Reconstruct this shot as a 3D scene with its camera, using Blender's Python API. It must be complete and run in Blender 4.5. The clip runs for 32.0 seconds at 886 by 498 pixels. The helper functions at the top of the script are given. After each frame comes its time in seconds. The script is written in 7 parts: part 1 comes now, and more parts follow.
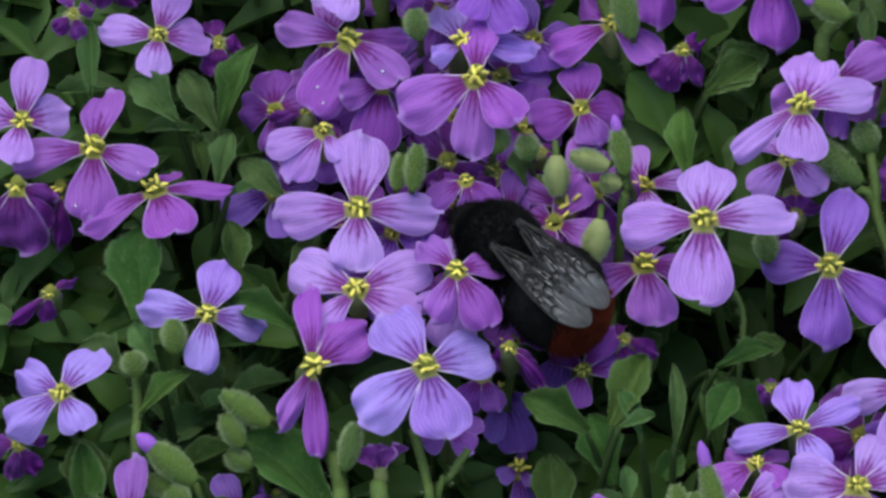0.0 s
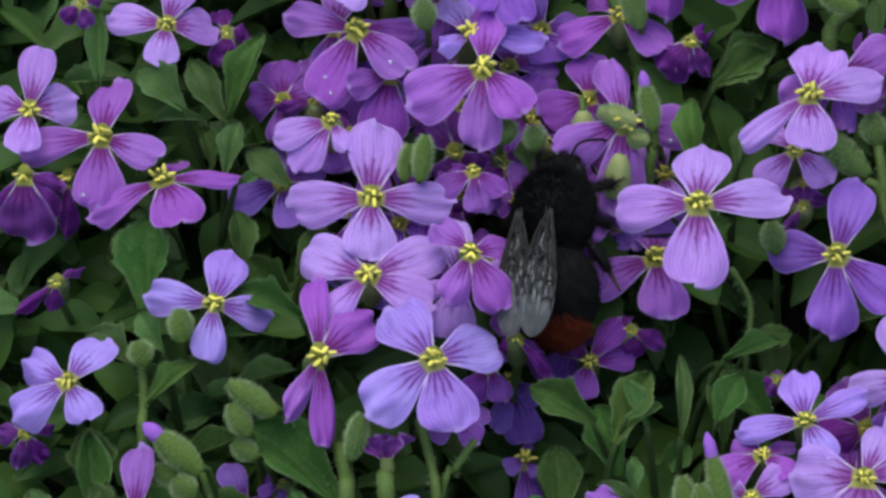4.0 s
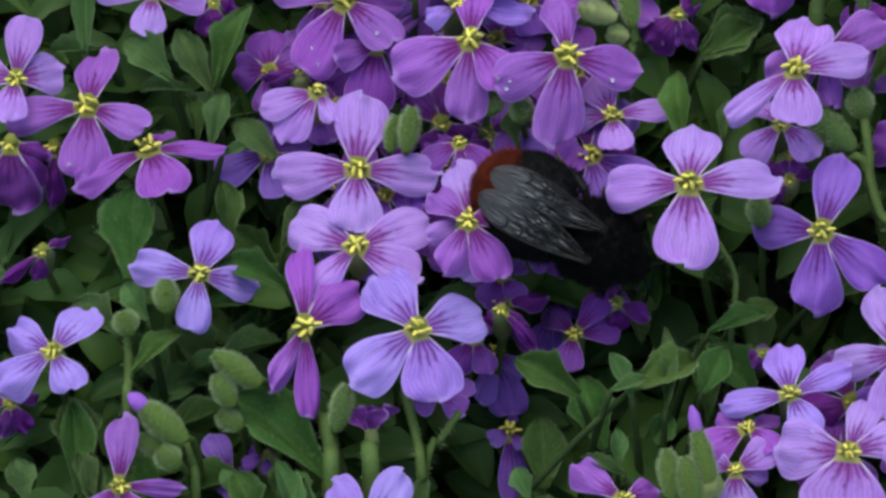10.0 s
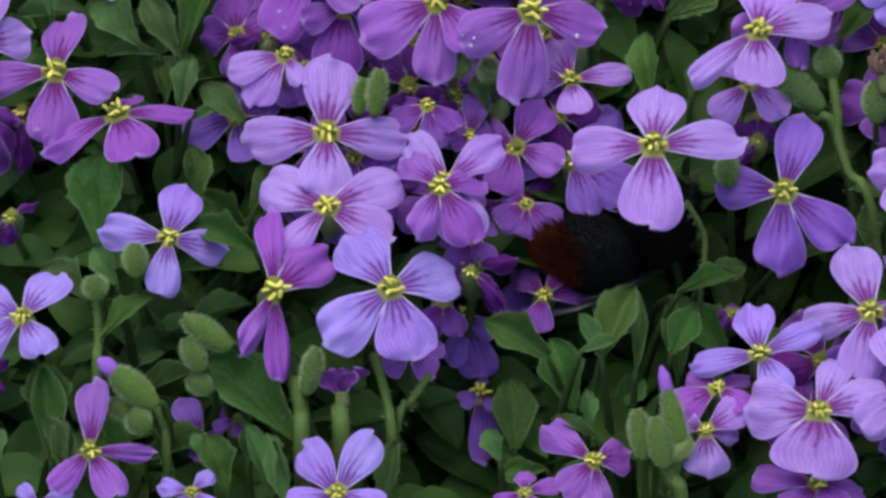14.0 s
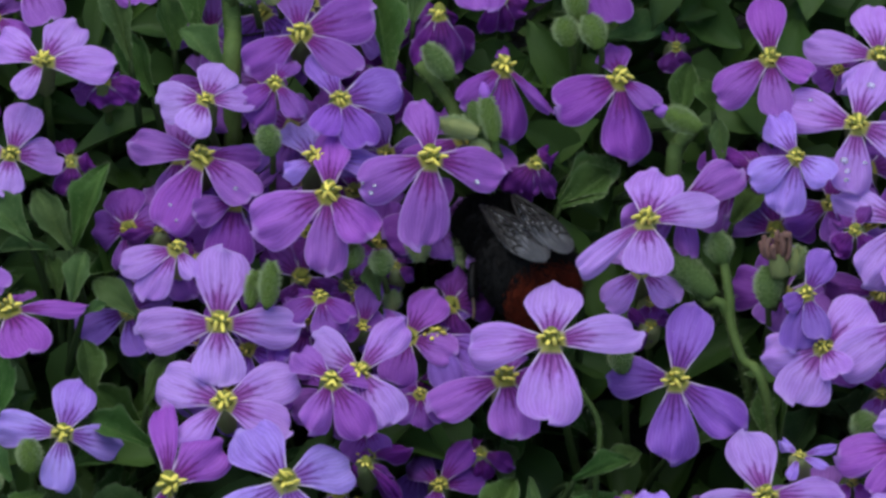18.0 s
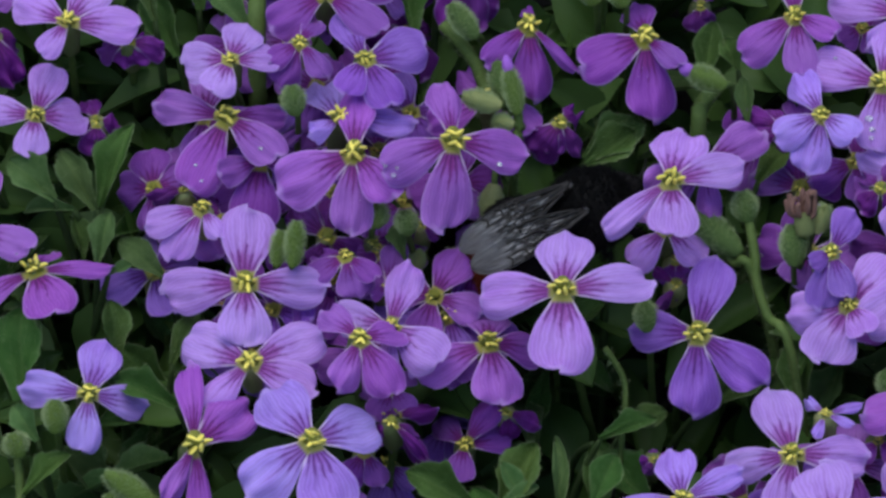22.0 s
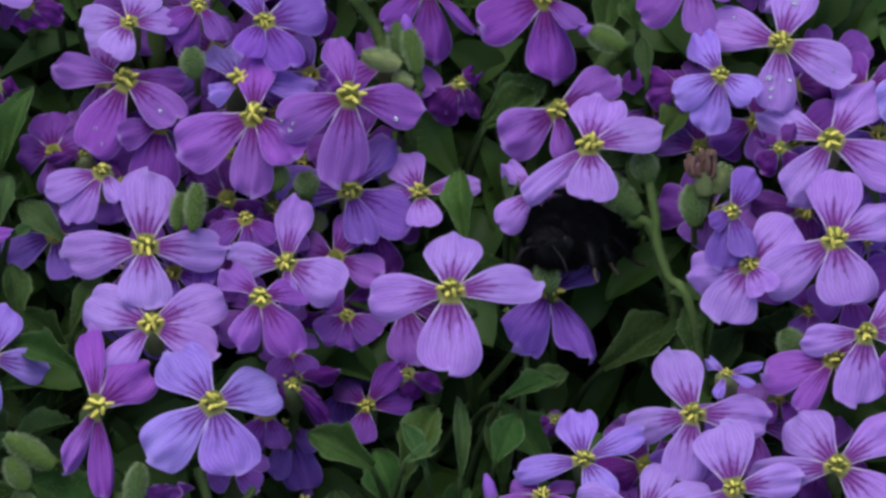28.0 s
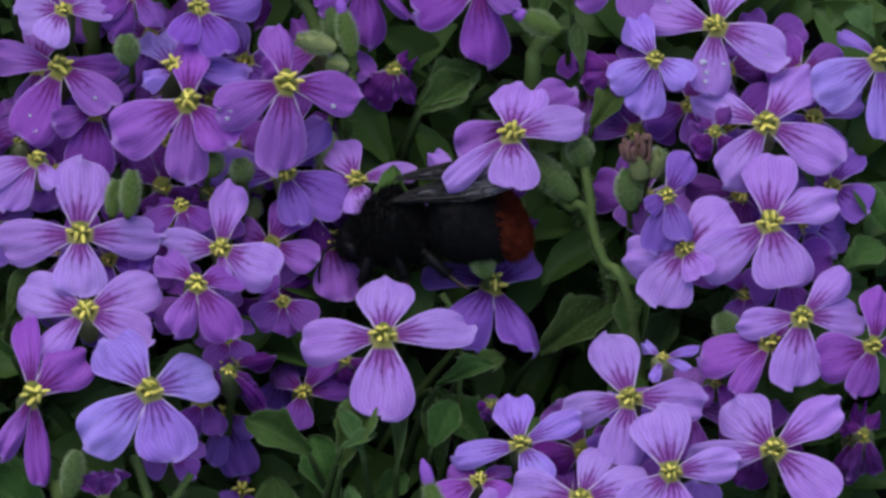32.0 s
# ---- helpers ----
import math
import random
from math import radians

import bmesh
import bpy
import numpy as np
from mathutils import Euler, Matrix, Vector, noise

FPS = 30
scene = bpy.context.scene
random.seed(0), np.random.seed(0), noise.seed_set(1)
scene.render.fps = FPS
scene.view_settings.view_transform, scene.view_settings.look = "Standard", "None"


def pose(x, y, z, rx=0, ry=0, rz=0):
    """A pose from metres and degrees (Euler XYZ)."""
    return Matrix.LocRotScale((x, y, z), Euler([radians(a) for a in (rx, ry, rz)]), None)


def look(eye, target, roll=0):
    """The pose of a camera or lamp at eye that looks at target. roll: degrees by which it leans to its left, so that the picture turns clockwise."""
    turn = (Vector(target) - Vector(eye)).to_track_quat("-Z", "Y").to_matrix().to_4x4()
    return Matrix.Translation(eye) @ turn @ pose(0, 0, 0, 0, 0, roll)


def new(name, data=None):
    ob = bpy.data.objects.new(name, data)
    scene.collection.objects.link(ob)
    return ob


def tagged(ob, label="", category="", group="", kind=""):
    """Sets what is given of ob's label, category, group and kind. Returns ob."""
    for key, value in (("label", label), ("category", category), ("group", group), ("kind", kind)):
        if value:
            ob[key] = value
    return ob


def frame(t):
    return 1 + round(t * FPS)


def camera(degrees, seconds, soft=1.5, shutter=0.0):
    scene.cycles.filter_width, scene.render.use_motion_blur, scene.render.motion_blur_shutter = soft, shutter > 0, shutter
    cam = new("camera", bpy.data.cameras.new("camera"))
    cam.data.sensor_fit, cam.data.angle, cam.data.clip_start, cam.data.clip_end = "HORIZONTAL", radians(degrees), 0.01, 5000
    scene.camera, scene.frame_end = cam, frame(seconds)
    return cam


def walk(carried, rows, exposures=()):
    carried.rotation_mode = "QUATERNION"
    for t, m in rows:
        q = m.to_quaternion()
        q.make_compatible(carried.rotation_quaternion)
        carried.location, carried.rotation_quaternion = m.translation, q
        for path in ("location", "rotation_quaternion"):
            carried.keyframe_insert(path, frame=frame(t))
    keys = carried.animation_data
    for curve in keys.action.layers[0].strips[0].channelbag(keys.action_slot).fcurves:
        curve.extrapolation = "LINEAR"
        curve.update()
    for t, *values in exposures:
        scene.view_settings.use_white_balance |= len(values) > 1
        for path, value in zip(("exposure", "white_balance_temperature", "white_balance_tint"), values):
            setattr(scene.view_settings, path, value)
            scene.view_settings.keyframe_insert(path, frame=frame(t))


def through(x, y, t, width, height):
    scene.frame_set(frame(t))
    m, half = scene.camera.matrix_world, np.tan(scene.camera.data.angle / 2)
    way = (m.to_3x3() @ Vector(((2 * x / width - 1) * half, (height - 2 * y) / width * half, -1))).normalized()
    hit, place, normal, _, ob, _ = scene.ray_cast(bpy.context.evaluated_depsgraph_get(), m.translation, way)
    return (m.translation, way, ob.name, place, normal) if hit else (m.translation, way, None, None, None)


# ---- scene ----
cam = camera(8, 32.0, soft=2.9)

# The bank of flowers faces the camera. RIGHT, RISE and OUT span it: millimetres to the right, up the picture plane and towards the eye.
EYE = Vector((0.0, -0.586, 0.410))
OUT = EYE.normalized()
RIGHT = Vector((1, 0, 0))
RISE = OUT.cross(RIGHT)
NORMAL = (OUT + RISE * 0.364).normalized()      # the cushion's slope, 35 degrees
DOWN = Vector((0, 0, -1))


def bank(u, v, o=0.0):
    return (RIGHT * u + RISE * v + OUT * o) * 0.001


PATH = [
    (0, -15.86, -5.31, -0.38),
    (0.5, -16.94, -8.18, -0.39),
    (1, -17.14, -7.31, -0.23),
    (1.5, -17.21, -7.28, -0.27),
    (2, -18.04, -8.77, -0.29),
    (2.5, -17.09, -9.94, -0.29),
    (3, -17.31, -8.44, -0.17),
    (3.5, -16.64, -6.39, -0.22),
    (5.5, -17.03, -6.73, -0.01),
    (6, -17.13, -8.29, 0.11),
    (6.5, -17.37, -10.44, 0.03),
    (7, -18.90, -10.23, 0.04),
    (7.5, -22.35, -7.55, -0.17),
    (8, -16.91, -9.71, 0.12),
    (8.5, -16.17, -8.79, 0.27),
    (9, -14.89, -8.99, 0.38),
    (9.5, -14.67, -9.49, 0.37),
    (10, -14.99, -9.58, 0.19),
    (10.5, -14.19, -10.25, 0.21),
    (11, -12.90, -9.07, 0.10),
    (11.5, -11.34, -10.04, 0.21),
    (12, -10.54, -11.93, 0.16),
    (12.5, -10.51, -12.10, 0.02),
    (13, -12.30, -10.86, 0.01),
    (13.5, -12.61, -10.57, 0.01),
    (14, -11.43, -13.81, -0.04),
    (14.5, -9.61, -14.45, 0.08),
    (16.5, -1.67, -12.23, 0.38),
    (17, -1.78, -9.21, 0.30),
    (17.5, -1.40, -3.15, -0.22),
    (18, 0.54, 7.73, -0.20),
    (18.5, -1.54, 12.67, -0.16),
    (19, -4.07, 15.16, -0.33),
    (19.5, -4.05, 14.20, -0.43),
    (20, -2.50, 12.67, -0.44),
    (20.5, -5.10, 10.74, -0.64),
    (21, -3.89, 8.31, -0.64),
    (21.5, -3.33, 4.84, -0.61),
    (22, -2.34, 3.16, -0.53),
    (22.5, 0.32, 3.78, -0.54),
    (23, 1.18, 5.09, -0.38),
    (23.5, 2.42, 4.25, -0.21),
    (24, 3.90, 1.94, -0.14),
    (24.5, 3.70, 1.56, -0.01),
    (25, 6.35, 1.51, 0.11),
    (25.5, 5.00, 0.23, 0.09),
    (26, 6.79, -1.74, 0.12),
    (26.5, 9.16, -2.99, 0.09),
    (28.5, 8.58, -0.97, -0.24),
    (29, 7.95, -2.30, -0.15),
    (29.5, 7.42, -1.99, -0.28),
    (30, 8.92, -1.20, -0.19),
    (30.5, 12.11, -1.29, 0.06),
    (31, 16.00, -4.29, 0.26),
    (31.5, 16.31, -4.32, 0.18),
    (32, 16.10, -3.05, -0.12),
]
walk(cam, [(t, look(EYE, bank(u, v), roll)) for t, u, v, roll in PATH],
     exposures=[(0, 0.70, 6560, 3), (14, 0.66, 6520, 4), (18, 0.48, 6380, 7), (24, 0.41, 6300, 9), (32, 0.29, 6220, 15)])

# ---- light: an overcast sky ----
world = bpy.data.worlds.new("sky")
scene.world = world
world.use_nodes = True
wn = world.node_tree
sky = wn.nodes.new("ShaderNodeTexSky")
sky.sky_type, sky.sun_disc = "NISHITA", False
sky.sun_elevation, sky.sun_rotation = radians(78), radians(200)
wn.links.new(sky.outputs[0], wn.nodes["Background"].inputs[0])
wn.nodes["Background"].inputs[1].default_value = 0.15
sun = new("sun", bpy.data.lights.new("sun", "SUN"))
sun.data.energy, sun.data.angle, sun.data.color = 2.0, radians(60), (1.0, 0.975, 0.985)
sun.matrix_world = look((-0.25, -0.12, 1.6), (0, 0, 0))


# ---- materials ----
class Mat:
    """A small builder for node materials."""

    def __init__(self, name):
        self.m = bpy.data.materials.new(name)
        self.m.use_nodes = True
        self.t = self.m.node_tree
        self.t.nodes.clear()
        self.out = self.t.nodes.new("ShaderNodeOutputMaterial")

    def n(self, kind, props=(), **ins):
        nd = self.t.nodes.new("ShaderNode" + kind)
        for k, v in dict(props).items():
            setattr(nd, k, v)
        for k, v in ins.items():
            self.put(nd.inputs[int(k[1:])] if k[0] == "i" and k[1:].isdigit() else nd.inputs[k.replace("_", " ")], v)
        return nd

    def put(self, socket, v):
        if isinstance(v, bpy.types.Node):
            v = v.outputs[0]
        if isinstance(v, bpy.types.NodeSocket):
            self.t.links.new(v, socket)
        else:
            socket.default_value = v

    def math(self, op, a, b=0.0, clamp=False):
        nd = self.n("Math", {"operation": op, "use_clamp": clamp}, i0=a)
        if op not in ("ABSOLUTE", "COSINE", "SINE", "FRACT"):
            self.put(nd.inputs[1], b)
        return nd

    def ramp(self, v, *stops):
        nd = self.n("ValToRGB", i0=v)
        el = nd.color_ramp.elements
        while len(el) < len(stops):
            el.new(0.5)
        for e, (p, c) in zip(el, stops):
            e.position, e.color = p, (*c, 1) if len(c) == 3 else c
        return nd

    def grey(self, v, *stops):
        return self.ramp(v, *[(p, (c, c, c)) for p, c in stops])

    def mix(self, fac, a, b, kind="MIX"):
        nd = self.n("Mix", {"data_type": "RGBA", "blend_type": kind})
        self.put(nd.inputs[0], fac)
        self.put(nd.inputs[6], a)
        self.put(nd.inputs[7], b)
        return nd.outputs[2]

    def noise(self, scale, detail=3.0, coord=None, rough=0.55):
        nd = self.n("TexNoise", Scale=scale, Detail=detail, Roughness=rough)
        if coord is not None:
            self.put(nd.inputs["Vector"], coord)
        return nd.outputs[0]

    def where(self, kind="Object"):
        return self.n("TexCoord").outputs[kind]

    def done(self, colour, rough=0.6, bump=None, depth=0.0002, strength=0.5, through=0.0, thru_colour=None, **more):
        p = self.n("BsdfPrincipled")
        self.put(p.inputs["Base Color"], colour)
        self.put(p.inputs["Roughness"], rough)
        for k, v in more.items():
            self.put(p.inputs[k.replace("_", " ")], v)
        if bump is not None:
            b = self.n("Bump", Height=bump, Distance=depth, Strength=strength)
            self.put(p.inputs["Normal"], b)
        last = p
        if through:
            tr = self.n("BsdfTranslucent")
            self.put(tr.inputs[0], thru_colour if thru_colour is not None else colour)
            last = self.n("MixShader", i0=through)
            self.put(last.inputs[1], p)
            self.put(last.inputs[2], tr)
        self.put(self.out.inputs[0], last)
        return self.m


def rgba(r, g, b):
    return (r, g, b, 1.0)


def petal_material(name, blade, blush, vein, glow):
    """Petal skin: white-edged claw, dark veins that fan out of the throat and fade, fine ribs, an edge highlight
    painted as a pale rim.
    """
    m = Mat(name)
    uv = m.n("SeparateXYZ", i0=m.where("UV"))
    u, v = uv.outputs[0], uv.outputs[1]
    obj = m.n("ObjectInfo").outputs["Random"]
    side = m.math("SUBTRACT", u, 0.5)
    off = m.math("ABSOLUTE", side)
    shift = m.n("CombineXYZ", i0=m.math("MULTIPLY", u, 1.0), i1=v, i2=m.math("MULTIPLY", obj, 40.0))
    wob = m.math("MULTIPLY", m.math("SUBTRACT", m.noise(4.0, 2.0, shift), 0.5), 3.0)
    # five or six veins at the claw, forking outwards
    fan = m.math("ADD", m.math("MULTIPLY", side, 17.0), wob)
    thin = m.grey(v, (0.12, 0.25), (0.5, 1.0))
    line = m.math("POWER", m.math("ABSOLUTE", m.math("COSINE", fan)), m.math("MULTIPLY", thin, 6.5))
    reach = m.math("ADD", v, m.math("MULTIPLY", off, 0.45))
    ragged = m.math("ADD", reach, m.math("MULTIPLY", m.math("SUBTRACT", m.noise(8.0, 2.0, shift), 0.5), 0.35))
    fade = m.grey(ragged, (0.10, 0.9), (0.22, 1.0), (0.42, 1.0), (0.55, 0.40), (0.70, 0.12), (0.95, 0.03))
    line = m.math("MULTIPLY", line, fade)
    fine = m.math("POWER", m.math("ABSOLUTE", m.math("COSINE", m.math("MULTIPLY", fan, 2.6))), 3.0)
    # uneven blade tone, its paler patches raised to paint in the petal's sheen
    sheen_patch = m.noise(2.6, 3.0, shift)
    tone = m.mix(m.grey(sheen_patch, (0.3, 0.0), (0.75, 1.0)), rgba(*blade), rgba(*[c * k for c, k in zip(blade, (1.26, 1.50, 1.16))]))
    hue = m.n("HueSaturation", Hue=m.math("ADD", 0.492, m.math("MULTIPLY", obj, 0.018)), Saturation=m.math("ADD", 0.90, m.math("MULTIPLY", obj, 0.14)),
              Value=m.math("ADD", 0.86, m.math("MULTIPLY", m.math("FRACT", m.math("MULTIPLY", obj, 7.3)), 0.24)), Color=tone)
    base = m.mix(m.grey(ragged, (0.16, 0.95 * glow), (0.30, 0.6 * glow), (0.56, 0.0)), hue.outputs[0], rgba(*blush))
    base = m.mix(m.grey(ragged, (0.14, 0.95 * glow), (0.27, 0.68 * glow), (0.45, 0.0)), base, rgba(vein[0] * 1.9, vein[1] * 1.5, vein[2] * 1.25))
    base = m.mix(m.math("MULTIPLY", fine, 0.13), base, rgba(*vein))
    ridge = m.math("POWER", m.math("ABSOLUTE", m.math("SINE", m.math("MULTIPLY", fan, 2.6))), 5.0)
    base = m.mix(m.math("MULTIPLY", ridge, 0.16), base, rgba(*[min(1.0, c * 1.5 + 0.03) for c in blade]))
    rim = m.math("MULTIPLY", m.grey(off, (0.39, 0.0), (0.48, 1.0)), m.grey(v, (0.10, 0.9), (0.20, 0.75), (0.32, 0.0)))
    base = m.mix(m.math("MULTIPLY", line, 0.93), base, rgba(*vein))
    base = m.mix(rim, base, rgba(0.74, 0.64, 0.72))
    base = m.mix(m.grey(v, (0.085, 0.95), (0.14, 0.0)), base, rgba(0.42, 0.42, 0.03))
    # highlight along the petal's edge, painted as a paler colour
    edge_highlight = m.math("MAXIMUM", m.grey(off, (0.455, 0.0), (0.5, 1.0)), m.grey(v, (0.94, 0.0), (1.0, 1.0)))
    base = m.mix(m.math("MULTIPLY", edge_highlight, 0.4), base, rgba(0.56, 0.42, 0.72))
    grain = m.noise(110.0, 2.0, shift)
    base = m.mix(m.math("MULTIPLY", m.grey(grain, (0.35, 0.0), (0.7, 1.0)), 0.16), base, rgba(*[min(1.0, c * 1.35) for c in blade]))
    speck = m.grey(m.noise(30.0, 1.0, shift), (0.75, 0.0), (0.79, 1.0))
    base = m.mix(m.math("MULTIPLY", speck, 0.4), base, rgba(0.66, 0.56, 0.76))
    relief = m.math("ADD", m.math("ADD", m.math("MULTIPLY", fine, -0.2), m.math("MULTIPLY", line, -0.5)), m.noise(60.0, 2.0, shift))
    return m.done(base, 0.62, relief, 0.00012, 0.55, through=0.33, Specular_IOR_Level=0.25)


def leaf_material(name, dark, light):
    m = Mat(name)
    uv = m.n("SeparateXYZ", i0=m.where("UV"))
    u, v = uv.outputs[0], uv.outputs[1]
    obj = m.n("ObjectInfo").outputs["Random"]
    co = m.n("CombineXYZ", i0=u, i1=v, i2=m.math("MULTIPLY", obj, 30.0))
    rib = m.grey(m.math("ABSOLUTE", m.math("SUBTRACT", u, 0.5)), (0.0, 1.0), (0.05, 0.0))
    side = m.math("POWER", m.math("ABSOLUTE", m.math("SINE", m.math("ADD", m.math("MULTIPLY", v, 16.0),
                  m.math("MULTIPLY", m.math("ABSOLUTE", m.math("SUBTRACT", u, 0.5)), -14.0)))), 14.0)
    tone = m.mix(m.grey(m.noise(4.0, 3.0, co), (0.3, 0.0), (0.7, 1.0)), rgba(*dark), rgba(*light))
    hue = m.n("HueSaturation", Hue=m.math("ADD", 0.485, m.math("MULTIPLY", obj, 0.035)), Saturation=0.95, Value=m.math("ADD", 0.75, m.math("MULTIPLY", obj, 0.5)), Color=tone)
    base = m.mix(m.math("MULTIPLY", m.math("MAXIMUM", rib, m.math("MULTIPLY", side, 0.25)), 0.3), hue.outputs[0], rgba(0.12, 0.19, 0.055))
    down = m.grey(m.noise(120.0, 2.0, co), (0.60, 0.0), (0.75, 1.0))
    base = m.mix(m.math("MULTIPLY", down, 0.3), base, rgba(0.20, 0.28, 0.12))
    rim = m.grey(m.math("ABSOLUTE", m.math("SUBTRACT", u, 0.5)), (0.43, 0.0), (0.5, 1.0))
    base = m.mix(m.math("MULTIPLY", rim, 0.35), base, rgba(0.16, 0.24, 0.09))
    return m.done(base, 0.68, m.math("ADD", m.noise(90.0, 2.0, co), m.math("MULTIPLY", rib, -0.8)), 0.00015, 0.6, through=0.15, Specular_IOR_Level=0.18)


def shade_leaf_material():
    """The leaves of the joined undergrowth, each its own tone."""
    m = Mat("leaf_undergrowth")
    isl = m.n("NewGeometry").outputs["Random Per Island"]
    tone = m.mix(isl, rgba(0.023, 0.060, 0.008), rgba(0.052, 0.108, 0.017))
    co = m.where()
    base = m.mix(m.math("MULTIPLY", m.noise(500.0, 3.0, co), 0.5), tone, rgba(0.042, 0.076, 0.014))
    return m.done(base, 0.6, m.noise(3000.0, 2.0, co), 0.0001, 0.6, through=0.12, Specular_IOR_Level=0.25)


def plain_material(name, a, b, scale, rough, bump=0.0001, through=0.0, **more):
    """Two tones mottled at two scales."""
    m = Mat(name)
    co = m.where()
    big = m.noise(scale, 3.0, co)
    small = m.noise(scale * 7, 2.0, co)
    base = m.mix(m.grey(m.math("ADD", m.math("MULTIPLY", big, 0.7), m.math("MULTIPLY", small, 0.3)), (0.35, 0.0), (0.65, 1.0)), rgba(*a), rgba(*b))
    return m.done(base, rough, small, bump, 0.7, through=through, **more)


PETAL = {
    "violet": petal_material("petal_violet", (0.412, 0.196, 0.640), (0.285, 0.030, 0.34), (0.100, 0.003, 0.110), 0.9),
    "blue": petal_material("petal_blue", (0.350, 0.195, 0.690), (0.22, 0.050, 0.42), (0.085, 0.006, 0.13), 0.6),
    "pink": petal_material("petal_pink", (0.292, 0.080, 0.448), (0.21, 0.022, 0.27), (0.085, 0.003, 0.085), 1.0),
    # deep and indigo mix the petals' own colour with shade painted in
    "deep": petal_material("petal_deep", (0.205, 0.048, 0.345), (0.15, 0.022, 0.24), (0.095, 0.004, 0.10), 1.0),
    "indigo_shaded": petal_material("petal_indigo", (0.225, 0.082, 0.47), (0.16, 0.030, 0.33), (0.065, 0.004, 0.10), 0.8),
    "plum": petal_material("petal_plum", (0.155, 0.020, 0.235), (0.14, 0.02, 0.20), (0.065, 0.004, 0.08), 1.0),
}
ANTHER = plain_material("pollen_yellow", (0.86, 0.68, 0.05), (0.96, 0.86, 0.22), 900, 0.8)
THROAT = plain_material("throat_green", (0.10, 0.115, 0.008), (0.24, 0.24, 0.015), 1400, 0.6)
LEAF = leaf_material("leaf_green", (0.029, 0.073, 0.008), (0.052, 0.110, 0.016))
LEAF_GREY = leaf_material("leaf_grey_green", (0.047, 0.098, 0.020), (0.080, 0.142, 0.037))
LEAF_FRESH = leaf_material("leaf_fresh", (0.050, 0.112, 0.011), (0.084, 0.158, 0.024))
STEM = plain_material("stem_green", (0.042, 0.076, 0.012), (0.078, 0.120, 0.024), 300, 0.75, Specular_IOR_Level=0.3)
STALK = plain_material("stalk_green", (0.018, 0.036, 0.008), (0.036, 0.060, 0.015), 300, 0.75, Specular_IOR_Level=0.2)
SEPAL = plain_material("sepal_green", (0.085, 0.11, 0.035), (0.145, 0.165, 0.06), 500, 0.7, Specular_IOR_Level=0.2)
SEPAL_PALE = plain_material("sepal_yellow_green", (0.22, 0.25, 0.07), (0.34, 0.36, 0.14), 400, 0.65)
BUD_SKIN = plain_material("bud_green", (0.070, 0.120, 0.018), (0.120, 0.180, 0.034), 600, 0.75, Specular_IOR_Level=0.2)
BUD_GREY = plain_material("bud_grey_green", (0.056, 0.100, 0.022), (0.095, 0.150, 0.040), 600, 0.75, Specular_IOR_Level=0.2)
PETAL_TIP = plain_material("petal_tip_violet", (0.24, 0.06, 0.42), (0.34, 0.12, 0.55), 500, 0.6)
LEAF_SHADE = shade_leaf_material()
HAIR = plain_material("plant_hair", (0.23, 0.30, 0.12), (0.33, 0.40, 0.19), 400, 0.7)
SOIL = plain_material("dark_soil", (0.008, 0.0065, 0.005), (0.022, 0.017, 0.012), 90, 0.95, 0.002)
BROWN = plain_material("dry_brown", (0.075, 0.034, 0.026), (0.17, 0.085, 0.060), 800, 0.8)
FUR_BLACK = plain_material("black_fur", (0.0040, 0.0038, 0.0037), (0.0085, 0.008, 0.0075), 800, 0.85, Specular_IOR_Level=0.08)
FUR_RED = plain_material("red_fur", (0.042, 0.007, 0.003), (0.115, 0.019, 0.007), 900, 0.9, Specular_IOR_Level=0.1)
CHITIN = plain_material("black_chitin", (0.003, 0.003, 0.003), (0.010, 0.009, 0.009), 900, 0.45, Specular_IOR_Level=0.12)
WING_VEIN = plain_material("wing_vein_brown", (0.008, 0.007, 0.006), (0.03, 0.027, 0.024), 900, 0.6, Specular_IOR_Level=0.15)
LEG_BROWN = plain_material("leg_brown", (0.020, 0.011, 0.006), (0.060, 0.030, 0.012), 900, 0.5)


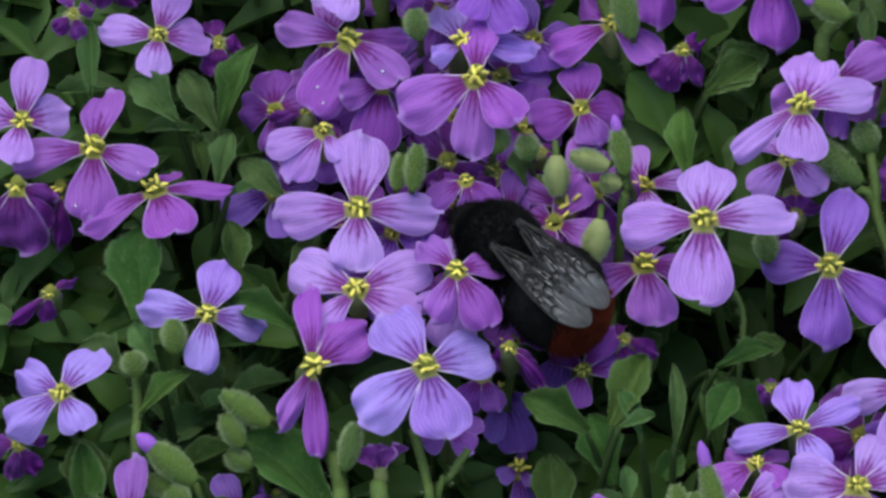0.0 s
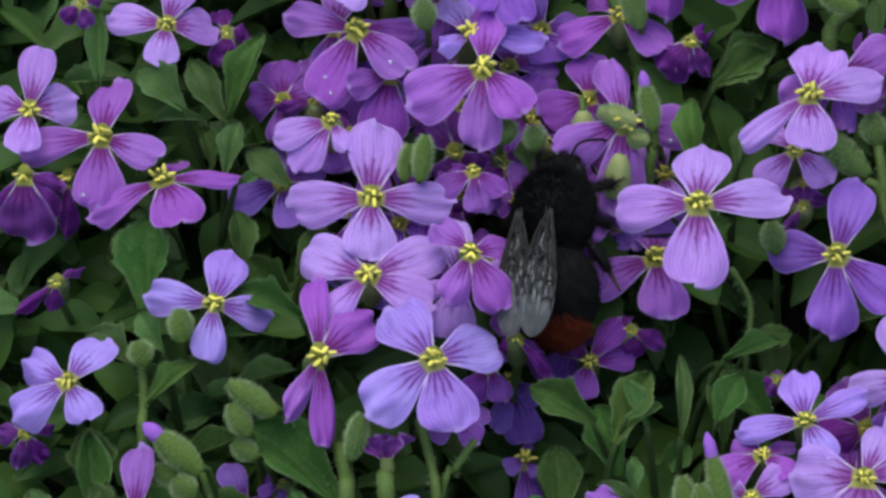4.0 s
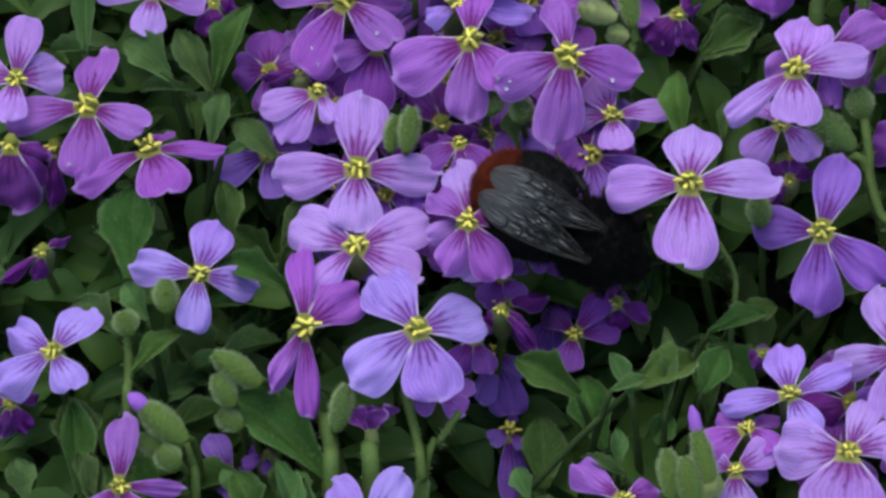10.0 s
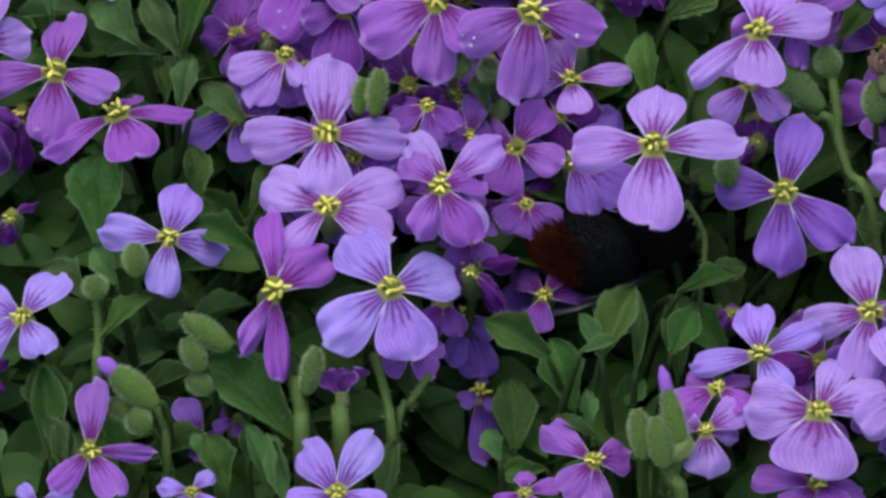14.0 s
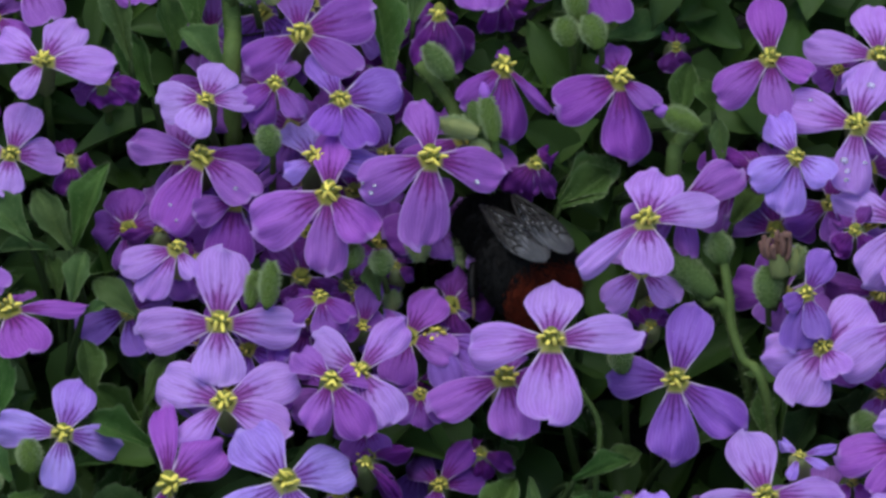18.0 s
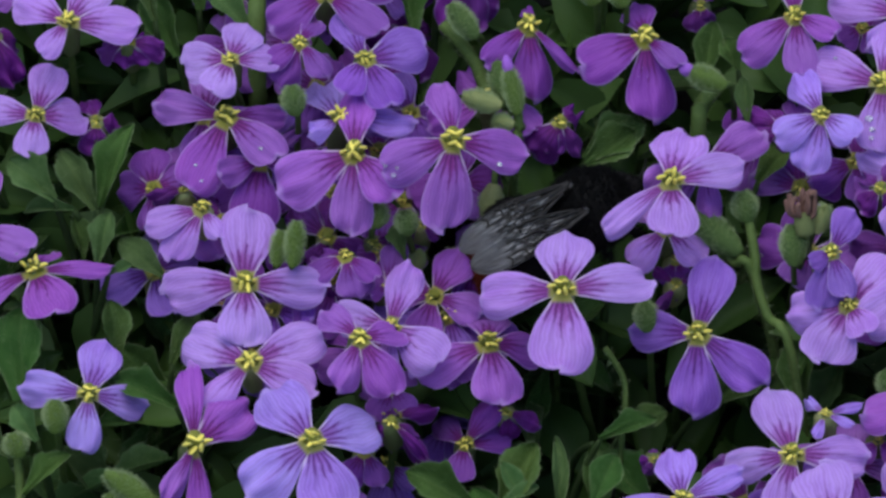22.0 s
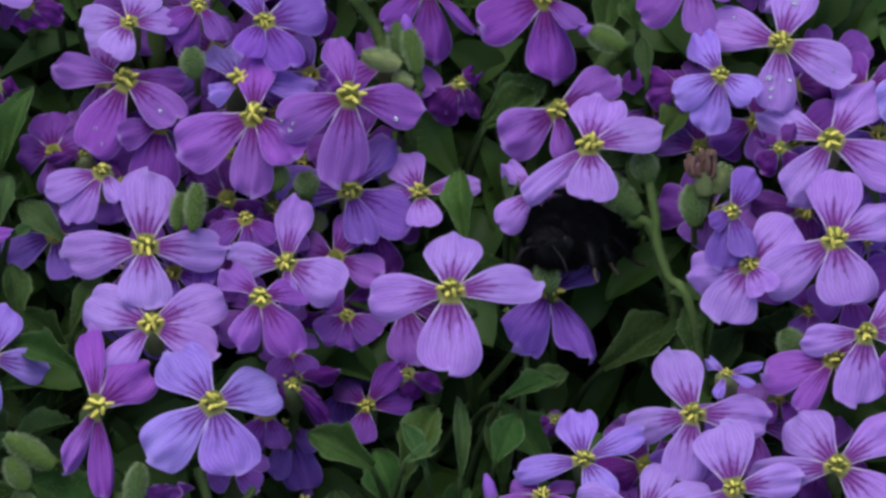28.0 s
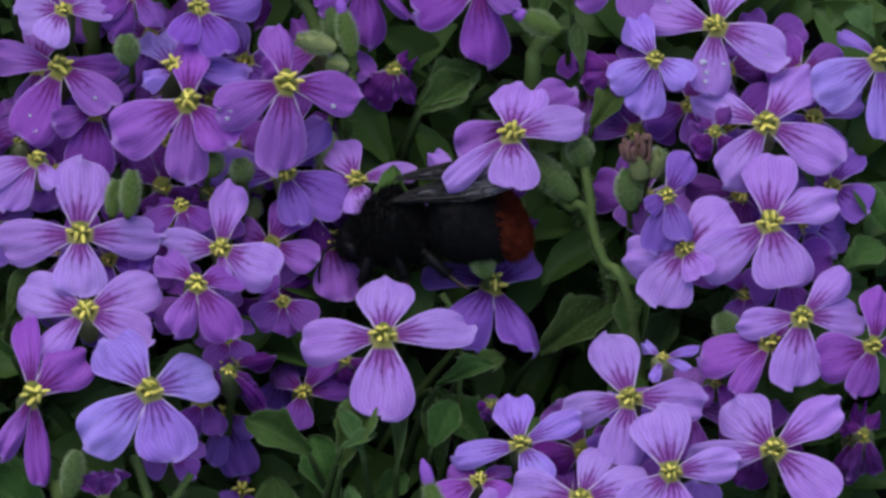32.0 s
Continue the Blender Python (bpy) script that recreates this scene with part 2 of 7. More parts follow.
def wing_material():
    """Smoky wing skin: clear between fine wrinkles, glossier near the root, where glints are painted too."""
    m = Mat("wing_membrane")
    uv = m.n("SeparateXYZ", i0=m.where("UV"))
    v = uv.outputs[1]
    streak = m.noise(5.0, 3.0, m.n("Mapping", Vector=m.where("UV"), Scale=(3.0, 1.0, 1.0)))
    cell = m.n("TexVoronoi", {"feature": "DISTANCE_TO_EDGE"}, Scale=4.5)
    m.put(cell.inputs["Vector"], m.n("Mapping", Vector=m.where("UV"), Scale=(1.6, 2.0, 1.0)))
    crease = m.math("MULTIPLY", m.grey(cell.outputs["Distance"], (0.0, 1.0), (0.10, 0.0)), m.grey(v, (0.55, 1.0), (0.75, 0.15)))
    veil = m.n("BsdfPrincipled", Specular_IOR_Level=0.9)
    m.put(veil.inputs["Roughness"], m.grey(v, (0.3, 0.13), (0.7, 0.36)))
    tone = m.mix(m.grey(v, (0.45, 0.0), (0.8, 1.0)), m.mix(streak, rgba(0.012, 0.011, 0.010), rgba(0.055, 0.052, 0.050)), m.mix(streak, rgba(0.032, 0.031, 0.030), rgba(0.105, 0.101, 0.099)))
    # glints painted as pale streaks in the colour, fading towards the tip
    painted_glint = m.math("MULTIPLY", m.grey(m.noise(7.0, 2.0, m.n("Mapping", Vector=m.where("UV"), Scale=(3.0, 0.8, 1.0))), (0.55, 0.0), (0.63, 1.0)), m.grey(v, (0.55, 0.9), (0.85, 0.15)))
    tone = m.mix(painted_glint, tone, rgba(0.42, 0.41, 0.40))
    m.put(veil.inputs["Base Color"], m.mix(m.math("MULTIPLY", crease, 0.7), tone, rgba(0.02, 0.018, 0.016)))
    b = m.n("Bump", Height=m.math("SUBTRACT", streak, m.math("MULTIPLY", crease, 0.5)), Distance=0.0011, Strength=0.9)
    m.put(veil.inputs["Normal"], b)
    clear = m.n("BsdfTransparent")
    clear.inputs[0].default_value = rgba(0.70, 0.67, 0.63)
    mixd = m.n("MixShader", i0=m.grey(v, (0.2, 0.62), (0.9, 0.8)))
    m.put(mixd.inputs[1], clear)
    m.put(mixd.inputs[2], veil)
    m.put(m.out.inputs[0], mixd)
    return m.m


WING = wing_material()


# ---- mesh helpers ----
def mesh(name, bm, material, smooth=True):
    me = bpy.data.meshes.new(name)
    bm.to_mesh(me)
    bm.free()
    me.materials.append(material)
    if smooth:
        me.polygons.foreach_set("use_smooth", [True] * len(me.polygons))
    return me


def part(name, data, parent, label="", at=None):
    """One mesh object under a thing or a part."""
    ob = new(name, data)
    ob.parent = parent
    if at is not None:
        ob.matrix_basis = at
    if label:
        ob["label"] = label
    return ob


def sheet(name, material, rows, cols, point, blunt=True):
    """A grid with UVs: point(s, v) for s in -1..1, v in 0..1."""
    bm = bmesh.new()
    uvl = bm.loops.layers.uv.new("UVMap")
    at = [math.sin(j / rows * math.pi / 2) ** 1.1 if blunt else j / rows for j in range(rows + 1)]
    vs = [[bm.verts.new(point(2 * i / cols - 1, v)) for i in range(cols + 1)] for v in at]
    for j in range(rows):
        for i in range(cols):
            fc = bm.faces.new((vs[j][i], vs[j][i + 1], vs[j + 1][i + 1], vs[j + 1][i]))
            for lp, (a, b) in zip(fc.loops, ((i, j), (i + 1, j), (i + 1, j + 1), (i, j + 1))):
                lp[uvl].uv = (a / cols, at[b])
    return mesh(name, bm, material)


def tube(name, material, pts, radii, sides=7):
    """A tapered tube along a smooth line through pts, in metres."""
    bm = bmesh.new()
    pts = [Vector(p) for p in pts]
    line, rad = [], []
    for i in range(len(pts) - 1):
        p0, p1, p2, p3 = pts[max(i - 1, 0)], pts[i], pts[i + 1], pts[min(i + 2, len(pts) - 1)]
        for k in range(4):
            t = k / 4
            line.append(0.5 * (2 * p1 + (p2 - p0) * t + (2 * p0 - 5 * p1 + 4 * p2 - p3) * t * t + (3 * p1 - p0 - 3 * p2 + p3) * t ** 3))
            rad.append(radii[i] * (1 - t) + radii[i + 1] * t)
    line.append(pts[-1])
    rad.append(radii[-1])
    side = Vector((0.31, 0.2, 0.93))
    rings = []
    for i, p in enumerate(line):
        d = (line[min(i + 1, len(line) - 1)] - line[max(i - 1, 0)]).normalized()
        a = d.cross(side).normalized()
        b = d.cross(a)
        rings.append([bm.verts.new(p + (a * math.cos(2 * math.pi * k / sides) + b * math.sin(2 * math.pi * k / sides)) * rad[i]) for k in range(sides)])
    for r0, r1 in zip(rings, rings[1:]):
        for k in range(sides):
            bm.faces.new((r0[k], r0[(k + 1) % sides], r1[(k + 1) % sides], r1[k]))
    bm.faces.new(rings[0][::-1])
    bm.faces.new(rings[-1])
    return mesh(name, bm, material)


def ovoid(name, material, profile, sides=12, flat=1.0, rough=0.0, seed=0):
    """A body of revolution round y: profile rows of (y, radius)."""
    bm = bmesh.new()
    rings = []
    for y, r in profile:
        ring = []
        for k in range(sides):
            a = 2 * math.pi * k / sides
            d = Vector((math.cos(a), 0, math.sin(a) * flat))
            rr = r * (1 + rough * noise.noise(Vector((d.x * 2 + seed, y * 3, d.z * 2))))
            ring.append(bm.verts.new((d.x * rr, y, d.z * rr)))
        rings.append(ring)
    for r0, r1 in zip(rings, rings[1:]):
        for k in range(sides):
            bm.faces.new((r0[k], r1[k], r1[(k + 1) % sides], r0[(k + 1) % sides]))
    bm.faces.new(rings[0])
    bm.faces.new(rings[-1][::-1])
    return mesh(name, bm, material)


def fuzz(name, material, spots, width=0.00005):
    """Many fine hairs, each a thin three-sided spike: spots of (root, tip)."""
    verts, faces = [], []
    for root, tip in spots:
        d = (tip - root).normalized()
        a = d.cross(Vector((0.3, 0.5, 0.8))).normalized() * width
        b = d.cross(a).normalized() * width
        n = len(verts)
        verts += [root + a, root - a * 0.5 + b * 0.87, root - a * 0.5 - b * 0.87, tip]
        faces += [(n, n + 1, n + 3), (n + 1, n + 2, n + 3), (n + 2, n, n + 3)]
    me = bpy.data.meshes.new(name)
    me.from_pydata(verts, [], faces)
    me.materials.append(material)
    return me


def frame3(x, y, z, at):
    """A matrix with the given columns."""
    m = Matrix.Identity(4)
    for i, c in enumerate((x, y, z)):
        m[0][i], m[1][i], m[2][i] = c
    m.translation = at
    return m


# ---- ground: a soil bank that levels out far away ----
def ground_height(y):
    top = 0.61 / 0.871 * y - 0.046
    return max(-0.32, min(0.55, top))


def build_ground():
    bm = bmesh.new()
    ys = [-400, -60, -8, -2, -0.9, -0.55] + [-0.4 + 0.008 * i for i in range(100)] + [0.6, 0.9, 1.5, 8, 60, 400]
    xs = [-400, -60, -8, -1.5, -0.6, -0.3] + [-0.2 + 0.01 * i for i in range(41)] + [0.3, 0.6, 1.5, 8, 60, 400]
    grid = []
    for y in ys:
        row = []
        for x in xs:
            near = 1.0 if abs(x) < 0.3 and abs(y) < 0.4 else 0.2
            z = ground_height(y) + near * (0.006 * noise.noise(Vector((x * 40, y * 40, 0))) + 0.003 * noise.noise(Vector((x * 130, y * 130, 5))))
            row.append(bm.verts.new((x, y, z)))
        grid.append(row)
    for a, b in zip(grid, grid[1:]):
        for i in range(len(xs) - 1):
            bm.faces.new((a[i], a[i + 1], b[i + 1], b[i]))
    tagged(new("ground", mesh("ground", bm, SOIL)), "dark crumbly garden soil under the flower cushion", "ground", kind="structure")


build_ground()


# ---- blossoms ----
def petal_point(seed, reflex, cup, ruffle, notch, slim):
    rnd = random.Random(seed)
    lean, twist, ph = rnd.uniform(-0.10, 0.10), rnd.uniform(-0.16, 0.16), rnd.uniform(0, 9)
    curl, curl_side = rnd.uniform(0.0, 0.12), rnd.choice((-1, 1))
    claw, blunt = rnd.uniform(1.25, 1.6), rnd.uniform(5.5, 7.5) if slim else rnd.uniform(8.0, 13.0)
    corner, bite = rnd.uniform(-0.07, 0.07), rnd.uniform(0.0, 1.0)

    def point(s, v):
        grow = min(1.0, max(0.0, v / (0.82 if slim else 0.74)))
        half = 0.5 * (0.23 + 0.77 * math.sin(grow * math.pi / 2) ** claw) * math.sqrt(max(0.0, 1 - v ** blunt))
        x = (s + lean * (1 - s * s)) * half
        y = v * (1 - notch * math.exp(-(s / 0.3) ** 2) * v ** 6 + corner * s * v ** 3 - 0.05 * bite * math.exp(-((s - 0.6) / 0.2) ** 2) * v ** 8)
        wav = noise.noise(Vector((x * 3.0, y * 2.2, ph)))
        edge = noise.noise(Vector((x * 7.0, y * 5.0, ph + 2)))
        x *= 1 + 0.09 * wav * v + 0.03 * edge * v
        y *= 1 + 0.05 * noise.noise(Vector((x * 4.5, 3.3, ph))) * v * v
        z = 0.08 * math.sin(min(1.0, v * 2.2) * 1.57) - reflex * v * v - cup * x * x * 2.4
        z += ruffle * v * v * noise.noise(Vector((x * 4.0, y * 3, ph + 4))) + twist * x * v
        z += 0.012 * v * math.cos(s * 8.5 + 1.5 * noise.noise(Vector((s, v * 2, ph + 9)))) * (1 - 0.5 * v)
        z -= 0.03 * math.exp(-(x / 0.05) ** 2) * v * (1 - v)
        z -= (curl * s ** 4 if s * curl_side > 0 else 0.0) * v + 0.05 * max(0.0, v - 0.8) * 5 * noise.noise(Vector((x * 6.0, 1.7, ph + 7)))
        return Vector((x + 0.04 * twist * v, y, z))
    return point


PETAL_MESH = {}
for hue_name, petal_skin in PETAL.items():
    kinds = []
    for k in range(7):
        if hue_name == "plum":
            pt = petal_point(k + 50, 0.22 + 0.05 * k, 0.45, 0.45, 0.05, k % 2)
        else:
            pt = petal_point(k, 0.05 + 0.03 * (k % 4), 0.07 + 0.05 * (k % 3), 0.10 + 0.05 * (k % 3), 0.07 * (k % 3 == 1), k % 3 == 2)
        kinds.append(sheet("petal", petal_skin, 16, 16, pt))
    PETAL_MESH[hue_name] = kinds

ANTHER_MESH = ovoid("anther", ANTHER, [(-0.5, 0.05), (-0.4, 0.2), (-0.1, 0.27), (0.2, 0.25), (0.42, 0.16), (0.5, 0.04)], 7, 0.8, 0.25)
FILAMENT_MESH = tube("filament", SEPAL_PALE, [(0, 0, 0), (0, 0, 0.5), (0, 0, 1)], [0.09, 0.07, 0.06], 5)
THROAT_MESH = ovoid("throat", THROAT, [(-1, 0.25), (-0.6, 0.62), (-0.1, 0.8), (0.15, 0.6), (0.25, 0.2)], 9, 1.0, 0.2)
CALYX_MESH = [ovoid("calyx", m, [(0, 0.5), (0.12, 0.95), (0.5, 1.05), (0.85, 0.9), (1.0, 0.8)], 10, 1.0, 0.12, 3) for m in (SEPAL, SEPAL_PALE)]


def sepal_point(s, v):
    """A quarter of a bud's wall, closing at the tip."""
    r = math.sin(math.pi * (0.10 + 0.86 * v)) ** 0.6 * 1.03
    a = s * 0.80
    return Vector((math.sin(a) * r, v * 0.99, math.cos(a) * r))


SEPAL_MESH = {k: sheet("sepal", m, 8, 4, sepal_point, False) for k, m in (("green", BUD_SKIN), ("pale", SEPAL_PALE), ("grey", BUD_GREY))}
rng = random.Random(11)
LABELS = {
    "violet": "open violet four-petalled flower with dark veins and yellow stamens",
    "blue": "open blue-violet four-petalled flower with a yellow eye",
    "pink": "open pinkish purple four-petalled flower with dark veins",
    "deep": "open deep purple four-petalled flower with dark veins and painted shade",
    "indigo_shaded": "open deep blue-violet flower with a yellow eye and painted shade",
    "plum": "fading plum-purple flower with crumpled folded petals",
}


def stem_line(c, back):
    """From behind a blossom down into the soil, in metres, relative to c."""
    p1 = back * 0.006
    base = c + back * 0.010 + NORMAL * -0.026 + DOWN * 0.008 + RIGHT * rng.uniform(-0.006, 0.006)
    base.z = ground_height(base.y) - 0.002
    p3 = base - c
    p2 = p1.lerp(p3, 0.45) + back * 0.003 + RIGHT * rng.uniform(-0.002, 0.002)
    return [back * 0.001, p1, p2, p3]


def broad(tips, i, size):
    """How wide a petal looks: as far as the flower reaches across that petal's own direction."""
    a = math.atan2(tips[i][1], tips[i][0])
    reach, weight = 0.0, 1e-6
    for k, (du, dv) in enumerate(tips):
        if k != i:
            w = abs(math.sin(math.atan2(dv, du) - a)) ** 1.5
            reach, weight = reach + w * math.hypot(du, dv), weight + w
    return max(0.25 * size + 0.75 * reach / weight, 0.6 * math.hypot(*tips[i])) * 0.001


def blossom(hue, at, tips, wide=0.76, stamens=6):
    """tips: where the petals end, mm right and up of the eye, and how wide they are."""
    c = bank(*at)
    ob = new("flower")
    ob.location = c
    tagged(ob, LABELS[hue], "flower", "flowers of the cushion")
    widths, tips = [p[2] if len(p) > 2 else None for p in tips], [p[:2] for p in tips]
    size = max(math.hypot(*p) for p in tips) * 1.04
    dirs = []
    for du, dv in tips:
        seen = math.hypot(du, dv)
        depth = math.sqrt(max(0.0, size * size - seen * seen)) * 0.75
        sign = -1 if dv > -0.25 * seen else (0.55 if hue != "plum" else -0.4)
        dirs.append(RIGHT * du + RISE * dv + OUT * depth * sign)
    order = sorted(range(len(tips)), key=lambda i: math.atan2(tips[i][1], tips[i][0]))
    n = Vector()
    for a, b in zip(order, order[1:] + order[:1]):
        n += dirs[a].cross(dirs[b])
    n = (n.normalized() + OUT * 0.7).normalized()
    if n.dot(OUT) < 0.2:
        n = OUT.copy()
    for i, d in enumerate(dirs):
        ln = d.length * 0.001
        y = d.normalized()
        x = y.cross(n).normalized()
        z = x.cross(y)
        w = broad(tips, i, size) * wide * rng.uniform(0.92, 1.08)
        if widths[i]:
            w = widths[i] * 0.00106
        m = frame3(x * w, y * ln, z * ln, y * 0.0004 + n * (0.00025 * (i % 2)))
        part("petal", PETAL_MESH[hue][rng.randrange(7)], ob, "", m)
    big = size * 0.001
    side = n.cross(RISE).normalized()
    rise = side.cross(n) * -1
    part("throat", THROAT_MESH, ob, "", frame3(side * big * 0.155, rise * big * 0.155, n * big * 0.12, n * big * 0.04))
    # the stamens: four long, two short
    for k in range(stamens if hue != "plum" else 3):
        a = k * math.tau / 6 + rng.uniform(-0.2, 0.2)
        d = (side * math.cos(a) + rise * math.sin(a))
        top = n * big * rng.uniform(0.10, 0.19) + d * big * (0.035 if k % 3 else 0.085)
        fil = part("stamen", FILAMENT_MESH, ob, "", frame3(side * big * 0.22, rise * big * 0.22, top, d * big * 0.03))
        ax = (n * 0.7 + d * rng.uniform(-0.6, 0.9) + side * rng.uniform(-0.4, 0.4)).normalized()
        bx = ax.cross(rise).normalized()
        loc = fil.matrix_basis.inverted() @ frame3(bx * big * 0.105, ax * big * 0.135, bx.cross(ax) * big * 0.105, top + d * big * 0.035)
        part("anther", ANTHER_MESH, fil, "yellow pollen-covered anther", loc)
    back = (-n * 0.75 + DOWN * 0.35 - OUT * 0.3).normalized()
    kind = rng.random() < 0.3
    bx = back.cross(RIGHT).normalized()
    cal = part("calyx", CALYX_MESH[kind], ob, "", frame3(bx * 0.0013, back * 0.0062, bx.cross(back) * 0.0013, back * 0.0002))
    pts = stem_line(c, back)
    part("stem", tube("stem", STEM, pts, [0.0004, 0.00045, 0.0005, 0.0006], 6), ob)
    return ob


star_flower = blossom("violet", (-24.8, -0.7, 0.1), [(0.3, 8.2, 6.3), (-8.9, -1.1, 5.2), (8.9, -0.6, 4.8), (-0.1, -6.6, 5.9)])
broad_flower = blossom("violet", (-24.9, -9.5, 3.4), [(-7.2, 3.0, 5.6), (7.9, 3.2, 5.5), (7.0, -2.7, 4.8), (-4.8, -4.9, 3.9)])
blossom("pink", (-30.2, -18.5, 9.7), [(-0.7, 8.6, 3.0), (5.6, 4.4, 6.2), (1.0, -9.7, 3.1), (-3.2, -6.5, 3.0)])
front_flower = blossom("blue", (-17.4, -18.5, 10.9), [(-4.8, 5.6, 6.3), (6.9, 2.0, 6.3), (2.4, -7.4, 6.7), (-7.1, -5.8, 6.0)])
blossom("blue", (-42.2, -12.9, 4.8), [(1.5, 5.4, 4.9), (-7.5, 0.9, 4.1), (5.9, -1.3, 4.1), (-0.6, -5.9, 3.9)])
blossom("blue", (-58.2, -21.8, 8.0), [(-5.0, 2.3, 4.3), (3.6, 4.6, 4.7), (2.4, -3.7, 4.5), (-5.7, -4.0, 4.8)])
folded_flower = blossom("pink", (-55.5, 5.7, -2.1), [(0.6, 6.4, 4.9), (-9.5, -1.3, 4.2), (6.5, -2.1, 4.1), (-0.2, -7.9, 5.8)])
blossom("violet", (-63.9, 8.7, -3.2), [(0.9, 7.1, 4.2), (4.6, 1.1, 5.0), (-5.2, 1.0, 4.8), (-0.7, -4.3, 4.0)])
blossom("pink", (-48.5, 0.9, -0.3), [(8.1, 0.3, 2.7), (2.5, -4.7, 6.1), (-8.0, -4.0, 3.5), (1.2, 2.1, 3.2)])
blossom("plum", (-64.1, 1.4, -0.3), [(3.6, -5.2, 3.7), (-0.0, -7.4, 6.4), (-3.0, -5.4, 3.8), (4.1, -1.8, 3.1)])
blossom("plum", (-59.9, -10.6, 3.9), [(-4.6, -3.5), (-0.7, -3.8), (3.1, 2.4), (1.1, -1.6)], wide=0.5)
spotted_flower = blossom("pink", (-26.9, 18.3, -6.8), [(-8.0, 1.9, 4.0), (6.4, -0.0, 3.0), (-4.2, -7.8, 5.5), (5.8, -4.6, 4.6)])
blossom("deep", (-23.1, 13.4, -7.9), [(-0.9, -7.2, 5.7), (-4.4, -1.5, 3.5), (4.4, -1.2, 2.9), (4.3, 3.6, 2.1)])
blossom("pink", (-12.3, 14.1, -3.2), [(0.2, 7.0, 4.5), (-8.4, -4.1, 6.2), (4.4, -4.8, 4.9), (-0.5, -8.9, 4.7)])
blossom("blue", (-14.1, 17.9, -7.5), [(-2.5, 4.3, 4.6), (8.4, -0.4, 4.1), (-3.0, -1.3, 2.7), (4.3, 2.9, 3.4)])
upper_flower = blossom("pink", (-1.5, 12.2, -1.5), [(-1.2, 6.6, 4.1), (-7.6, -3.3, 5.4), (7.9, -1.6, 5.2), (-0.9, -9.7, 5.8)])
back_flower = blossom("violet", (6.6, 4.9, -4.8), [(6.6, 1.2), (-2.0, 3.9), (0.5, -3.5), (-4.6, -0.6)])
spring_flower = blossom("indigo_shaded", (-1.7, 5.8, -6.0), [(-8.5, 0.7, 5.5), (4.4, 6.0, 4.8), (6.9, -3.5, 5.8), (1.6, -5.7, 3.9)])
hero_flower = blossom("violet", (12.7, -2.0, 8.7), [(0.4, 5.9, 6.4), (-9.1, -0.6, 5.2), (9.5, 1.2, 4.9), (-0.4, -8.8, 7.1)])
lean_flower = blossom("violet", (24.3, 11.3, 1.9), [(1.5, 5.7, 6.4), (7.8, 1.8, 4.8), (0.2, -5.7, 5.6), (-7.4, -5.3, 2.9)])
behind_flower = blossom("pink", (28.3, 13.8, -4.2), [(6.5, 3.6, 4.5), (-6.1, -3.8, 5.9), (1.0, -5.8, 3.3), (4.2, 0.4, 2.6)])
nook_flower = blossom("violet", (23.0, 5.2, -2.9), [(-3.8, -3.8, 4.0), (3.8, -3.4, 3.8), (-3.3, 2.9, 2.6), (4.1, 1.9, 2.6)])
low_flower = blossom("indigo_shaded", (27.6, -6.9, 2.6), [(2.2, 8.0, 5.2), (-6.9, 0.4, 4.8), (7.1, -5.4, 5.5), (-0.7, -8.8, 5.8)])
blossom("plum", (24.1, -1.1, -4.6), [(-2.5, 1.9), (2.8, 1.2), (0.4, -1.7), (-1.9, -2.7)], wide=0.6)
blossom("blue", (24.1, -25.0, 10.9), [(-0.9, 5.2, 4.6), (6.5, 3.1, 3.3), (-7.1, -1.2, 3.3), (2.3, -3.9, 3.9)])
blossom("violet", (30.5, -31.0, 15.0), [(2.4, 5.7, 3.6), (7.3, 2.0, 5.3), (-7.6, 0.4, 6.6), (-0.7, -6.8, 9.4)])
blossom("pink", (19.4, -28.8, 10.5), [(-4.7, -2.5, 4.4), (3.3, 0.9, 2.2), (-2.8, 1.7, 2.9), (3.0, -2.0, 3.0)])
blossom("violet", (18.1, -33.3, 13.1), [(-3.1, 1.1, 3.1), (4.1, 2.6, 3.8), (0.2, -4.8, 5.3), (3.5, -0.8, 2.5)])
blossom("violet", (36.4, -20.1, 10.1), [(-2.1, 6.8, 5.5), (8.3, -0.4, 5.0), (-6.8, -1.6, 3.9), (-1.5, -7.0, 4.9)])
blossom("blue", (40.3, -15.7, 6.7), [(3.9, 1.0), (-1.9, 1.4), (-1.1, -2.2), (2.7, -1.2)], wide=0.4)
blossom("violet", (40.5, -28.2, 15.0), [(-1.2, 6.9, 6.6), (7.3, 1.0, 3.9), (0.9, -6.0, 4.6), (-5.1, -4.4, 4.7)])
blossom("violet", (52.9, -0.8, 2.4), [(0.5, 7.8, 6.2), (7.6, 3.0, 5.2), (-7.7, -4.7, 5.6), (1.7, -6.8, 6.9)])
blossom("violet", (53.1, 10.4, -3.8), [(-7.6, 3.3, 4.1), (5.2, 6.2, 5.9), (8.3, -4.1, 5.8), (-4.8, -6.4, 5.4)])
wet_flower = blossom("violet", (47.8, 21.7, -6.9), [(-7.7, 2.5, 5.3), (7.7, -3.3, 5.2), (-1.0, -7.3, 4.6), (2.4, 6.8, 5.3)])
blossom("blue", (40.8, 18.1, -5.6), [(-2.5, 4.6, 4.1), (3.5, -2.4, 4.2), (-1.7, -6.2, 4.5), (-5.0, -2.6, 4.1)])
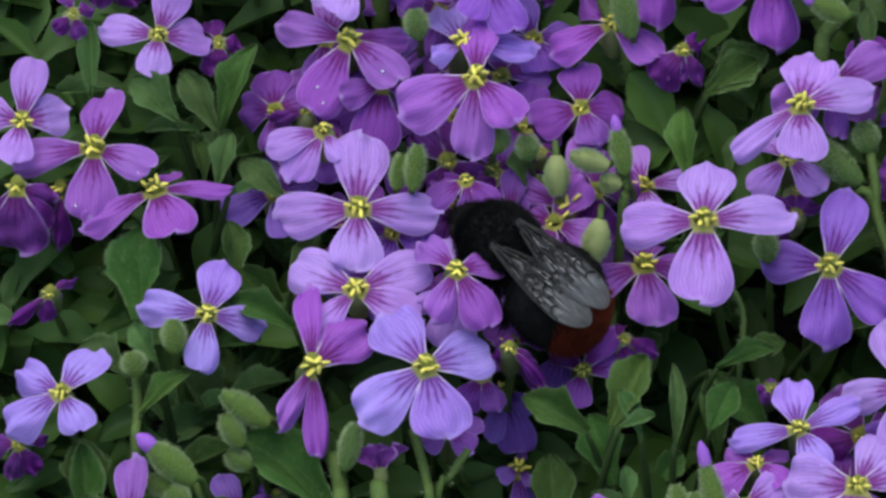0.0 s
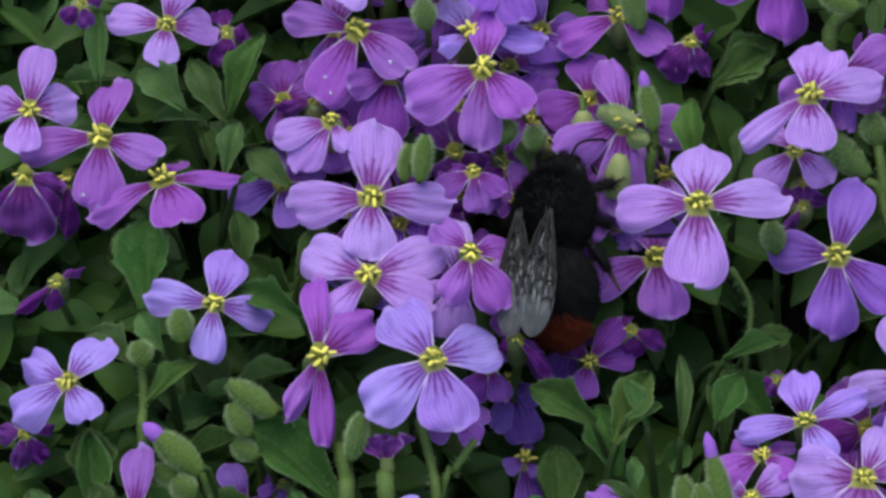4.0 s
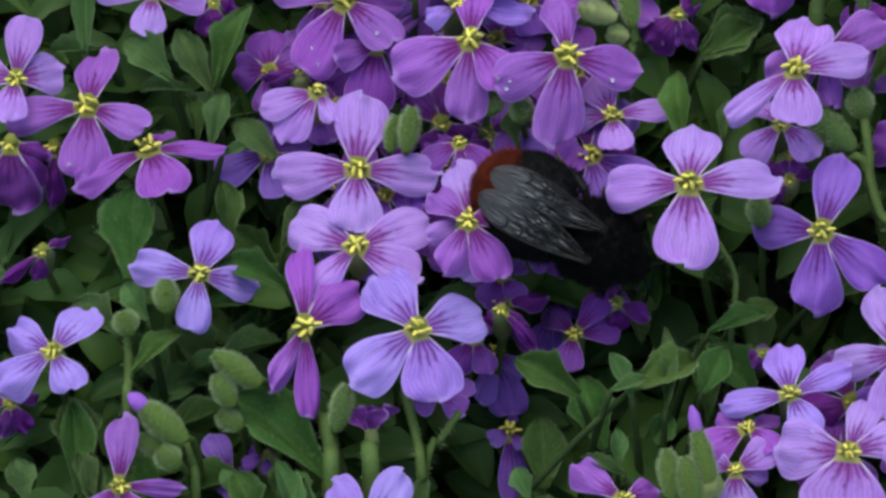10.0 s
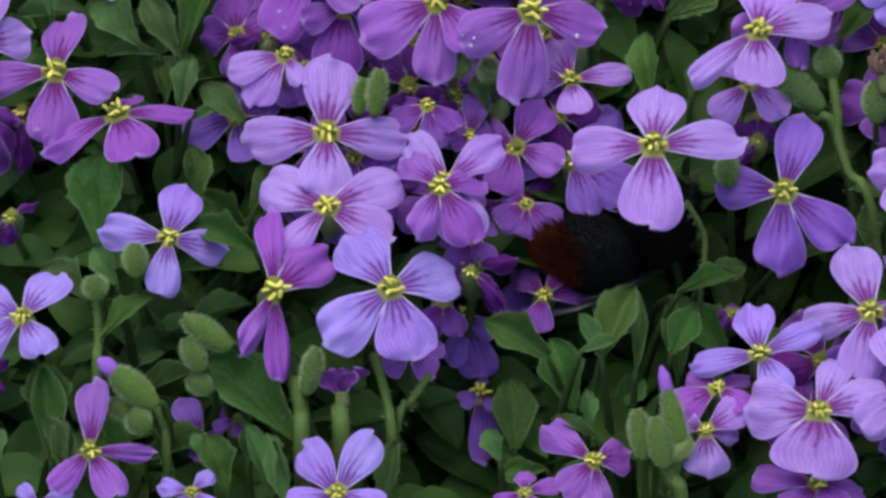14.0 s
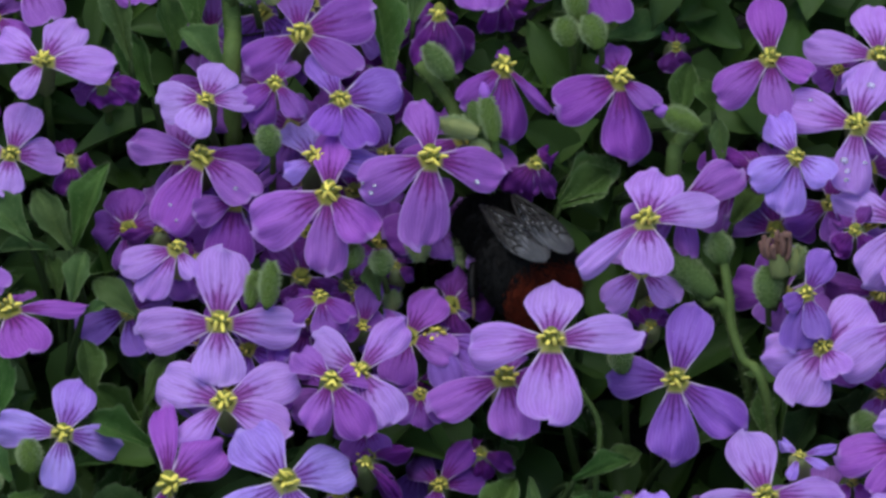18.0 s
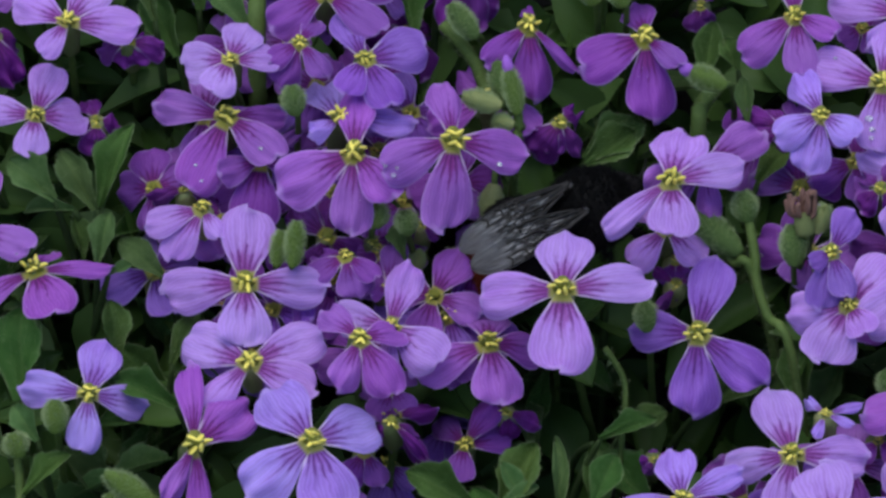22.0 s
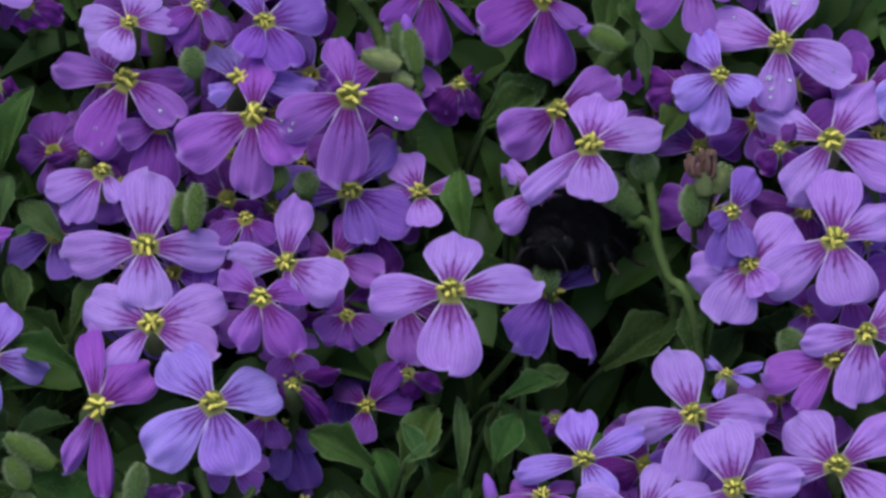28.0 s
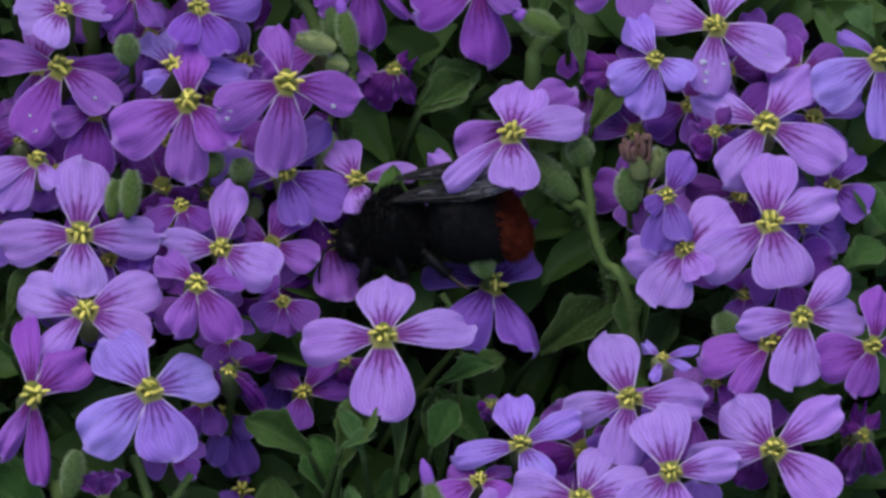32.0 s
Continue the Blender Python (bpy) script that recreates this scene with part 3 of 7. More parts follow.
blossom("plum", (36.6, 16.7, -9.1), [(-4.5, 2.3), (-3.9, -1.2), (-1.6, 3.4), (1.1, -2.6)])
blossom("blue", (66.4, 17.6, -6.3), [(-7.3, -3.7, 5.7), (-4.0, 3.5, 1.7), (0.3, -8.8, 3.7), (6.0, 1.0, 3.9)])
blossom("indigo_shaded", (41.3, 2.5, 2.0), [(2.5, 4.3, 3.7), (-1.0, -6.0, 4.6), (1.6, -4.8, 3.2), (-2.1, -1.3, 2.3)])
blossom("violet", (43.4, -3.6, 2.0), [(4.6, 4.7, 6.0), (-6.5, -0.9, 5.0), (-3.2, -5.8, 6.2), (1.6, -2.9, 3.9)])
blossom("plum", (50.2, 2.5, -3.9), [(-6.4, 1.5), (-1.9, -4.3), (1.7, -4.8), (3.7, -0.4)])
blossom("violet", (55.9, -11.3, 8.1), [(5.1, 4.9, 3.9), (-6.5, -1.0, 3.5), (-1.1, -7.5, 5.6), (6.8, -0.1, 4.5)])
blossom("pink", (52.6, -14.4, 5.2), [(-7.6, -1.5, 5.3), (-4.2, -5.2, 2.9), (2.1, -3.2, 2.5), (3.5, 3.2, 2.5)])
blossom("pink", (63.8, -14.7, 8.1), [(-5.9, -1.6, 5.6), (-1.8, -5.2, 3.8), (1.1, 6.1, 3.8), (4.0, -0.5, 3.8)])
blossom("violet", (52.1, -26.0, 13.5), [(-4.2, 5.4, 6.5), (7.3, 5.2, 5.3), (-8.8, -1.1, 3.9), (6.0, -5.1, 5.8)])
blossom("plum", (62.6, -24.6, 9.0), [(-2.7, 1.9), (1.8, -4.5), (-2.0, -4.5), (1.9, 2.5)], wide=0.5)
blossom("indigo_shaded", (-11.2, 24.8, -8.1), [(6.7, 1.9, 6.3), (3.0, -5.1, 4.5), (-2.7, 5.1, 3.7), (-2.0, -3.5, 3.6)])
blossom("deep", (-15.7, 32.5, -11.9), [(-1.0, 6.1, 4.2), (8.2, 2.5, 6.0), (-6.0, -3.8, 4.7), (6.3, -4.2, 4.3)])
blossom("deep", (-18.6, 26.9, -7.8), [(-2.2, -4.8, 4.0), (1.9, 2.4, 2.6), (-3.2, -2.2, 2.9), (2.9, -3.8, 3.2)])
blossom("violet", (-26.4, 24.8, -5.1), [(-5.1, -0.2, 4.9), (1.7, 3.6, 4.8), (5.0, 0.5, 3.6), (-1.8, -3.5, 4.4)])
blossom("violet", (-48.7, 18.7, -6.8), [(1.8, 5.7, 4.4), (-6.3, 0.8, 3.9), (5.2, -0.0, 4.4), (-0.5, -4.2, 3.9)])
blossom("violet", (-45.0, 29.3, -7.8), [(-5.8, 2.8, 4.6), (3.3, 4.6, 5.0), (7.6, -0.3, 4.9), (-2.6, -3.6, 3.0)])
blossom("pink", (-47.8, 38.6, -15.3), [(0.9, 3.8, 5.1), (-6.6, -2.5, 3.6), (5.7, 1.0, 2.0), (3.3, -4.2, 5.0)])
blossom("pink", (-51.2, 34.7, -14.6), [(-4.4, -1.4), (-2.5, -3.1), (2.2, 2.6), (3.7, -2.5)])
blossom("pink", (-37.5, 39.7, -13.5), [(5.7, -1.2, 5.1), (2.6, -3.4, 3.0), (-2.9, 1.6, 2.6), (2.6, 4.4, 4.0)])
blossom("blue", (-24.1, 43.6, -15.9), [(-6.9, -0.6, 3.8), (6.1, -3.3, 4.7), (2.2, 5.1, 4.6), (-3.8, 4.7, 4.6)])
blossom("deep", (7.6, 28.7, -10.4), [(-4.8, -4.2, 3.6), (5.3, -5.2, 1.8), (0.5, -8.2, 5.0), (-0.2, 2.2, 1.9)])
blossom("deep", (21.0, 27.2, -9.9), [(-7.3, -3.3, 5.8), (0.7, -9.2, 5.8), (3.7, -3.1, 2.8), (-1.0, 3.6, 4.1)])
blossom("pink", (38.2, 29.6, -10.8), [(-0.5, 6.6, 4.5), (-5.9, -4.5, 4.8), (0.7, -6.5, 4.0), (4.1, -2.0, 3.0)])
blossom("pink", (3.0, 44.0, -14.0), [(-8.1, -4.8, 5.1), (2.5, -8.5, 6.2), (-2.9, 5.4, 4.6), (4.8, 3.1, 4.6)])
blossom("deep", (18.4, 39.2, -14.2), [(-3.4, 2.7, 4.3), (1.9, -5.2, 5.3), (-7.3, -1.4, 2.6), (4.2, -0.5, 2.6)])
blossom("violet", (25.6, 43.7, -13.9), [(0.4, -6.5, 6.1), (-4.9, -3.8, 2.7), (6.2, -3.7, 4.6), (0.7, 5.5, 4.6)])
blossom("blue", (34.8, 45.2, -16.4), [(4.7, -4.2), (-3.3, -3.5), (0.7, 5.6), (-5.2, 1.7)])
blossom("violet", (50.7, 29.7, -12.2), [(-7.8, 1.6, 4.2), (-0.8, 6.0, 4.5), (-4.1, -3.5, 2.6), (6.6, 0.5, 4.5)])
blossom("violet", (48.6, 46.2, -16.8), [(-4.6, -3.3), (-1.6, -6.3), (3.3, -4.6), (0.7, 5.2)])
blossom("plum", (0.2, 35.1, -12.7), [(-2.0, -6.1, 4.0), (1.4, -6.5, 4.4), (-3.3, -2.7, 2.6), (3.7, -0.8, 1.9)])
blossom("plum", (7.5, 37.0, -17.5), [(2.7, -1.4), (-2.4, -3.7), (0.3, -3.9), (-2.7, 0.1)])
blossom("plum", (11.2, 17.7, -9.4), [(-3.3, -3.6, 5.0), (-1.3, -3.5, 3.2), (2.4, -3.6, 2.2), (2.4, 1.5, 2.7)])
blossom("plum", (-38.3, 27.1, -9.8), [(-4.0, -0.9, 2.7), (4.3, -0.4, 3.0), (0.1, -2.7, 4.8), (2.3, 0.9, 1.7)])
blossom("plum", (-42.0, 18.1, -10.6), [(2.8, -0.3, 2.8), (-0.2, -3.6, 4.1), (-2.4, -1.2, 2.7), (-1.1, 3.0, 2.7)])
blossom("plum", (-53.9, 28.2, -10.3), [(3.8, -0.8), (-3.0, -6.0), (2.7, -5.6), (-0.4, 1.6)])
blossom("pink", (-53.6, 38.7, -19.1), [(-3.9, 2.0), (3.3, 1.3), (-2.6, -2.6), (0.7, 2.6)])
fading_flower = blossom("pink", (-11.9, -6.9, 7.5), [(4.6, 0.8, 3.7), (-4.0, 2.9, 3.6), (-2.3, -5.3, 3.8), (3.8, -6.0, 5.2)])
side_flower = blossom("violet", (-8.9, -2.6, 1.9), [(1.1, 7.3, 4.8), (5.9, -2.8, 6.1), (0.3, -4.8, 2.5), (-6.2, 0.5, 4.1)])
blossom("plum", (-27.4, 6.6, -7.4), [(2.2, -1.6), (-2.4, 2.9), (2.8, 1.6), (0.3, -2.6)], wide=0.6)
blossom("violet", (-29.6, 7.9, -3.7), [(-6.0, -1.9, 3.7), (-3.5, -5.4, 3.7), (2.0, -3.0, 2.7), (-0.4, 0.8, 1.3)])
blossom("deep", (-13.4, 2.5, -2.8), [(-3.9, -2.5, 3.3), (1.4, -4.5, 4.6), (3.3, -2.4, 2.6), (-2.6, -0.1, 1.9)])
blossom("plum", (-10.4, 4.0, -7.4), [(-1.9, -0.0), (1.3, -1.3), (2.6, 1.3), (-0.7, 1.9)], wide=0.5)
blossom("plum", (-8.2, -16.3, 6.9), [(-2.2, -1.3), (4.2, -3.7), (3.5, -1.2), (-0.4, 2.5)], wide=0.5)
blossom("indigo_shaded", (-8.8, -21.6, -11.0), [(-1.6, -5.3, 2.8), (1.6, -6.8, 4.5), (3.0, -2.0, 2.6), (-1.7, -0.3, 2.2)])
blossom("indigo_shaded", (-7.2, -30.4, -7.0), [(0.9, -7.3, 3.6), (-2.0, -0.9, 2.2), (2.0, -1.8, 2.0), (0.4, 1.9, 1.6)])
blossom("pink", (-50.1, -36.3, 15.5), [(0.3, 7.4, 3.5), (6.6, -0.4, 2.1), (3.2, -4.6, 3.7), (-3.4, -4.0, 3.1)])
blossom("indigo_shaded", (-38.2, -35.5, 3.0), [(-2.4, 4.1, 3.2), (-3.6, 0.2, 2.8), (-0.8, -1.9, 1.9), (1.1, 0.7, 1.3)])
blossom("indigo_shaded", (-34.4, -33.1, 1.0), [(-2.4, -1.1, 1.7), (-1.9, 0.3, 1.4), (0.0, -1.8, 1.3), (1.3, 0.8, 1.1)])
blossom("plum", (-63.3, -27.7, 4.1), [(-0.9, -3.8), (2.0, -3.1), (2.8, 1.3), (-3.5, -0.1)])
blossom("blue", (-22.5, -40.7, 17.8), [(-3.8, 5.1), (3.8, 6.3), (-4.8, -1.6), (4.5, -1.4)])
blossom("pink", (5.7, -36.8, 15.4), [(-5.2, 3.6), (3.6, 0.4), (0.6, -5.2), (-3.2, -3.4)])
blossom("pink", (30.7, -39.4, 12.3), [(-6.9, 1.2), (1.9, -1.9), (-3.7, -2.6), (5.0, -0.6)])
blossom("pink", (-1.9, -40.4, 14.7), [(-3.1, -1.2), (3.7, 0.8), (-0.0, 2.0), (1.9, -2.4)])
blossom("blue", (-38.7, -40.7, 15.8), [(-3.4, 0.6), (1.9, 1.9), (-1.2, -1.9), (2.5, -1.8)])
blossom("blue", (-55.6, -42.4, 15.4), [(-2.2, 1.9), (3.1, 1.5), (-0.6, -1.6), (1.9, -0.9)])
blossom("pink", (3.1, 20.5, -12.8), [(-6.8, -3.2, 4.0), (4.9, -3.7, 4.3), (-3.2, 3.1, 3.6), (6.1, 2.2, 2.7)])
blossom("plum", (-58.5, 21.1, -7.7), [(-2.2, -2.0), (0.7, -2.6), (2.3, 1.0), (-1.3, 2.9)])
blossom("plum", (-3.7, -8.3, -7.0), [(-4.5, -2.5), (3.8, -2.0), (-0.7, -3.2), (5.8, 1.9)])
blossom("plum", (4.6, -15.4, -4.4), [(-3.2, 0.7), (3.8, -1.3), (0.6, -3.2), (-1.3, 1.9)])
blossom("plum", (-8.1, -15.8, 1.7), [(-1.3, 1.9), (5.1, 1.2), (3.8, -5.1), (-0.0, -3.8)], wide=0.5)
blossom("deep", (0.0, -19.1, -4.0), [(-3.0, 2.7), (-0.8, -3.7), (4.8, 1.0), (3.4, 4.6)])
blossom("deep", (-3.6, -8.0, -9.1), [(4.0, 1.8), (-2.2, -3.7), (2.1, -4.2), (-3.2, 3.1)])
under_flower = blossom("pink", (7.4, -7.1, -0.4), [(-8.0, -3.4), (1.3, -6.5), (6.2, -1.0), (-0.3, 3.2)])
blossom("plum", (-31.6, 10.1, -8.0), [(-4.5, 0.3, 1.5), (-4.1, -1.1, 1.3), (-0.8, 1.6, 1.4), (3.5, -1.6, 1.7)])
blossom("plum", (47.3, 9.8, -3.0), [(-2.2, -2.3, 2.9), (2.2, -2.9, 2.7), (1.6, 2.7, 2.1), (-2.0, 1.6, 2.1)])
blossom("plum", (-59.6, 1.1, -5.0), [(-0.1, -6.7, 2.3), (-1.4, -2.7, 2.1), (1.5, -2.0, 1.8), (0.3, 1.2, 1.3)])
# fading flowers in the shade behind; deep and indigo petals have it painted in
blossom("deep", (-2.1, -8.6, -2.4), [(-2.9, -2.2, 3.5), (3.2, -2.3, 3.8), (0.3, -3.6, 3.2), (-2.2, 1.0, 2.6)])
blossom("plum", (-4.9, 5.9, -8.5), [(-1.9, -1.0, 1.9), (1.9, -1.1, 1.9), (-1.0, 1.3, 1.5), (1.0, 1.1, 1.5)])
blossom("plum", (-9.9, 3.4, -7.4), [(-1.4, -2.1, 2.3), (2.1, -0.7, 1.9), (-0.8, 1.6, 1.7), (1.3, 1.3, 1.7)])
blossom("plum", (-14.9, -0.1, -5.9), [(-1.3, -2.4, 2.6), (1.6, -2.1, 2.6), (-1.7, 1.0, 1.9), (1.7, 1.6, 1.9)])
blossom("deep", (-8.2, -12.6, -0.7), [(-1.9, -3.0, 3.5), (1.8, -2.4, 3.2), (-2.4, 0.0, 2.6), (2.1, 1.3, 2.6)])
blossom("indigo_shaded", (-2.1, -17.1, -13.0), [(-1.9, -3.9, 3.8), (2.0, -4.0, 3.8), (-1.7, 1.6, 2.9), (2.4, 0.9, 2.9)])
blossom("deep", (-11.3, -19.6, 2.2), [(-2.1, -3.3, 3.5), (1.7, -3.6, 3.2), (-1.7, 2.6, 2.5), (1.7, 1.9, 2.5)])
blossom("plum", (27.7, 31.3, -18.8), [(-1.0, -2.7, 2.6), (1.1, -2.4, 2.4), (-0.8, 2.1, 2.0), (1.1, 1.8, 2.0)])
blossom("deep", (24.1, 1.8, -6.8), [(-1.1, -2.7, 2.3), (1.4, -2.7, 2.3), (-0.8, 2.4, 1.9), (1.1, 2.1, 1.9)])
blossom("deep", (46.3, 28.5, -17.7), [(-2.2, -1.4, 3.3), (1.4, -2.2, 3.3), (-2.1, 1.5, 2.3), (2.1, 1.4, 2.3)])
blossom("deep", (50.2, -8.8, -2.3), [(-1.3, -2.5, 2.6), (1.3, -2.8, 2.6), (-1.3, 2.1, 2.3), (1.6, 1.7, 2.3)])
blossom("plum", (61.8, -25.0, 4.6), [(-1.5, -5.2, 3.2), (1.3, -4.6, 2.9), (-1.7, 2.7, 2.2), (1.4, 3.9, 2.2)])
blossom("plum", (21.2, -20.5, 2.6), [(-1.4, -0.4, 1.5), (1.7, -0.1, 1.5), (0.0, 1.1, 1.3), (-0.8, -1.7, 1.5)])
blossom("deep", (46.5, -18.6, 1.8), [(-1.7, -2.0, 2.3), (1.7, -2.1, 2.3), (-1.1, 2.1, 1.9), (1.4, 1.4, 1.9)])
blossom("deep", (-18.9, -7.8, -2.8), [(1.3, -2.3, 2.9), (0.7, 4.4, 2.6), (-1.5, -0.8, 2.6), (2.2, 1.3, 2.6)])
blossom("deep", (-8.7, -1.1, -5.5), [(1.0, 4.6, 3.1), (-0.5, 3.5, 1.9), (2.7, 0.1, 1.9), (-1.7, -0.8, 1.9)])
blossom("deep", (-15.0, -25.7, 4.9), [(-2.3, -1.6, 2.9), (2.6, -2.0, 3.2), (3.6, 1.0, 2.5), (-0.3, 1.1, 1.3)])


# ---- water drops left on some petals ----
def water_material():
    m = Mat("water")
    p = m.n("BsdfPrincipled", Roughness=0.03, IOR=1.33, Transmission_Weight=0.75, Specular_IOR_Level=1.0)
    m.put(p.inputs["Base Color"], m.mix(m.noise(900.0, 2.0, m.where()), rgba(0.85, 0.88, 0.92), rgba(0.97, 0.98, 1.0)))
    m.put(m.out.inputs[0], p)
    return m.m


DROP_MESH = ovoid("water_drop", water_material(), [(-0.45, 0.25), (-0.35, 0.75), (0.0, 1.0), (0.35, 0.85), (0.65, 0.5), (0.78, 0.1)], 10, 0.9, 0.15, 6)


def dew(flower, drops):
    """drops: petal, how far along it, how far across it, radius in mm."""
    petals = [k for k in flower.children if k.name.startswith("petal")]
    petals.sort(key=lambda k: k.name)
    for i, along, across, r in drops:
        row, col = round(along * 16), round((across + 1) * 8)
        foot = petals[i].matrix_basis @ petals[i].data.vertices[row * 17 + col].co
        r *= 0.0007
        part("water_drop", DROP_MESH, flower, "clear glinting water drop", frame3(RIGHT * r, OUT * r * 0.7, RISE * r * -0.85, foot + OUT * r * 0.3))


dew(upper_flower, [(1, 0.70, -0.5, 0.45), (1, 0.62, -0.3, 0.3), (2, 0.45, 0.6, 0.5), (1, 0.8, 0.1, 0.25)])
dew(wet_flower, [(2, 0.40, 0.5, 0.7), (2, 0.50, 0.3, 0.55), (2, 0.62, 0.2, 0.45), (2, 0.40, -0.6, 0.4), (0, 0.5, 0.5, 0.4), (1, 0.55, 0.3, 0.3), (3, 0.45, 0.1, 0.7)])
dew(spotted_flower, [(2, 0.5, 0.2, 0.35), (2, 0.62, -0.3, 0.3), (3, 0.5, 0.3, 0.4)])
dew(folded_flower, [(3, 0.6, 0.6, 0.35), (2, 0.6, 0.5, 0.25)])


# ---- leaves and buds ----
def leaf_point(seed, teeth, fold, arch):
    rnd = random.Random(seed)
    ph, tw, tipped = rnd.uniform(0, 9), rnd.uniform(-0.25, 0.25), rnd.uniform(1.7, 2.8)

    def point(s, v):
        grow = min(1.0, v / 0.58)
        half = 0.5 * (0.24 + 0.76 * grow ** 1.2) * max(0.0, 1 - max(0.0, (v - 0.5) / 0.5) ** tipped) ** 0.75
        if abs(s) > 0.8 and teeth:
            saw = ((v + (0.06 if s > 0 else 0.0)) * 3.4 + ph) % 1.0
            half *= 1 + 0.24 * saw * (0.4 < v < 0.93)
        x = s * half
        z = fold * abs(s) * half * 1.3 - arch * v * v + 0.10 * noise.noise(Vector((s * 1.5, v * 2, ph))) + tw * s * half * v
        return Vector((x, v, z))
    return point


LEAF_MESH = {}
for leaf_kind, leaf_skin in (("dark", LEAF), ("grey", LEAF_GREY), ("fresh", LEAF_FRESH)):
    LEAF_MESH[leaf_kind] = [sheet("leaf", leaf_skin, 20, 10, leaf_point(k, k % 3 > 0, 0.25 + 0.12 * (k % 3), 0.05 + 0.10 * (k % 4))) for k in range(6)]


def leaf_down(k):
    """Short pale hairs along a leaf's rim and rib, in the leaf's own space."""
    r = random.Random(k)
    pt = leaf_point(k, k % 3 > 0, 0.25 + 0.12 * (k % 3), 0.05 + 0.10 * (k % 4))
    spots = []
    for _ in range(520):
        v = r.uniform(0.12, 0.995)
        s = r.choice((-1, 1)) * (1.0 if r.random() < 0.5 else r.uniform(0, 0.95))
        root = pt(s, v)
        out = Vector((s * 0.9, 0.3 + v * 0.5, r.uniform(0.1, 0.8))).normalized()
        spots.append((root, root + out * r.uniform(0.025, 0.06)))
    return fuzz("down", HAIR, spots, 0.0021)


LEAF_DOWN = [leaf_down(k) for k in range(6)]


def leaf_matrix(a, y, wide, face):
    """A leaf that grows from a along y."""
    x = y.normalized().cross(face).normalized()
    z = x.cross(y.normalized())
    return frame3(x * wide, y, z * y.length, a)


def leaf(base, tip, wide, kind="dark"):
    a, b = bank(*base), bank(*tip)
    ob = new("leafy_shoot")
    ob.location = a
    tagged(ob, {"dark": "dark green spoon-shaped leaf on a thin stalk", "grey": "grey-green downy leaf on a thin stalk",
                "fresh": "fresh light green leaf on a thin stalk"}[kind], "leaf", "leaves of the cushion")
    face = (OUT + RISE * 0.5 + RIGHT * rng.uniform(-0.4, 0.4)).normalized()
    k = rng.randrange(6)
    blade = part("leaf", LEAF_MESH[kind][k], ob, "", leaf_matrix(Vector(), b - a, wide * 0.0009, face))
    part("down", LEAF_DOWN[k], blade)
    foot = a + (a - b).normalized() * 0.006 - NORMAL * 0.018
    foot.z = min(foot.z, ground_height(foot.y) + 0.004)
    part("stalk", tube("stalk", STALK, [(0, 0, 0), (foot - a) * 0.3 + (a - b) * 0.15, foot - a], [0.0003, 0.0005, 0.0006], 6), ob)
    return ob


BUD_MESH = {}
for bud_kind, bud_skin in (("green", BUD_SKIN), ("pale", SEPAL_PALE), ("grey", BUD_GREY)):
    BUD_MESH[bud_kind] = ovoid("bud", bud_skin, [(0, 0.22), (0.06, 0.6), (0.25, 0.92), (0.5, 1.0), (0.75, 0.86), (0.92, 0.5), (1.0, 0.12)], 12, 0.92, 0.16, 2)


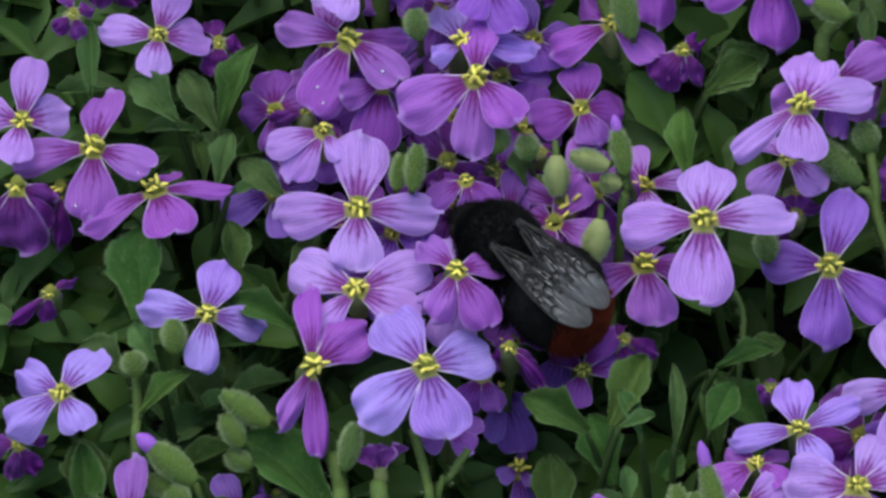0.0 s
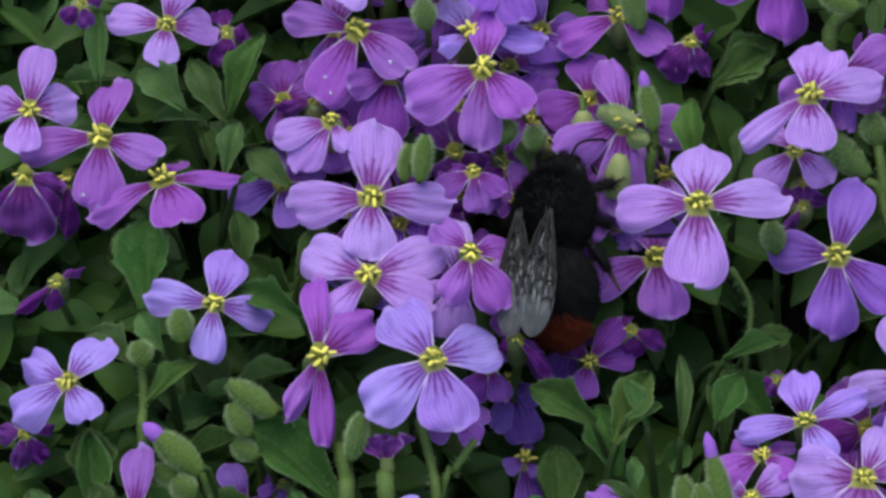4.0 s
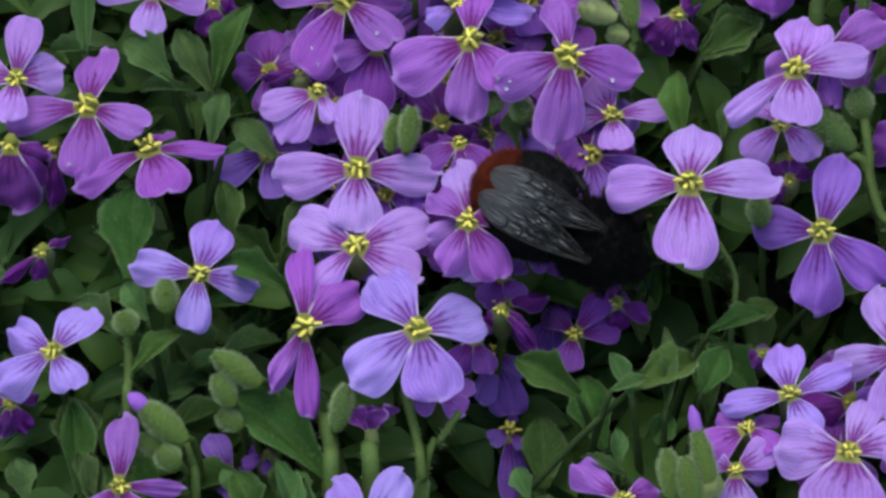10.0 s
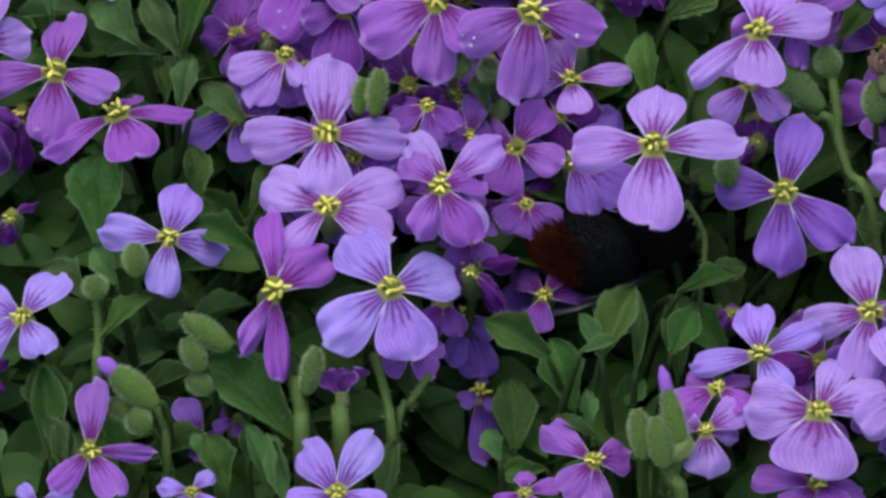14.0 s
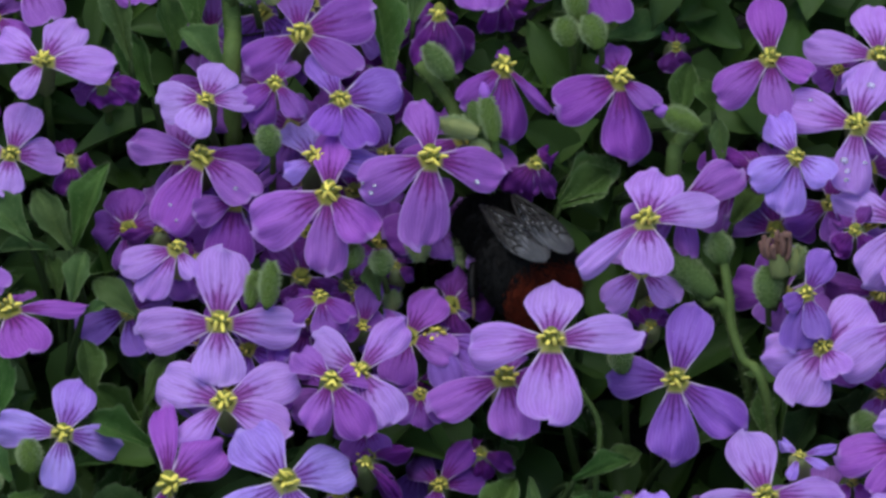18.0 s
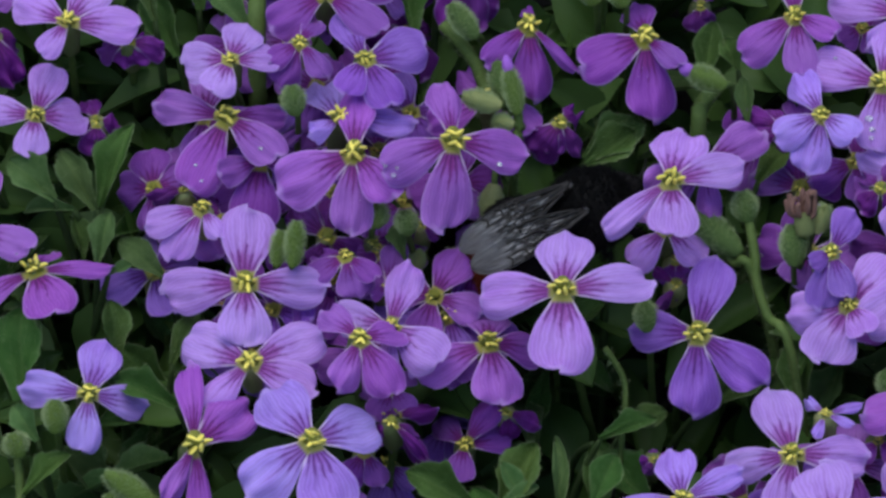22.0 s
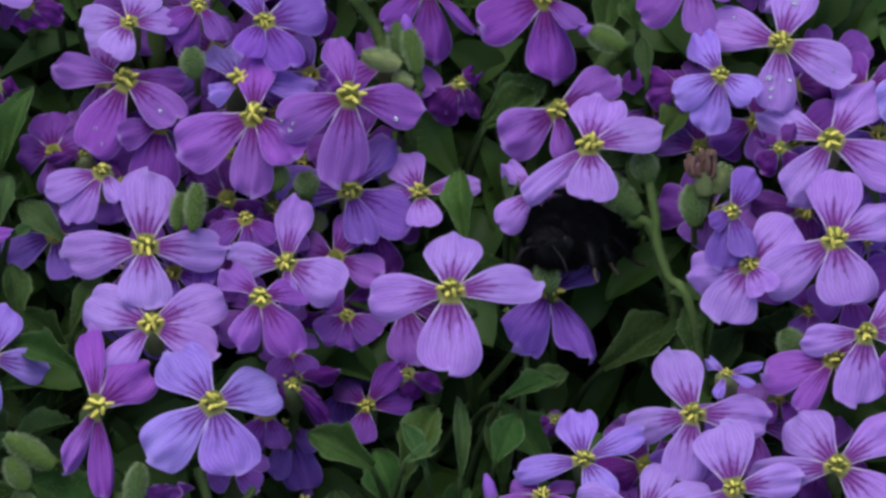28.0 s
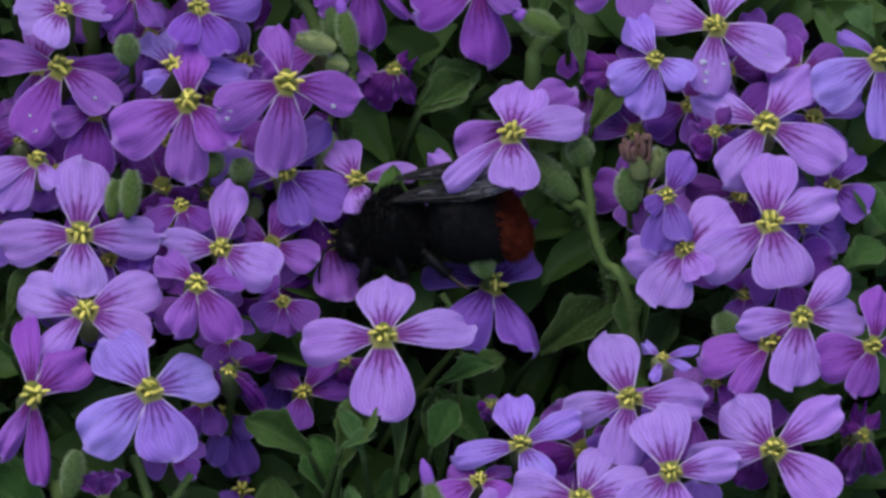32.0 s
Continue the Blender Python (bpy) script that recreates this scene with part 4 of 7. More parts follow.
def bud(base, tip, wide, kind="green"):
    """A downy closed bud; kind tip: a violet petal point shows."""
    a, b = bank(*base), bank(*tip)
    ob = new("flower_bud")
    ob.location = a
    tagged(ob, {"green": "closed downy green flower bud", "tip": "green flower bud with a violet petal tip showing", "pale": "pale yellow-green bare seed pod",
                "dry": "dried brown spent flower head", "grey": "grey-green downy shoot tip", "furled": "furled plum-purple flower with crumpled petals"}[kind], "flower bud", "buds of the cushion")
    d = b - a
    y = d.normalized()
    x = y.cross(OUT).normalized()
    z = x.cross(y)
    r = wide * 0.0005
    if kind == "dry":
        part("calyx", CALYX_MESH[0], ob, "withered calyx", frame3(x * r * 0.5, d * 0.55, z * r * 0.5, Vector()))
        for k in range(13):
            an = k * 2.4 + rng.uniform(-0.3, 0.3)
            out = x * math.cos(an) + z * math.sin(an)
            top = y * d.length * rng.uniform(0.65, 1.05) + out * r * rng.uniform(0.3, 0.9)
            bend = y * d.length * rng.uniform(0.45, 0.65) + out * r * rng.uniform(0.4, 0.7) + x * r * rng.uniform(-0.15, 0.15)
            curl = top + out * r * rng.uniform(-0.35, 0.25) - y * d.length * 0.1
            part("dry_petal", tube("dry_petal", BROWN, [y * d.length * 0.4, bend, top, curl], [0.0002, 0.00035, 0.0003, 0.0001], 5), ob)
    elif kind == "furled":
        part("calyx", CALYX_MESH[0], ob, "", frame3(x * r * 0.6, d * 0.4, z * r * 0.6, Vector()))
        for k in range(5):
            an = k * math.tau / 5 + 1.2
            out = x * math.cos(an) + z * math.sin(an)
            up = (y + out * rng.uniform(-0.05, 0.30)).normalized()
            side = up.cross(out).normalized()
            part("petal", PETAL_MESH["plum"][k], ob, "crumpled plum petal", frame3(side * r * 2.0, up * d.length * rng.uniform(0.62, 0.8), side.cross(up) * d.length * -0.7, y * d.length * 0.28 + out * r * 0.30))
    else:
        skin = kind if kind in BUD_MESH else "green"
        part("bud_body", BUD_MESH[skin], ob, "", frame3(x * r, d, z * r, Vector()))
        for k in range(4):
            an = k * math.tau / 4 + 0.6
            out = x * math.cos(an) + z * math.sin(an)
            part("sepal", SEPAL_MESH[skin], ob, "", frame3(y.cross(out) * r, d, out * r, Vector()))
        if kind == "tip":
            part("petal_tip", ovoid("petal_tip", PETAL_TIP, [(0, 0.5), (0.4, 0.9), (0.7, 0.8), (1, 0.2)], 8, 0.9, 0.4), ob, "folded violet petals", frame3(x * r * 0.75, d * 0.45, z * r * 0.75, d * 0.82))
        spots = []
        for _ in range(1500):
            v, an = rng.uniform(0.05, 1.0), rng.uniform(0, math.tau)
            out = x * math.cos(an) + z * math.sin(an)
            root = d * v + out * r * math.sin(math.pi * min(0.97, max(0.1, v))) ** 0.6
            spots.append((root, root + (out + y * 0.4).normalized() * rng.uniform(0.0003, 0.0007)))
        part("down", fuzz("down", HAIR, spots, 0.000028), ob)
    foot = a - y * 0.004 - NORMAL * 0.024 + DOWN * 0.004 + RIGHT * rng.uniform(-0.004, 0.004)
    foot.z = min(foot.z, ground_height(foot.y) + 0.004)
    part("stem", tube("stem", STEM, [y * 0.0002, -y * 0.0012 - OUT * 0.004, (foot - a) * 0.5 - OUT * 0.006, foot - a], [0.0004, 0.0004, 0.0005, 0.0005], 6), ob)
    return ob


def stalk(points, wide):
    """A bare downy stem through the given places."""
    pts = [bank(*p) for p in points]
    foot = pts[-1] + (pts[-1] - pts[-2]).normalized() * 0.01 - NORMAL * 0.012
    foot.z = min(foot.z, ground_height(foot.y) + 0.004)
    ob = tagged(new("stem"), "downy grey-green flower stem", "stem", "stems of the cushion")
    ob.location = pts[0]
    rel = [p - pts[0] for p in pts + [foot]]
    part("stem_shaft", tube("stem_shaft", STEM, rel, [wide * 0.0005] * len(rel), 8), ob)
    spots = []
    for p, q in zip(rel, rel[1:]):
        for _ in range(int((q - p).length / 0.00012)):
            an = rng.uniform(0, math.tau)
            d = (q - p).normalized()
            x = d.cross(OUT).normalized()
            out = x * math.cos(an) + x.cross(d) * math.sin(an)
            root = p.lerp(q, rng.random()) + out * wide * 0.0004
            spots.append((root, root + out * rng.uniform(0.0004, 0.0008)))
    part("down", fuzz("down", HAIR, spots, 0.000028), ob)
    return ob


leaf((-50.2, -13.6, -2.1), (-50.2, -3.0, -2.1), 6.7)
leaf((-56.6, 11.7, -9.3), (-56.8, 20.5, -9.3), 3.2, "grey")
leaf((-46.5, 9.0, -5.3), (-51.5, 14.0, -5.3), 4.6, "grey")
leaf((-41.9, 7.9, -5.9), (-45.9, 14.8, -5.9), 3.8, "grey")
leaf((-41.3, 8.2, -9.0), (-38.4, 18.1, -9.0), 4.6)
leaf((-44.3, 7.9, -5.9), (-50.1, 8.3, -5.9), 1.9, "grey")
leaf((-41.6, 1.9, -4.7), (-40.3, 7.7, -4.7), 3.3, "grey")
leaf((-34.4, 0.4, -5.1), (-39.0, 4.8, -5.1), 4.1, "grey")
leaf((-39.3, -8.5, -2.9), (-40.1, -2.3, -2.9), 3.8)
leaf((-40.4, 0.4, -4.2), (-37.7, 1.7, -4.2), 1.4, "grey")
leaf((-33.1, -9.7, -2.5), (-30.6, -3.4, -2.5), 3.3)
leaf((-32.5, -14.4, 2.2), (-39.9, -10.8, 2.2), 3.6)
leaf((-43.4, 2.3, -6.8), (-44.2, 7.3, -6.8), 2.4)
leaf((-55.0, 12.4, -9.5), (-60.8, 12.5, -9.5), 1.8, "grey")
leaf((-51.2, -20.0, 3.3), (-56.4, -16.1, 3.3), 4.1, "grey")
leaf((-49.4, -24.1, 5.8), (-44.5, -19.0, 5.8), 3.4, "fresh")
leaf((-47.9, -18.1, 5.6), (-50.6, -13.9, 5.6), 2.9, "grey")
bud((-45.6, -17.1, 8.2), (-45.8, -13.4, 8.2), 2.4)
bud((-49.7, -19.8, 7.2), (-50.6, -17.1, 7.2), 2.4)
stalk([(-50.1, -19.8, 4.2), (-49.9, -24.9, 5.0), (-50.0, -29.3, 5.7)], 1.15)
leaf((-55.0, -34.6, 4.6), (-56.3, -27.0, 4.6), 5.6)
leaf((-53.1, -37.6, 10.7), (-55.0, -32.8, 10.7), 2.8, "grey")
leaf((-60.8, -38.1, 10.9), (-62.0, -33.6, 10.9), 3.8, "grey")
bud((-42.9, -31.3, 13.4), (-48.0, -27.2, 13.4), 3.0, "tip")
stalk([(-43.2, -31.5, 8.5), (-42.1, -34.7, 8.6), (-41.9, -37.8, 8.8)], 1.08)
bud((-44.5, -32.4, 11.8), (-48.5, -31.2, 11.8), 2.2)
bud((-43.7, -34.2, 13.5), (-45.7, -32.0, 13.5), 2.6)
bud((-34.8, -24.9, 11.1), (-40.1, -21.5, 11.1), 2.6)
bud((-37.9, -27.4, 11.0), (-39.8, -23.8, 11.0), 2.3)
bud((-36.9, -29.8, 9.8), (-39.5, -28.1, 9.8), 2.1)
stalk([(-35.8, -23.7, 8.6), (-32.3, -26.4, 7.6), (-28.1, -28.8, 6.6)], 0.96)
stalk([(-27.8, -28.5, 6.8), (-26.9, -31.8, 8.6), (-26.7, -37.4, 10.6)], 1.91)
bud((-26.3, -29.9, 10.9), (-25.2, -24.7, 10.9), 2.2, "grey")
leaf((-27.6, -35.2, 6.8), (-37.4, -25.8, 6.8), 7.1)
stalk([(-18.9, -25.4, 7.2), (-17.3, -31.0, 8.3), (-16.7, -36.0, 9.1)], 1.15)
stalk([(-12.6, -27.6, 8.0), (-14.8, -30.9, 8.3), (-16.3, -34.0, 8.4)], 0.89)
stalk([(-22.6, -31.6, 10.5), (-22.2, -36.6, 11.3)], 2.04)
bud((-22.2, -31.4, 10.8), (-22.6, -26.9, 10.8), 2.7, "furled")
leaf((-32.7, -37.5, 10.7), (-33.0, -33.6, 10.7), 2.7, "grey")
leaf((-29.9, -37.8, 10.7), (-30.5, -34.4, 10.7), 2.7, "grey")
leaf((-37.5, -37.7, 9.7), (-38.5, -34.3, 9.7), 2.9, "grey")
bud((-19.3, 1.3, 0.5), (-18.8, 6.4, 0.5), 2.0)
bud((-21.2, 1.3, -1.5), (-20.6, 5.4, -1.5), 1.7)
bud((-10.3, 5.6, -4.0), (-9.7, 8.6, -4.0), 2.7)
leaf((-6.8, 2.6, -6.0), (-7.7, 6.3, -6.0), 2.7, "grey")
bud((-5.2, 0.7, -9.3), (-5.5, 3.1, -9.3), 1.7, "pale")
pulled_pod = bud((4.4, 16.2, -6.5), (0.0, 17.4, -6.5), 2.1, "pale")
pulled_bud = bud((5.8, 14.0, -7.0), (3.4, 14.6, -7.0), 1.7, "pale")
pulled_stem = stalk([(6.3, 15.5, -7.4), (6.3, 13.0, -8.3), (5.9, 10.4, -9.1)], 1.08)
pulled_tip = bud((6.3, 15.3, -6.5), (5.2, 20.6, -6.5), 2.0, "tip")
spent_pod = bud((3.6, 10.6, -7.0), (2.6, 5.6, -7.0), 2.7, "pale")
bare_pod = bud((-2.4, 11.0, -8.0), (-2.2, 6.4, -8.0), 2.5, "pale")
leaf((14.0, 13.2, -12.8), (20.7, 18.0, -12.8), 5.9)
upright_leaf = leaf((11.8, 3.1, -4.1), (11.0, 11.0, -4.1), 3.8, "fresh")
leaf((16.4, 3.6, -4.3), (16.9, 7.9, -4.3), 2.0, "grey")
stalk([(32.3, 6.4, -3.3), (33.0, 2.0, -2.7), (33.1, -0.6, -2.8), (34.4, -4.8, -2.3), (37.1, -9.5, -1.5)], 1.15)
stalk([(27.4, 5.4, -4.0), (30.6, 1.4, -3.5), (33.0, -0.6, -3.8)], 1.15)
bud((32.3, 6.0, -3.2), (31.5, 9.5, -3.2), 2.7, "grey")
bud((31.2, 2.5, -2.9), (25.5, 7.5, -2.9), 3.2, "grey")
bud((20.9, -6.4, -0.7), (20.3, -2.9, -0.7), 2.4, "grey")
stalk([(15.9, -8.1, -3.1), (18.0, -11.6, -2.8), (18.1, -15.4, -2.4), (17.6, -20.5, -1.5)], 0.70)
leaf((17.8, -17.4, -1.0), (22.6, -14.8, -1.0), 3.6)
leaf((14.6, -19.0, -4.1), (20.1, -24.5, -4.1), 4.8)
trodden_leaf = leaf((6.4, -25.5, 9.3), (9.9, -17.4, 9.3), 5.2, "fresh")
leaf((6.5, -25.5, 10.3), (4.1, -20.6, 10.3), 2.7, "grey")
leaf((4.2, -24.8, 11.0), (8.1, -23.3, 11.0), 2.3, "grey")
leaf((10.3, -27.0, 7.8), (10.8, -17.9, 7.8), 2.2, "grey")
leaf((15.3, -27.9, -1.8), (14.8, -19.3, -1.8), 4.0)
leaf((20.6, -25.7, -1.6), (15.2, -19.8, -1.6), 5.2)
leaf((0.6, -25.7, 6.3), (-6.4, -21.3, 6.3), 4.6)
leaf((3.6, -31.7, 1.6), (1.0, -23.7, 1.6), 5.2)
leaf((-3.1, -36.3, 0.2), (-3.3, -28.4, 0.2), 5.9)
leaf((8.0, -31.5, 2.4), (11.4, -28.0, 2.4), 3.3)
leaf((5.1, -33.2, 11.1), (4.9, -29.0, 11.1), 2.3, "grey")
leaf((6.1, -34.4, 12.5), (1.0, -32.1, 12.5), 2.0, "grey")
bud((15.6, -36.3, 15.2), (13.6, -28.3, 15.2), 2.2, "tip")
bud((11.3, -36.5, 15.3), (10.4, -31.0, 15.3), 2.2)
bud((13.6, -37.4, 16.2), (12.4, -31.8, 16.2), 2.5)
bud((13.7, -36.4, 15.3), (16.6, -34.3, 15.3), 2.0, "pale")
stalk([(13.4, -36.4, 14.2), (14.7, -39.5, 14.4), (15.7, -42.0, 14.3)], 1.53)
leaf((-4.7, -37.0, 11.5), (-6.2, -33.5, 11.5), 2.7, "grey")
leaf((0.3, -38.3, 4.9), (-4.7, -39.2, 4.9), 3.4)
leaf((-35.1, -40.6, 10.8), (-37.3, -34.5, 10.8), 4.0)
leaf((-30.0, -41.2, 12.0), (-32.9, -33.1, 12.0), 3.3, "grey")
leaf((-28.0, -42.6, 12.5), (-29.9, -35.2, 12.5), 3.1, "grey")
leaf((-17.7, -42.5, 11.5), (-16.3, -34.9, 11.5), 3.3, "grey")
leaf((-55.0, -37.7, 6.7), (-56.0, -27.3, 6.7), 4.6)
leaf((-52.2, -40.7, 9.8), (-53.7, -32.8, 9.8), 2.9, "grey")
leaf((-27.9, 33.7, -18.3), (-27.6, 40.9, -18.3), 5.0)
stalk([(-23.9, 37.2, -16.5), (-23.6, 32.6, -15.9), (-23.7, 26.7, -14.7)], 2.17)
bud((-23.8, 36.5, -13.3), (-24.3, 39.9, -13.3), 2.4, "grey")
bud((-21.3, 36.1, -14.1), (-22.3, 38.4, -14.1), 2.0, "grey")
bud((-23.8, 40.2, -14.6), (-23.9, 42.6, -14.6), 2.4, "grey")
leaf((-35.3, 29.7, -12.8), (-38.0, 39.9, -12.8), 3.7, "grey")
leaf((-32.8, 25.7, -15.4), (-36.5, 33.4, -15.4), 4.0)
leaf((-25.1, 29.0, -15.5), (-29.3, 33.9, -15.5), 4.0, "grey")
leaf((-30.5, 31.1, -19.3), (-31.4, 37.5, -19.3), 4.0)
leaf((-5.6, 27.3, -15.9), (-6.7, 38.6, -15.9), 4.0)
leaf((-2.8, 34.1, -14.4), (-1.6, 39.5, -14.4), 3.3, "grey")
bud((16.3, 34.1, -11.4), (15.6, 37.9, -11.4), 2.3)
bud((15.2, 31.0, -9.3), (14.3, 34.3, -9.3), 2.6)
bud((18.5, 30.7, -8.2), (17.2, 34.5, -8.2), 2.6)
leaf((27.7, 22.3, -15.1), (29.0, 29.3, -15.1), 4.1)
leaf((31.7, 23.6, -13.6), (30.0, 27.3, -13.6), 2.7)
bud((29.9, 21.4, -6.8), (25.7, 23.4, -6.8), 2.4, "tip")
stalk([(29.3, 21.8, -11.9), (27.4, 19.3, -12.0), (26.9, 15.4, -11.6)], 1.91)
leaf((32.6, 17.6, -10.4), (32.1, 22.6, -10.4), 2.7, "grey")
leaf((14.1, 12.7, -11.6), (19.7, 16.7, -11.6), 5.0)
stalk([(-2.3, 29.2, -14.6), (1.1, 25.3, -14.2), (2.6, 21.7, -13.9), (4.7, 17.8, -13.5)], 1.53)
bud((1.6, 27.4, -11.0), (-1.4, 31.3, -11.0), 2.4, "grey")
bud((5.3, 19.0, -8.9), (3.7, 25.2, -8.9), 2.6, "grey")
bud((3.5, 18.7, -15.8), (1.3, 20.2, -15.8), 1.9, "pale")
bud((-19.0, 18.5, -5.7), (-19.5, 21.9, -5.7), 2.4, "grey")
bud((-6.2, 4.8, -3.7), (-6.7, 7.6, -3.7), 2.3, "grey")
bud((-1.4, -1.7, -9.4), (-1.4, 3.3, -9.4), 1.7, "pale")
bud((-18.6, 36.2, -16.2), (-19.9, 39.1, -16.2), 2.2, "pale")
leaf((-51.5, 40.6, -19.8), (-54.4, 43.5, -19.8), 3.4, "grey")
bud((38.5, 4.2, 1.0), (38.0, 9.2, 1.0), 4.4, "dry")
bud((39.7, 4.6, -0.7), (41.0, 7.9, -0.7), 2.0, "pale")
bud((37.4, 1.0, -0.4), (37.1, 5.7, -0.4), 2.8, "grey")
leaf((33.7, 10.6, -9.9), (37.4, 14.9, -9.9), 4.0, "fresh")
leaf((27.1, -15.2, -10.5), (35.5, -9.7, -10.5), 5.9)
leaf((38.5, -15.4, -7.4), (37.2, -7.1, -7.4), 5.0)
leaf((15.2, -18.5, 0.7), (21.5, -15.7, 0.7), 3.3)
leaf((14.4, -25.2, 3.2), (16.9, -20.0, 3.2), 4.6)
leaf((62.0, -5.8, -4.9), (66.3, -2.9, -4.9), 5.2)
leaf((66.8, -2.0, -6.3), (63.1, 3.5, -6.3), 4.0)
bud((48.9, -14.1, 1.1), (47.2, -10.9, 1.1), 2.7, "grey")
leaf((66.3, 20.4, -12.4), (63.3, 23.7, -12.4), 3.4, "grey")


# ---- undergrowth: leafy shoots that fill the cushion ----
HOLLOWS = ((6.0, -17.3, 17, 11), (-13.0, -33.0, 15, 8), (24.0, -8.0, 12, 9), (0.0, -33.0, 10, 6), (27.0, 30.0, 7, 8), (12.0, 22.0, 7, 6), (33.0, -9.0, 10, 8))   # dark gaps: where the bee feeds, below the front flower and right of it, beside the low one, high up, by the long stem


def hollow(u, v, rim=1.0):
    return any(((u - a) / p) ** 2 + ((v - b) / q) ** 2 < rim for a, b, p, q in HOLLOWS)


def undergrowth(count, depths, lengths, seed):
    r = random.Random(seed)
    for i in range(count):
        u, v = r.uniform(-82, 82), r.uniform(-58, 58)
        if hollow(u, v):
            continue
        top = bank(u, v, -0.364 * v) - NORMAL * r.uniform(*depths)
        foot = top - NORMAL * 0.010 + DOWN * 0.010 + RIGHT * r.uniform(-0.004, 0.004)
        foot.z = ground_height(foot.y) - 0.001
        ob = new("leafy_shoot")
        ob.location = foot
        kind = r.choice(("dark", "dark", "grey"))
        tagged(ob, {"dark": "short leafy shoot with dark green leaves in the shade", "grey": "short leafy shoot with grey-green downy leaves"}[kind], "leafy shoot", "undergrowth shoots")
        h = top - foot
        part("stem", tube("stem", STEM, [(0, 0, 0), h * 0.5 + RIGHT * r.uniform(-0.002, 0.002), h], [0.0006, 0.0005, 0.0003], 5), ob)
        n = r.randint(4, 6)
        for k in range(n):
            s = 1.0 - r.uniform(0.0, 0.009) * k / (n - 1) / max(h.length, 0.01) * 1.6
            an = k * 2.4 + r.uniform(-0.5, 0.5)
            d = (RIGHT * math.cos(an) + RISE * (math.sin(an) * 0.8 + 0.15) + OUT * r.uniform(-0.2, 0.7)).normalized()
            ln = r.uniform(*lengths)
            face = (OUT + RISE * 0.7 - d * 0.3 + RIGHT * r.uniform(-0.4, 0.4)).normalized()
            f = r.randrange(6)
            blade = part("leaf", LEAF_MESH[kind][f], ob, "", leaf_matrix(h * s, d * ln, ln * r.uniform(0.36, 0.52), face))
            part("down", LEAF_DOWN[f], blade)


def shaded_flowers(patches, seed):
    """The shaded flowers that fill the thick of the cushion, behind the open ones, much of the shade in their colour:
    (u, v, half width, half height, count).
    """
    r = random.Random(seed)
    taken = []
    for u0, v0, p, q, count in patches:
        for _ in range(count):
            for _ in range(60):
                u, v = u0 + r.uniform(-p, p), v0 + r.uniform(-q, q)
                if ((u - u0) / p) ** 2 + ((v - v0) / q) ** 2 < 1 and not hollow(u, v) and all(math.hypot(u - a, v - b) > 5.0 for a, b in taken):
                    break
            else:
                continue
            taken.append((u, v))
            turn = r.uniform(0, math.tau)
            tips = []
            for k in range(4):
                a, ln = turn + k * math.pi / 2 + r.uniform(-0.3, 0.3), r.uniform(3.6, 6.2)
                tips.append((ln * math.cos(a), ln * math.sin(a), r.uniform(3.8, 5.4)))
            blossom(r.choice(("deep", "pink", "plum", "deep", "indigo_shaded")), (u, v, -0.4 * v - r.uniform(5.5, 9.0)), tips, stamens=2)


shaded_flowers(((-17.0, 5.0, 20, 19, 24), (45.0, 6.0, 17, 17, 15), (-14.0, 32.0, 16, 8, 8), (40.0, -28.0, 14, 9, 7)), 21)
undergrowth(95, (0.012, 0.021), (0.006, 0.0095), 5)


def deep_leaves(count, seed):
    """The shaded leaves deep in the cushion, in one mesh."""
    r = random.Random(seed)
    forms = [leaf_point(k, k % 2, 0.3, 0.1 + 0.1 * (k % 3)) for k in range(5)]
    shapes = [[[p(2 * i / 4 - 1, math.sin(j / 6 * math.pi / 2)) for i in range(5)] for j in range(7)] for p in forms]
    verts, faces = [], []
    for _ in range(count):
        u, v = r.uniform(-85, 85), r.uniform(-60, 60)
        deep = hollow(u, v, r.uniform(0.6, 1.0))
        if deep and r.random() < 0.4:
            continue
        at = bank(u, v, -0.364 * v) - NORMAL * (r.uniform(0.026, 0.038) if deep else r.uniform(0.012, 0.032))
        an = r.uniform(0, math.tau)
        d = (RIGHT * math.cos(an) + RISE * (math.sin(an) * 0.8 + 0.3) + OUT * r.uniform(-0.3, 0.8)).normalized() * r.uniform(0.007, 0.013)
        m = leaf_matrix(at, d, d.length * r.uniform(0.42, 0.6), (OUT + RISE * 0.7 - d * 20 + RIGHT * r.uniform(-0.7, 0.7)).normalized())
        n = len(verts)
        for row in shapes[r.randrange(5)]:
            verts += [m @ p for p in row]
        faces += [(n + j * 5 + i, n + j * 5 + i + 1, n + j * 5 + i + 6, n + j * 5 + i + 5) for j in range(6) for i in range(4)]
    me = bpy.data.meshes.new("undergrowth")
    me.from_pydata(verts, [], faces)
    me.materials.append(LEAF_SHADE)
    me.polygons.foreach_set("use_smooth", [True] * len(me.polygons))
    tagged(new("undergrowth", me), "dense dark green leaves in the shade under the flowers", "undergrowth", kind="stuff")


deep_leaves(2500, 8)


# ---- the bumblebee: y runs from tail to head, z is its back; origin in the thorax ----
def limb(name, parent, pts, radii, material, label=""):
    return part(name, tube(name, material, [Vector(p) * 0.001 for p in pts], [r * 0.001 for r in radii], 7), parent, label)


